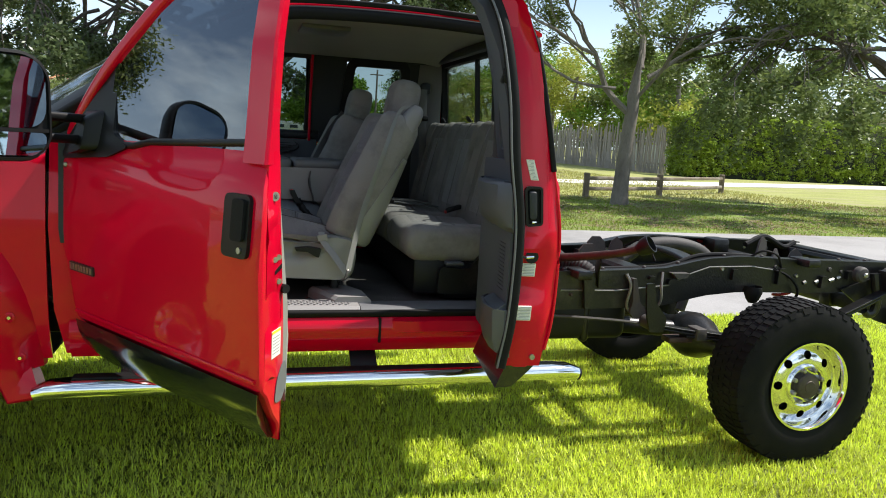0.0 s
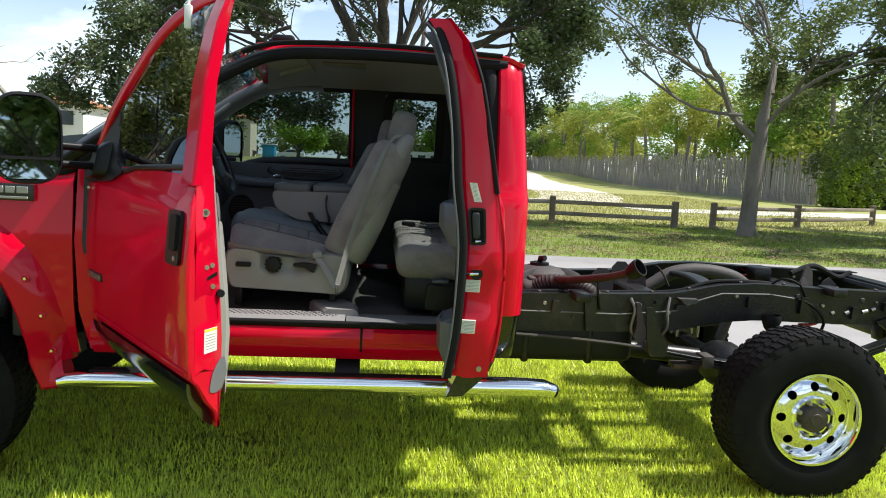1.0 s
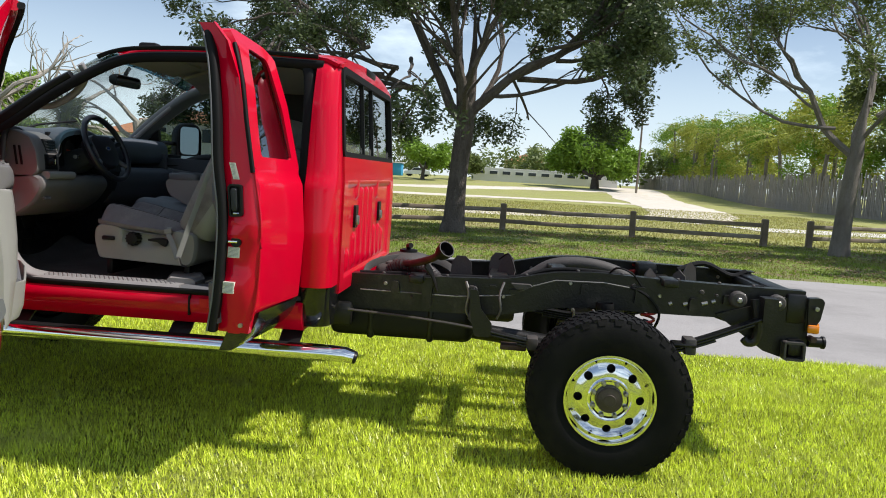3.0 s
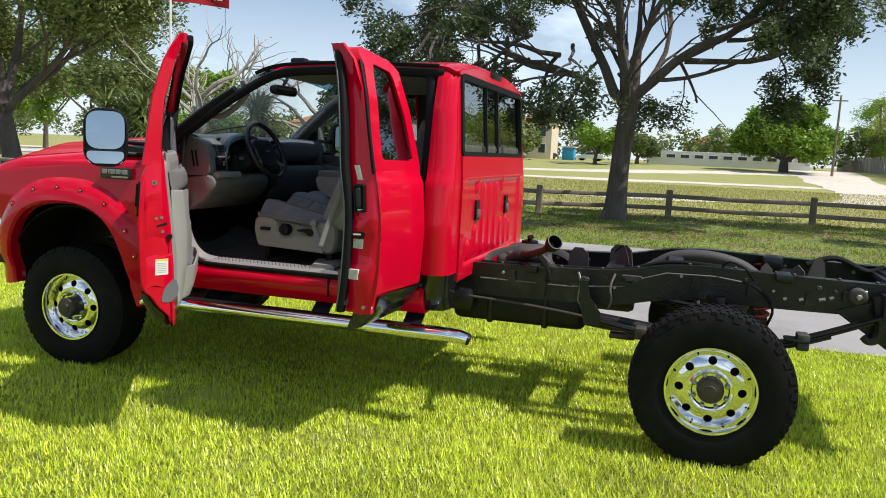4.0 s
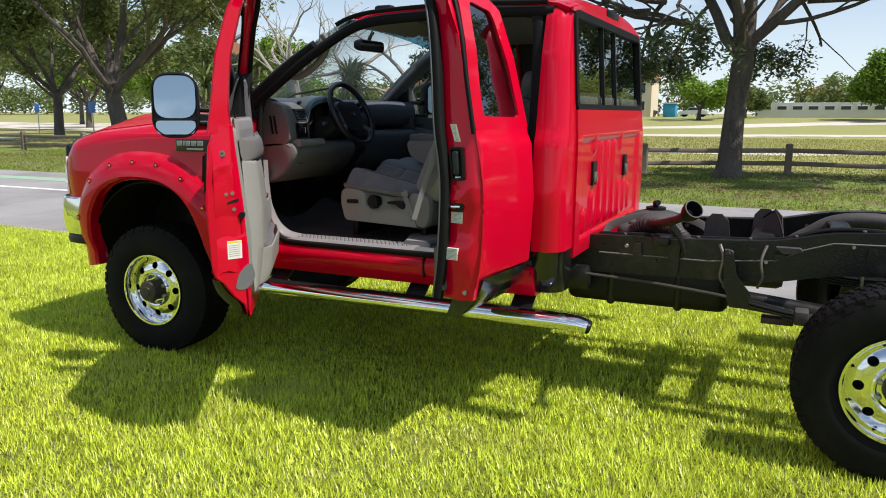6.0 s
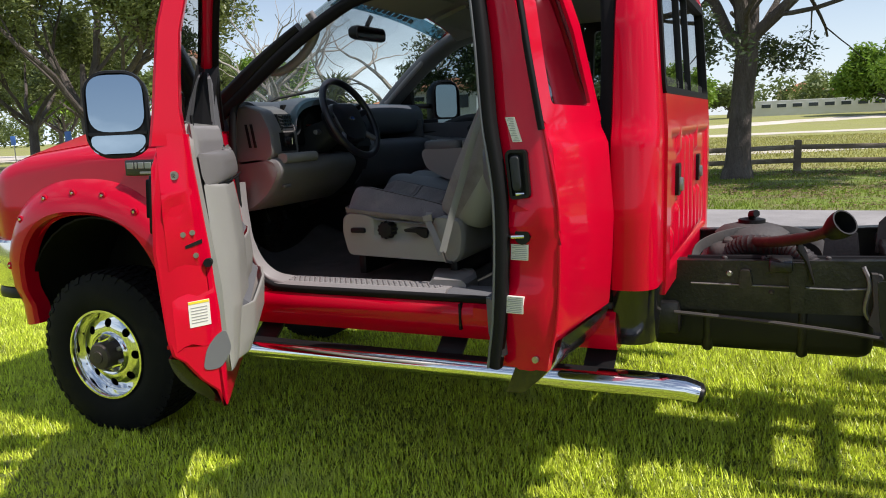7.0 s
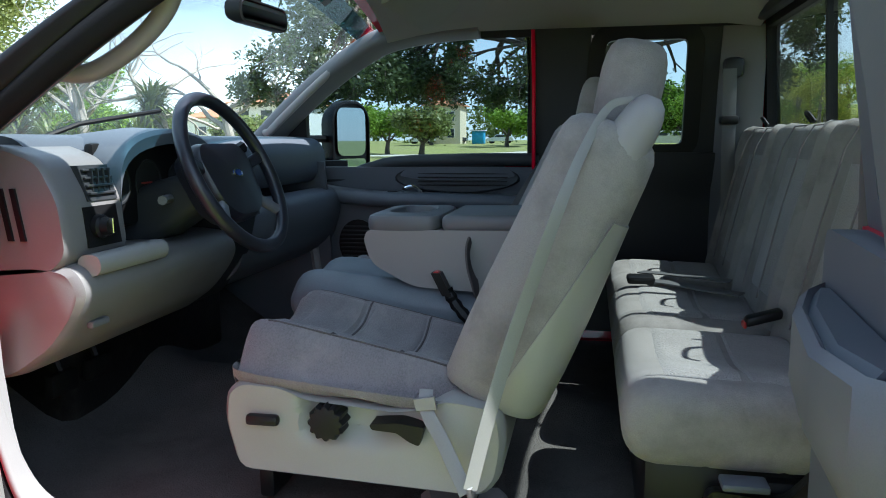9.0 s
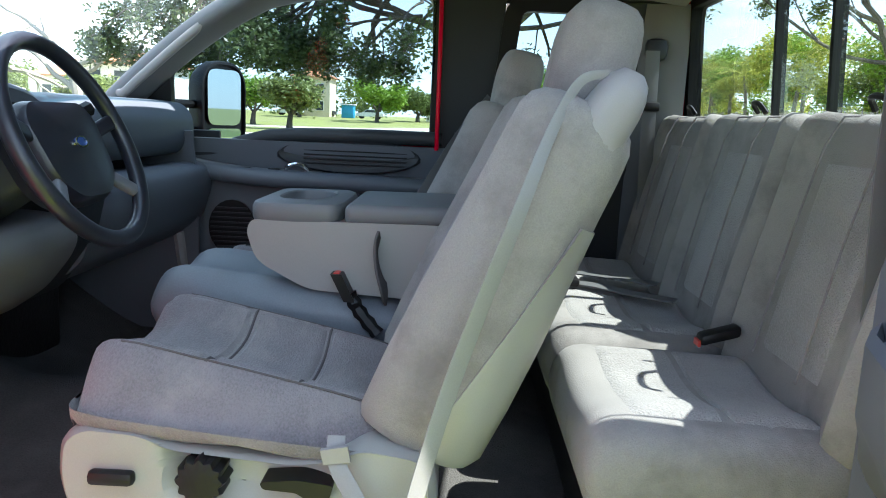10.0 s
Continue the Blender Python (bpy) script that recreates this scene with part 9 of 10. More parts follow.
# the spreading oak across the road
ox, oy = 1.95, 12.9
fork = (ox + 0.15, oy, 2.35)
oak = tree("oak_tree", "spreading live oak with dark glossy leaves by the fence", [(ox, oy, -0.1, 0.34), (ox + 0.02, oy, 0.35, 0.235), (ox + 0.05, oy, 1.2, 0.198), (ox + 0.13, oy, 2.2, 0.205), (ox + 0.2, oy, 3.0, 0.14), (ox + 0.25, oy, 4.0, 0.06), (ox + 0.2, oy, 5.0, 0.015)],
     [(fork, (-0.92, -0.10, 0.72), 2.7, 0.19), ((ox - 0.8, oy - 0.1, 3.0), (-1.0, 0.1, 0.10), 2.6, 0.10), (fork, (-0.25, 0.3, 1.0), 2.2, 0.17), (fork, (0.10, -0.25, 1.0), 2.3, 0.19),
      ((ox + 0.2, oy, 2.6), (0.85, 0.05, 0.62), 2.8, 0.18), ((ox + 1.2, oy + 0.1, 3.4), (1.0, -0.1, 0.20), 2.2, 0.11), (fork, (0.4, 0.8, 0.5), 2.4, 0.14), (fork, (0.1, -0.9, 0.5), 2.2, 0.12),
      ((ox - 0.6, oy, 2.9), (-0.8, -0.6, 0.25), 2.4, 0.10), ((ox + 0.1, oy, 3.2), (0.35, -0.2, 0.9), 2.2, 0.13), ((ox - 1.4, oy, 3.5), (-0.9, 0.3, 0.35), 2.6, 0.10), ((ox + 0.5, oy, 3.0), (0.9, -0.5, 0.05), 2.0, 0.08), ((ox + 2.0, oy, 3.8), (1.0, 0.2, 0.25), 1.7, 0.08), ((ox - 2.6, oy - 0.1, 4.2), (-1.0, 0.0, 0.22), 3.2, 0.10), ((ox - 2.2, oy + 0.2, 4.0), (-1.0, 0.35, 0.45), 3.2, 0.09)],
     3, 5, BARK, LEAF_OAK, 165000, 0.050, 0.30, kids=(3, 4), droop=0.2, tip_share=0.85, min_z=2.2, kink=0.26, max_x=ox + 4.1, limb=0.66,
     hanging=[((ox - 2.0, oy - 0.2, 3.9), (-0.6, -0.5, -0.1), 1.6, 0.05), ((ox - 1.5, oy + 0.2, 3.5), (-0.3, 0.5, -0.2), 1.5, 0.05), ((ox - 3.2, oy, 4.2), (-0.7, -0.3, -0.2), 1.7, 0.05), ((ox - 4.4, oy + 0.3, 4.3), (-0.6, 0.3, -0.3), 1.7, 0.045),
              ((ox - 2.8, oy + 0.8, 4.0), (-0.2, 0.6, -0.4), 1.6, 0.045), ((ox - 1.0, oy - 0.8, 3.6), (0.1, -0.8, -0.2), 1.5, 0.045), ((ox - 2.4, oy - 0.6, 3.6), (-0.5, -0.2, -0.35), 1.6, 0.045), ((ox - 3.4, oy + 0.5, 3.8), (-0.1, 0.3, -0.5), 1.6, 0.045), ((ox - 0.6, oy + 0.6, 3.5), (-0.5, 0.6, -0.3), 1.5, 0.04), ((ox - 4.2, oy - 0.6, 3.9), (-0.3, -0.3, -0.5), 1.6, 0.045),
              ((ox - 1.6, oy - 0.5, 3.3), (-0.7, -0.2, -0.1), 1.3, 0.04), ((ox - 2.6, oy + 0.1, 3.4), (-0.6, 0.1, -0.15), 1.3, 0.04), ((ox - 3.6, oy - 0.2, 3.5), (-0.7, -0.1, -0.15), 1.3, 0.04), ((ox - 1.2, oy + 0.5, 3.2), (-0.6, 0.3, -0.1), 1.2, 0.04), ((ox - 2.9, oy - 0.7, 4.4), (-0.6, -0.2, 0.1), 1.4, 0.04),
              ((ox + 1.8, oy - 0.6, 3.9), (0.5, -0.6, 0.1), 1.2, 0.045), ((ox + 1.0, oy + 0.2, 3.5), (0.5, 0.3, -0.3), 1.3, 0.04), ((ox + 2.8, oy, 4.8), (0.6, -0.2, -0.1), 1.4, 0.045), ((ox - 2.2, oy + 0.6, 3.5), (-0.6, 0.4, -0.25), 1.5, 0.04), ((ox - 3.8, oy + 0.4, 3.6), (-0.5, 0.2, -0.3), 1.5, 0.04), ((ox - 4.6, oy - 0.2, 3.7), (-0.7, 0.0, -0.25), 1.6, 0.04), ((ox - 5.2, oy + 0.5, 3.9), (-0.6, 0.3, -0.2), 1.6, 0.04), ((ox - 0.9, oy - 0.3, 3.1), (-0.7, -0.4, -0.1), 1.3, 0.04), ((ox - 1.8, oy + 1.0, 3.3), (-0.3, 0.6, -0.2), 1.3, 0.04), ((ox - 3.0, oy - 0.4, 3.3), (-0.6, -0.3, -0.2), 1.3, 0.04), ((ox - 0.2, oy + 0.8, 3.2), (0.3, 0.7, -0.2), 1.3, 0.04), ((ox + 3.1, oy - 0.4, 4.8), (0.4, -0.2, -0.2), 1.3, 0.04), ((ox + 2.2, oy + 0.4, 4.5), (0.5, 0.2, -0.2), 1.4, 0.04), ((ox + 3.0, oy + 0.7, 5.0), (0.6, 0.2, -0.2), 1.4, 0.04), ((ox - 3.6, oy - 0.9, 4.1), (-0.2, -0.7, -0.3), 1.6, 0.045)])
set_back(oak, 1.155, (ox, oy), (2.01, 15.5))
# slender oak by the second fence
sx, sy = 10.4, 13.25
slender = tree("oak_tree", "slender pale-barked oak beside the rail fence", [(sx, sy, -0.1, 0.24), (sx, sy, 0.4, 0.185), (sx + 0.05, sy, 1.4, 0.16), (sx + 0.12, sy, 2.2, 0.15), (sx + 0.2, sy, 3.0, 0.06), (sx + 0.25, sy, 3.6, 0.01)],
     [((sx + 0.1, sy, 2.1), (-0.62, 0.0, 0.95), 2.2, 0.10), ((sx + 0.12, sy, 2.1), (0.22, 0.1, 1.0), 2.4, 0.12), ((sx - 0.35, sy, 2.7), (-1.0, 0.1, 0.25), 2.6, 0.05),
      ((sx + 0.45, sy, 3.0), (0.9, -0.1, 0.6), 2.0, 0.06), ((sx + 0.2, sy, 2.5), (0.2, -0.7, 0.7), 1.9, 0.05), ((sx - 0.9, sy, 3.4), (-0.9, -0.3, 0.5), 2.2, 0.05), ((sx + 0.3, sy, 3.2), (0.1, 0.7, 0.8), 2.0, 0.055)],
     3, 8, BARK_PALE, LEAF_MID, 34000, 0.046, 0.27, kids=(3, 4), droop=0.25, tip_share=0.5, kink=0.30, limb=0.9)
set_back(slender, 1.155, (sx, sy), (11.6, 15.8))
# a leafy bough reaching in from a third tree on the right
broad = tree("oak_tree", "broad oak with low drooping boughs near the hedge", [(18.6, 14.2, -0.1, 0.34), (18.6, 14.2, 0.5, 0.27), (18.4, 14.2, 2.1, 0.24), (18.4, 14.2, 3.0, 0.15), (18.4, 14.2, 4.0, 0.06)],
     [((18.4, 14.2, 2.2), (-1.0, 0.1, 0.42), 3.0, 0.13), ((18.4, 14.2, 2.2), (-0.5, 0.3, 0.9), 2.5, 0.13), ((18.4, 14.2, 2.2), (0.3, 0.0, 1.0), 2.5, 0.13), ((18.4, 14.2, 2.2), (0.9, 0.2, 0.5), 2.7, 0.12), ((18.4, 14.2, 2.4), (-0.9, -0.5, 0.3), 2.8, 0.10), ((18.4, 14.2, 2.4), (-0.4, 0.9, 0.4), 2.6, 0.10), ((17.0, 14.2, 3.0), (-1.0, 0.0, 0.2), 2.6, 0.09)],
     3, 12, BARK, LEAF_MID, 72000, 0.058, 0.34, kids=(3, 4), droop=0.4, tip_share=0.65, kink=0.24,
     hanging=[((16.6, 14.0, 3.5), (-0.9, -0.3, 0.15), 2.2, 0.06), ((15.4, 14.3, 3.7), (-0.9, 0.2, 0.15), 2.2, 0.055), ((14.6, 13.8, 3.9), (-0.8, -0.2, 0.1), 2.0, 0.05), ((17.4, 13.6, 3.4), (-0.7, -0.6, 0.2), 2.0, 0.05), ((16.0, 14.6, 4.0), (-0.7, 0.4, 0.3), 2.0, 0.05), ((15.6, 13.6, 4.3), (-0.7, -0.3, 0.4), 2.0, 0.05)])
set_back(broad, 1.3, (18.6, 14.2), (21.6, 14.6))
# big tree in the park on the left
lx, ly = -21.5, 18.6
lz = ground_z(lx, ly)
big = tree("park_tree", "large leafy park tree with a leaning trunk", [(lx, ly, lz - 0.1, 0.45), (lx - 0.05, ly, lz + 0.6, 0.33), (lx - 0.35, ly, lz + 1.9, 0.30), (lx - 0.4, ly, lz + 2.9, 0.20), (lx - 0.4, ly, lz + 4.2, 0.08)],
     [((lx - 0.3, ly, lz + 1.9), (-0.7, 0.1, 0.85), 4.0, 0.20), ((lx - 0.3, ly, lz + 2.0), (0.75, -0.1, 0.65), 4.2, 0.18), ((lx - 0.35, ly, lz + 2.0), (0.1, 0.2, 1.0), 4.4, 0.2), ((lx + 0.8, ly, lz + 2.9), (1.0, 0.1, 0.4), 3.8, 0.12), ((lx - 0.3, ly, lz + 2.0), (0.2, -0.8, 0.7), 4.0, 0.14), ((lx - 0.3, ly, lz + 2.0), (-0.2, 0.9, 0.7), 4.0, 0.14)],
     3, 21, BARK, LEAF_PARK, 95000, 0.102, 1.0, kids=(3, 4), droop=0.9)
set_back(big, 1.17, (lx, ly), (-25.6, 22.8))
for k, (px, py, h, sd) in enumerate(((-34, 26, 9, 31), (-41, 36, 9, 32), (-29, 42, 3.6, 33), (-52, 40, 9, 34), (-24, 52, 3.2, 35), (-60, 58, 9, 36), (-13, 66, 4.6, 37), (-38, 64, 3.8, 38), (-20, 80, 4.8, 39), (-70, 46, 9, 40), (-76, 62, 10, 41), (-58, 48, 8, 42), (-46, 56, 9, 71), (-42, 46, 8.5, 72), (-38, 52, 8, 73))):
    pz = ground_z(px, py)
    tree("park_tree", "leafy park tree with a grey trunk", [(px, py, pz - 0.1, 0.34), (px, py, pz + 0.6, 0.26), (px + 0.1, py, pz + h * 0.28, 0.22)],
         [((px + 0.1, py, pz + h * 0.27), (math.cos(a), math.sin(a), 0.9), h * 0.36, 0.13) for a in (0.3, 1.6, 2.9, 4.2, 5.4)], 2, sd, BARK, (LEAF_PARK, LEAF_MID, LEAF_BRIGHT)[k % 3], 24000 if k < 4 else 10000, 0.13 if k < 4 else 0.20, 1.15, kids=(2, 3), droop=0.5)
# out-of-view trees, added so the driver's towing mirror reflects something dark
for px, py, h, sd in ((21, -19, 9, 61), (29, -22, 9, 62), (26, -30, 9, 63)):
    tree("park_tree", "leafy tree beyond the open lawn", [(px, py, -0.1, 0.34), (px, py, 0.6, 0.26), (px + 0.1, py, h * 0.28, 0.22)],
         [((px + 0.1, py, h * 0.27), (math.cos(a), math.sin(a), 0.9), h * 0.36, 0.13) for a in (0.3, 1.6, 2.9, 4.2, 5.4)], 2, sd, BARK, LEAF_MID, 9000, 0.22, 1.15, kids=(2, 3), droop=0.5)
# round bright tree beyond the field
round_tree = tree("field_tree", "round bright green tree at the far edge of the field", [(12.7, 104, -0.1, 0.6), (12.7, 104, 1.2, 0.45), (12.8, 104, 2.0, 0.4)],
     [((12.8, 104, 1.3), (math.cos(a) * 1.3, math.sin(a), 0.36), 2.9, 0.22) for a in (0.0, 0.9, 1.8, 2.7, 3.5, 4.4, 5.3)] + [((12.8, 104, 1.9), (0, 0, 1), 2.9, 0.25), ((12.8, 104, 1.7), (0.7, 0, 0.9), 2.9, 0.25), ((12.8, 104, 1.7), (-0.7, 0, 0.9), 2.9, 0.25)], 2, 44, BARK, LEAF_BRIGHT, 46000, 0.24, 1.2, kids=(3, 4), droop=0.8)
round_tree.matrix_world = Matrix.Translation((14.6, 101, 0.72)) @ Matrix.Diagonal((1.06, 1.06, 1.17, 1)) @ Matrix.Translation((-12.8, -104, 0))
for k, (px, py, h, sd) in enumerate(((-9.0, 100, 6.0, 51), (-20.5, 106, 5.0, 52), (-31, 100, 6.5, 53), (-4.0, 107, 4.2, 55), (-44, 98, 7.0, 56))):
    tree("field_tree", "green tree along the field's far edge", [(px, py, -0.1, 0.34), (px, py, 0.6, 0.26), (px + 0.1, py, h * 0.25, 0.22)],
         [((px + 0.1, py, h * 0.22), (math.cos(a), math.sin(a), 0.75), h * 0.36, 0.13) for a in (0.3, 1.6, 2.9, 4.2, 5.4)], 2, sd, BARK, (LEAF_BRIGHT, LEAF_MID)[k % 2], 7000, 0.26, 1.1, kids=(2, 3), droop=0.6).location.z = ground_z(px, py)
# far wood closing the field
rng_w = random.Random(77)
tips, sizes = [], []
for i in range(420):
    x = -260 + 380 * rng_w.random()
    y = 138 + 14 * rng_w.random() - 0.22 * abs(x + 10)
    h = rng_w.uniform(1.5, 5.5)
    tips.append((x, y, h + 0.9))
    sizes.append(rng_w.uniform(1.8, 3.2))
far = leaf_cloud("far_trees", tips, sizes, 48000, 0.46, 78, LEAF_MID, None, 0.9)
tagged(far, "distant line of green trees and shrubs", "trees", kind="stuff")


def frond_geo(base, d, length, droop, width, rnd, n=7, leaf=11):
    """A feathered palm frond: a bent rib with narrow leaflets."""
    d = Vector(d).normalized()
    side = d.cross(Vector((0, 0, 1))).normalized()
    pts = [Vector(base) + d * (length * t) - Vector((0, 0, droop * t * t)) for t in [i / n for i in range(n + 1)]]
    geos = [tube(pts, [0.018 * (1 - 0.8 * i / n) + 0.004 for i in range(n + 1)], 4)]
    vs, fs = [], []
    for i in range(leaf):
        t = 0.15 + 0.83 * i / leaf
        k = t * n
        p = pts[int(k)].lerp(pts[min(n, int(k) + 1)], k - int(k))
        for s in (-1, 1):
            w = width * (1 - 0.6 * abs(t - 0.45)) * rnd.uniform(0.8, 1.15)
            q = p + side * (s * w) + d * (w * 0.55) - Vector((0, 0, w * rnd.uniform(0.2, 0.7)))
            u = Vector((0, 0, 1)).cross(q - p).normalized() * 0.022
            b = len(vs)
            vs.extend([tuple(p - u), tuple(p + u), tuple(q)])
            fs.append((b, b + 1, b + 2))
    geos.append((vs, fs))
    return join(*geos)


def palm(name, label, x, y, height, fronds, length, seed, leaf_mat=None, z0=0.0):
    rnd = random.Random(seed)
    t = thing(name, label, "palm")
    top = (x + rnd.uniform(-0.3, 0.3), y, z0 + height)
    pts = smooth_line([(x, y, z0 - 0.1), (x + rnd.uniform(-0.15, 0.15), y, z0 + height * 0.5), top], 5)
    obj("trunk", tube(pts, [0.15 - 0.05 * i / len(pts) + 0.01 * (i % 2) for i in range(len(pts))], 9), BARK_PALE, t)
    geos = []
    for i in range(fronds):
        a = 2 * math.pi * i / fronds + rnd.uniform(-0.2, 0.2)
        e = rnd.uniform(-0.25, 1.1)
        geos.append(frond_geo(top, (math.cos(a), math.sin(a), e), length * rnd.uniform(0.8, 1.1), length * rnd.uniform(0.35, 0.7), length * 0.24, rnd))
    obj("fronds", join(*geos), leaf_mat or LEAF_YELLOW, t, smooth=0)
    return t


# palms and shrubs behind the picket fence
NEAR = (2.7, -3.4)
rnd_p = random.Random(5)
for i in range(22):
    yy = 32.5 + i * 2.9 + rnd_p.uniform(-0.8, 0.8)
    beyond = palm("palm", "feathery yellow-green palm leaning over the picket fence", 23.2 + rnd_p.uniform(0, 1.6) - 0.011 * (yy - 32), yy, rnd_p.uniform(0.72, 1.0) * (5.9 + 0.055 * (yy - 32)), 24, 3.5, 100 + i, LEAF_YELLOW if i % 3 else LEAF_BRIGHT)
    set_back(beyond, 1.38, NEAR, NEAR)
tips, sizes = [], []
for i in range(210):
    yy = 31.5 + 75 * rnd_p.random()
    tips.append((23.7 + rnd_p.uniform(-0.7, 2.4) - 0.011 * (yy - 32), yy, rnd_p.uniform(0.3, 1.0) * (6.4 + 0.045 * (yy - 32))))
    sizes.append(rnd_p.uniform(0.8, 1.6))
sh = leaf_cloud("shrubs", tips[::2], sizes[::2], 32000, 0.15, 91, LEAF_YELLOW, None)
dark_sh = leaf_cloud("shrubs", tips[1::2], sizes[1::2], 30000, 0.13, 94, LEAF_BRIGHT, None)
tagged(dark_sh, "darker green shrubs among the palms behind the picket fence", "shrubs", kind="stuff")
tagged(sh, "dense yellow-green shrubs behind the picket fence", "shrubs", kind="stuff")
tips = [(25 + rnd_p.uniform(-2, 26), 34 + rnd_p.uniform(0, 8), rnd_p.uniform(2.5, 6.5)) for i in range(70)]
sh2 = leaf_cloud("shrubs", tips, [rnd_p.uniform(0.8, 1.7) for _ in tips], 22000, 0.17, 92, LEAF_MID, None)
tagged(sh2, "mid-green garden shrubs behind the hedge", "shrubs", kind="stuff")

for far_bush in (sh, dark_sh, sh2):
    set_back(far_bush, 1.38, NEAR)

# spiky yuccas and a bleached dead tree beyond the road, ahead of the truck
def yucca(x, y, h, seed):
    rnd = random.Random(seed)
    z0 = ground_z(x, y)
    t = set_back(thing("yucca", "tall spiky yucca with sword leaves", "yucca"), 1.09, (3.9, -3.9), (4.0, -3.9))
    stems, spikes = [], []
    for k in range(7):
        tx, ty = x + rnd.uniform(-1.2, 1.2), y + rnd.uniform(-0.5, 0.5)
        hh = h * rnd.uniform(0.22, 1.0)
        stems.append(tube(smooth_line([(x + rnd.uniform(-0.2, 0.2), y, z0 - 0.1), ((x + tx) / 2, (y + ty) / 2, z0 + hh * 0.5), (tx, ty, z0 + hh)], 4), 0.07, 7))
        vs, fs = [], []
        for i in range(90):
            a, e = rnd.uniform(0, 6.283), rnd.uniform(-0.6, 1.4)
            d = Vector((math.cos(a), math.sin(a), e)).normalized()
            p = Vector((tx, ty, z0 + hh - rnd.uniform(0, 0.5)))
            s = d.cross(Vector((0, 0, 1))).normalized() * 0.032
            b = len(vs)
            m = p + d * 0.5
            vs.extend([tuple(p - s), tuple(p + s), tuple(m + s), tuple(m - s), tuple(p + d * rnd.uniform(0.75, 1.1) - Vector((0, 0, 0.16)))])
            fs.extend([(b, b + 1, b + 2, b + 3), (b + 3, b + 2, b + 4)])
        spikes.append((vs, fs))
    for g, s in zip(stems, spikes):
        obj("leaf_head", s, LEAF_SPIKE, obj("stem", g, BARK_PALE, t), smooth=0)


for k, (x, y, h) in enumerate(((-13.4, 16.6, 3.3), (-12.0, 15.8, 2.6), (-9.8, 16.4, 2.7), (-14.4, 17.4, 2.8))):
    yucca(x, y, h, 200 + k)


def dead_tree(x, y, h, seed):
    rnd = random.Random(seed)
    z0 = ground_z(x, y)
    t = set_back(thing("dead_tree", "bleached leafless tree with twisted branches", "dead tree"), 1.09, (3.9, -3.9), (4.0, -3.9))
    tubes, tips = [], []
    pts = smooth_line([(x, y, z0 - 0.1), (x + 0.1, y, z0 + h * 0.3), (x - 0.05, y, z0 + h * 0.55)], 4)
    tubes.append(tube(pts, [0.16 - 0.005 * i for i in range(len(pts))], 9))
    for a in (0.2, 1.4, 2.8, 4.0, 5.2):
        branch((x - 0.03, y, z0 + h * rnd.uniform(0.35, 0.55)), (math.cos(a), 0.5 * math.sin(a), rnd.uniform(0.3, 1.1)), h * 0.34, 0.075, 2, rnd, tubes, tips, 0.0, 0.9, (2, 3), 0.34)
    obj("trunk", join(*tubes), DEADWOOD, t)


dead_tree(-12.6, 18.6, 5.0, 7)
dead_tree(-9.2, 17.2, 4.6, 9)
dead_tree(-11.0, 16.4, 5.0, 15)
dead_tree(-7.2, 17.0, 4.2, 17)

# clipped hedge
hx0, hx1, hy0, hy1, hh = 22.3, 46.0, 28.2, 30.0, 2.9
hedge = thing("hedge", "tall clipped green hedge", "hedge")
# near-black solid box stands in for the shade between the leaves
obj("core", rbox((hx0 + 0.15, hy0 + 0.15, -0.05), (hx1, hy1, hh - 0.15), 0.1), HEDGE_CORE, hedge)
tips, sizes = [], []
rnd_h = random.Random(3)
for i in range(2200):
    x, f = hx0 + (hx1 - hx0) * rnd_h.random() ** 1.3, rnd_h.random()
    if f < 0.62:
        tips.append((x, hy0 + rnd_h.uniform(-0.05, 0.15), rnd_h.uniform(0.1, hh)))
    elif f < 0.92:
        tips.append((x, rnd_h.uniform(hy0, hy1), hh + rnd_h.uniform(-0.15, 0.06)))
    else:
        tips.append((hx0 + rnd_h.uniform(-0.05, 0.1), rnd_h.uniform(hy0, hy1), rnd_h.uniform(0.1, hh)))
    sizes.append(rnd_h.uniform(0.16, 0.32))
leaf_cloud("leaves", tips, sizes, 72000, 0.066, 93, LEAF_HEDGE, hedge)
set_back(hedge, 1.38, NEAR)

# ---- fences ----
POST_GEO = rbox((-0.085, -0.085, -0.1), (0.085, 0.085, 0.75), 0.035, 2)
post_mesh = bpy.data.meshes.new("post")
post_mesh.from_pydata(POST_GEO[0], [], POST_GEO[1])
post_mesh.materials.append(WOOD)


def rail_fence(posts, label):
    """Posts with two rails between each pair."""
    t = thing("rail_fence", label, "fence", "rail fences")
    rnd = random.Random(len(posts))
    for i, (x, y) in enumerate(posts):
        z = ground_z(x, y)
        p = new("post", post_mesh)
        p.parent = t
        p.matrix_world = Matrix.Translation((x, y, z)) @ Matrix.Rotation(rnd.uniform(-0.2, 0.2), 4, "Z") @ Matrix.Rotation(rnd.uniform(-0.03, 0.03), 4, "Y")
        if i + 1 < len(posts):
            q = posts[i + 1]
            zq = ground_z(*q)
            for h in (0.26, 0.58):
                mid = ((x + q[0]) / 2, (y + q[1]) / 2, (z + zq) / 2 + h + rnd.uniform(-0.03, 0.02))
                obj("rail", sweep([(x, y - 0.02, z + h), mid, (q[0], q[1] - 0.02, zq + h)], rrect(0.075, 0.115, 0.025, 2)), WOOD, t)
    return t


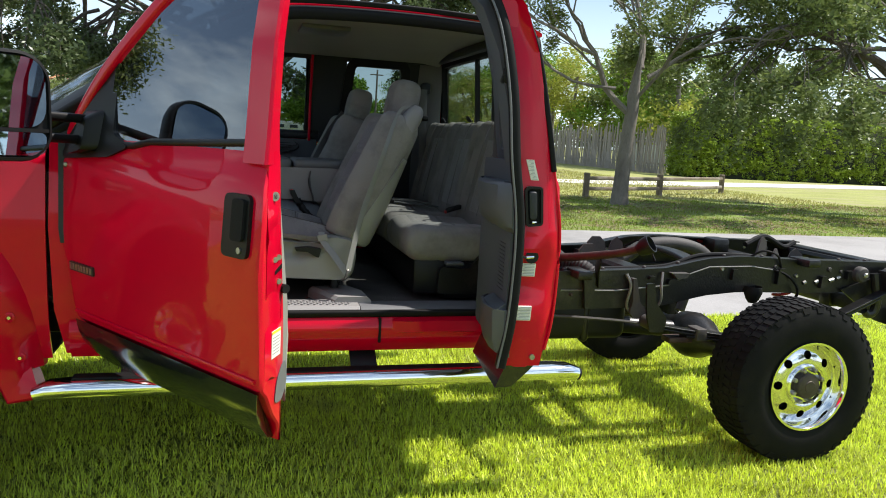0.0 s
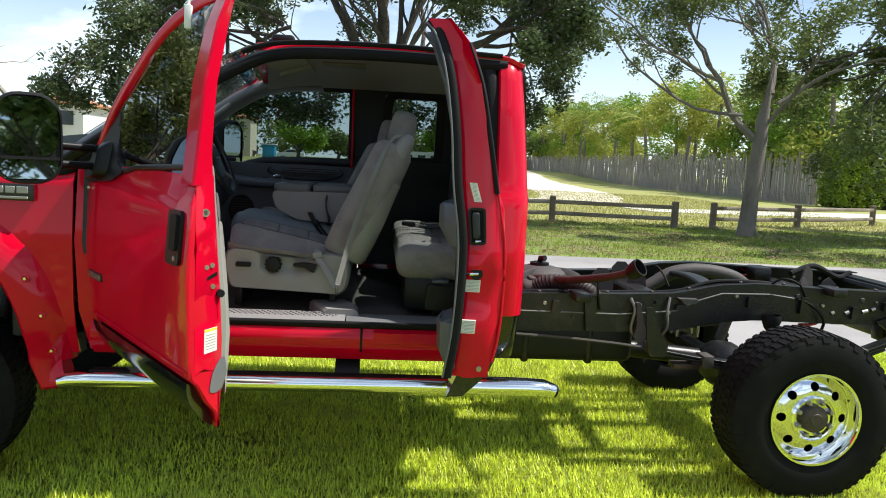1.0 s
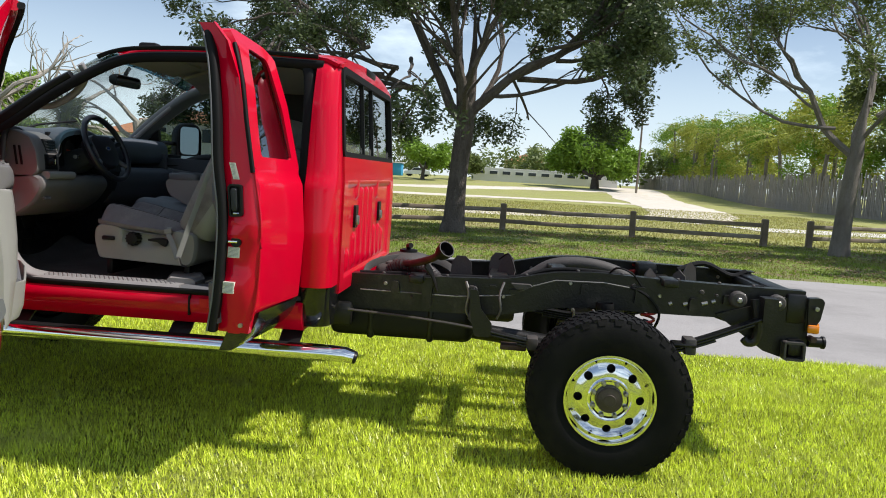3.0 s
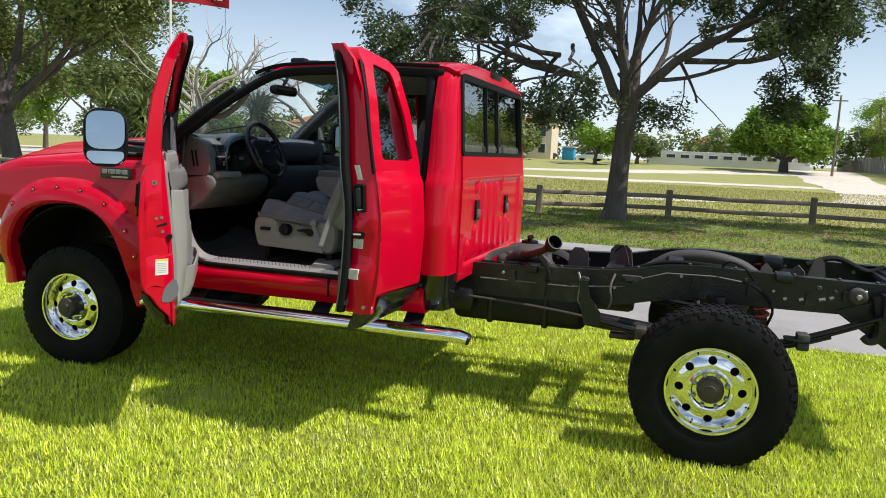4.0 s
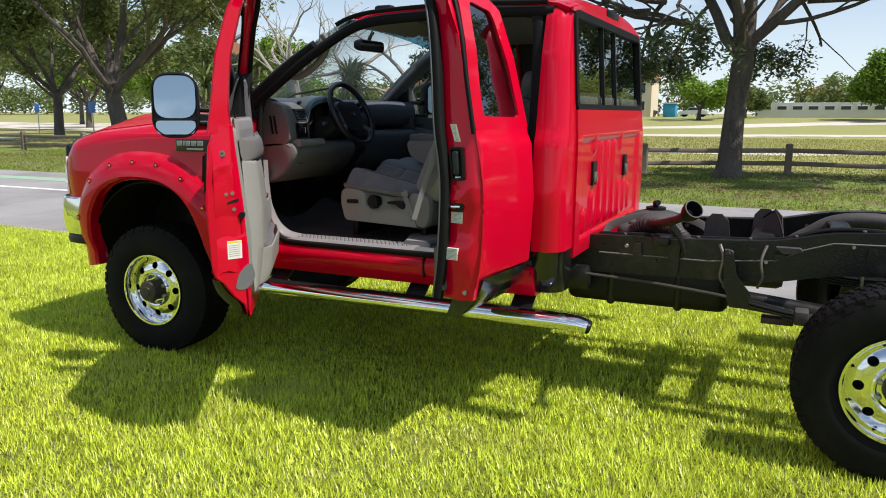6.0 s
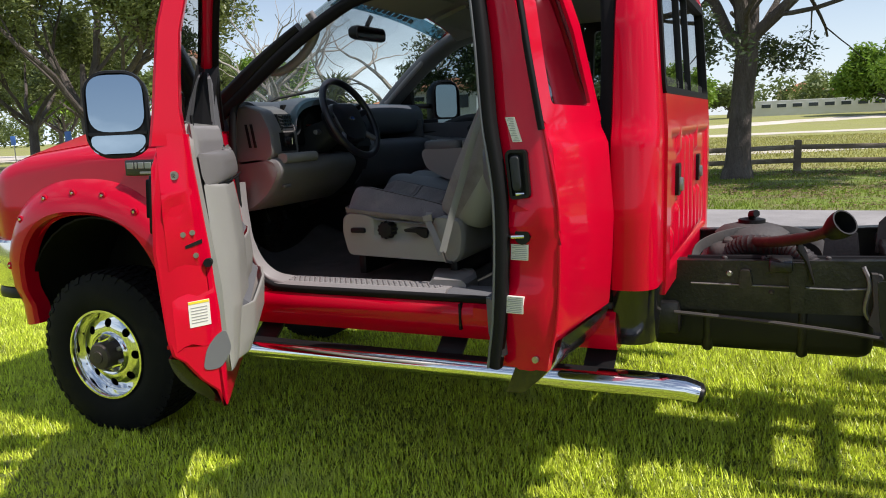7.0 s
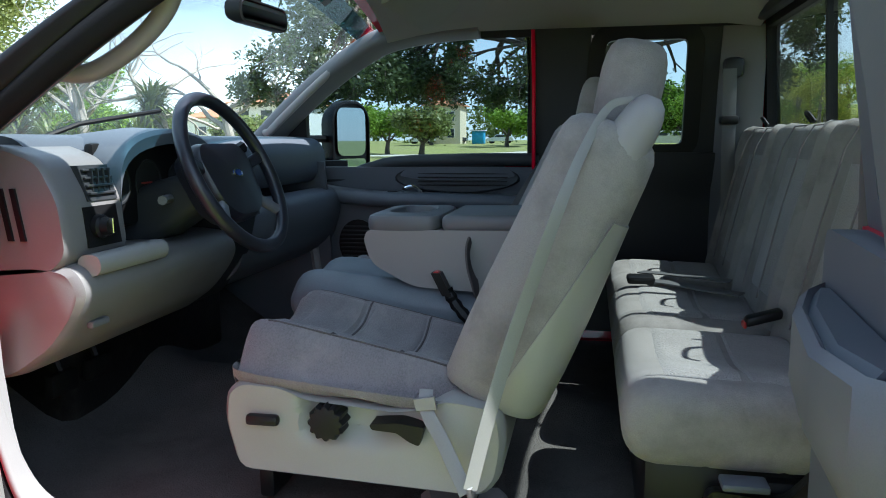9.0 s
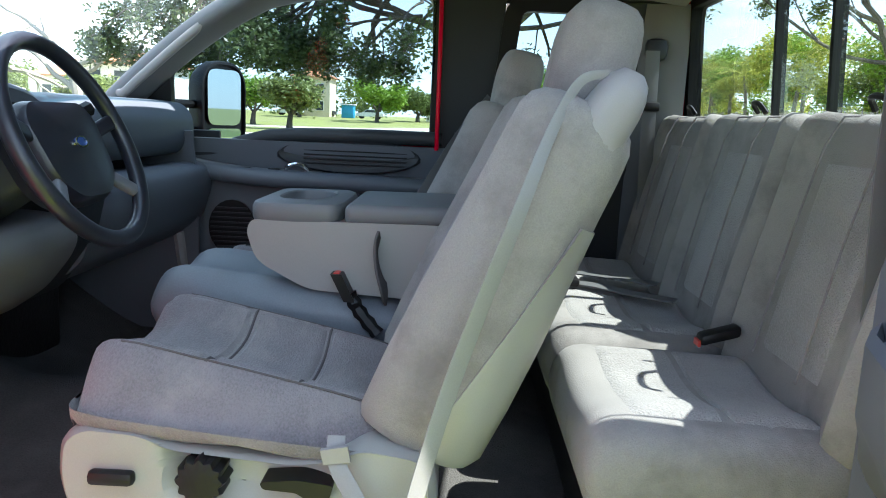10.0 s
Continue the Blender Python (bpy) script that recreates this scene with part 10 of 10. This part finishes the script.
rail_fence([(-0.03 - 3.4 * k, 16.1 + 0.05 * k) for k in range(12, 0, -1)] + [(-0.03, 16.1), (3.25, 17.6), (6.87, 17.9), (10.35, 17.6)], "weathered two-rail wooden fence along the verge")
rail_fence([(11.8, 18.3), (15.4, 20.0), (20.0, 23.0)], "short weathered two-rail wooden fence beside the slender oak")

# picket fence: rough upright stakes
PK = rbox((-0.045, -0.03, -0.05), (0.045, 0.03, 2.25), 0.012, 1)
pk_mesh = bpy.data.meshes.new("picket")
pk_mesh.from_pydata(PK[0], [], PK[1])
pk_mesh.materials.append(PICKET)
pf = thing("picket_fence", "tall rough fence of weathered grey stakes", "fence")
rnd_f = random.Random(9)


def stake_place(i):
    y = 30.4 + i * 0.13
    return Matrix.Translation((22.5 - 0.011 * (y - 30), y, 0)) @ Matrix.Rotation(radians(90), 4, "Z") @ Matrix.Rotation(rnd_f.uniform(-0.09, 0.09) + (0.3 if i % 17 == 5 else 0.0), 4, "Y") @ Matrix.Diagonal((rnd_f.uniform(0.55, 1.2), 1, rnd_f.uniform(0.88, 1.16), 1))


for i in range(290):
    s = new("picket", pk_mesh)
    s.parent = pf
    s.matrix_world = stake_place(i)
rest = join(*[moved(PK, stake_place(i)) for i in range(290, 610)])
obj("fence_remainder", rest, PICKET, pf)
tagged(pf.children[-1], kind="stuff")
for h in (0.5, 1.6):
    obj("rail", sweep([(22.58, 30.4, h), (22.17, 68, h), (21.7, 110, h)], rrect(0.05, 0.09, 0.01)), PICKET, pf)

set_back(pf, 1.38, NEAR)

# ---- far buildings, vehicles, signs and poles ----
def house(label, x0, x1, y0, y1, h, roof_h, wall_m, roof_m, windows, over=0.5, hip=True):
    t = thing("house", label, "house", place=Matrix.Translation((0, 0, ground_z(x0, y0))))
    w = obj("wall", rbox((x0, y0, -0.1), (x1, y1, h), 0.03, 1), wall_m, t)
    ym, inset = (y0 + y1) / 2, (min(y1 - y0, x1 - x0) / 2 if hip else 0.0)
    if roof_h:
        vs = [(x0 - over, y0 - over, h), (x1 + over, y0 - over, h), (x1 + over, y1 + over, h), (x0 - over, y1 + over, h), (x0 + inset, ym, h + roof_h), (x1 - inset, ym, h + roof_h),
              (x0 - over, y0 - over, h - 0.15), (x1 + over, y0 - over, h - 0.15), (x1 + over, y1 + over, h - 0.15), (x0 - over, y1 + over, h - 0.15)]
        fs = [(0, 1, 5, 4), (1, 2, 5), (2, 3, 4, 5), (3, 0, 4), (6, 7, 1, 0), (7, 8, 2, 1), (8, 9, 3, 2), (9, 6, 0, 3), (9, 8, 7, 6)]
        obj("roof", (vs, fs), roof_m, t, smooth=0)
    for wx, wz, ww, wh in windows:
        f = obj("window", rbox((wx, y0 - 0.05, wz), (wx + ww, y0 + 0.05, wz + wh), 0.01, 1), STUCCO_W, t)
        obj("pane", rbox((wx + 0.07, y0 - 0.07, wz + 0.07), (wx + ww - 0.07, y0 - 0.03, wz + wh - 0.07), 0.005, 1), WINDOW_DARK, f)
    return t


house("long low pale building with a row of windows", -3.0, 19, 112, 120, 2.0, 0, STUCCO_W, ROOF_GREY, [(-2.2 + i * 1.95, 1.0, 1.3, 0.6) for i in range(11)])
house("cream house with an orange tiled roof", 0.9, 12.1, 182, 192, 4.6, 2.2, STUCCO, ROOF_ORANGE, [(1.8 + i * 3.2, 2.6, 1.4, 1.6) for i in range(4)])
house("tall cream tower house with an orange roof", -23.5, -18.0, 116, 122, 6.0, 1.5, STUCCO, ROOF_ORANGE, [(-22.5 + 2.4 * i, 0.9 + 2.6 * j, 1.2, 1.5) for i in range(2) for j in range(2)])
house("low white house among the trees", -62, -50, 112, 120, 4.4, 2.0, STUCCO_W, ROOF_ORANGE, [(-60 + 3.4 * i, 1.5, 1.5, 1.5) for i in range(3)])
set_back(house("white house with a pale grey roof behind the hedge", 33, 42, 46, 54, 4.2, 2.6, STUCCO_W, ROOF_GREY, [(34 + 2.8 * i, 2.2, 1.4, 1.4) for i in range(3)], hip=False), 1.38, NEAR)
set_back(house("cream garden house behind the hedge", 43, 52, 38, 44, 4.4, 0, STUCCO, ROOF_GREY, [(44 + 2.6 * i, 2.6, 1.2, 1.2) for i in range(3)]), 1.38, NEAR)
house("white two-storey house beyond the park", -29.5, -22.5, 62, 68, 4.9, 1.1, STUCCO_W, ROOF_ORANGE, [(-28.8 + 2.2 * i, 0.7 + 2.3 * j, 1.2, 1.3) for i in range(3) for j in range(2)])


def car(label, x, y, paint, s=1):
    t = thing("parked_car", label, "car", "cars beyond the field", Matrix.Translation((x, y, ground_z(x, y))))
    sec = [(-2.1, 0.35), (-2.15, 0.65), (-1.9, 0.85), (-1.0, 0.95), (-0.55, 1.40), (0.8, 1.45), (1.5, 1.0), (2.1, 0.9), (2.15, 0.4)]
    obj("body", loft([[(a, b, c) for a, c in rounded(sec, 0.12, 3)] for b in (-0.85, -0.8, 0.8, 0.85)]), paint, t)
    obj("windows", loft([[(a, b, c) for a, c in ((-0.85, 0.98), (-0.5, 1.34), (0.7, 1.38), (1.3, 1.0))] for b in (-0.87, 0.87)]), WINDOW_DARK, t)
    for wx in (-1.3, 1.3):
        obj("wheel", lathe([(0.33, -0.88), (0.33, -0.66), (0.05, -0.66)], 16, "y", (wx, 0, 0.33)), RUBBER, t)
        obj("wheel", lathe([(0.05, 0.66), (0.33, 0.66), (0.33, 0.88)], 16, "y", (wx, 0, 0.33)), RUBBER, t)


car("white car parked at the field's far edge", -12.0, 118, CAR_WHITE)
car("dark car parked at the field's far edge", -19.5, 119, CAR_DARK)
car("white car parked beyond the field", -24, 116, CAR_WHITE)
car("small red car under the far trees", 19.2, 138, CAR_RED)
box = thing("blue_kiosk", "small bright blue kiosk at the far edge of the field", "kiosk", place=Matrix.Translation((0.9, 0, 1.0)))
obj("body", rbox((-16.6, 113, 0), (-14.8, 115, 1.9), 0.05), BLUE_BOX, box)
obj("roof", rbox((-16.8, 112.8, 1.9), (-14.6, 115.2, 2.05), 0.04), STUCCO_W, box)
post = thing("utility_pole", "tall wooden utility pole", "pole")
obj("mast", tube([(19.3, 96, -0.2), (19.4, 96, 10.0)], [0.16, 0.11], 9), WOOD, post)
obj("crossarm", rbox((18.5, 95.95, 9.3), (20.2, 96.1, 9.45), 0.02), WOOD, post)
for k, (x, y) in enumerate(((-29.5, 24.5), (-41, 30))):
    sg = thing("park_sign", "small blue park sign on a thin post", "sign")
    z = ground_z(x, y)
    obj("post", tube([(x, y, z - 0.05), (x, y, z + 2.0)], 0.03, 8), DULL_METAL, sg)
    obj("panel", rbox((x - 0.22, y - 0.05, z + 1.45), (x + 0.22, y - 0.02, z + 2.0), 0.01), SIGN_BLUE, sg)
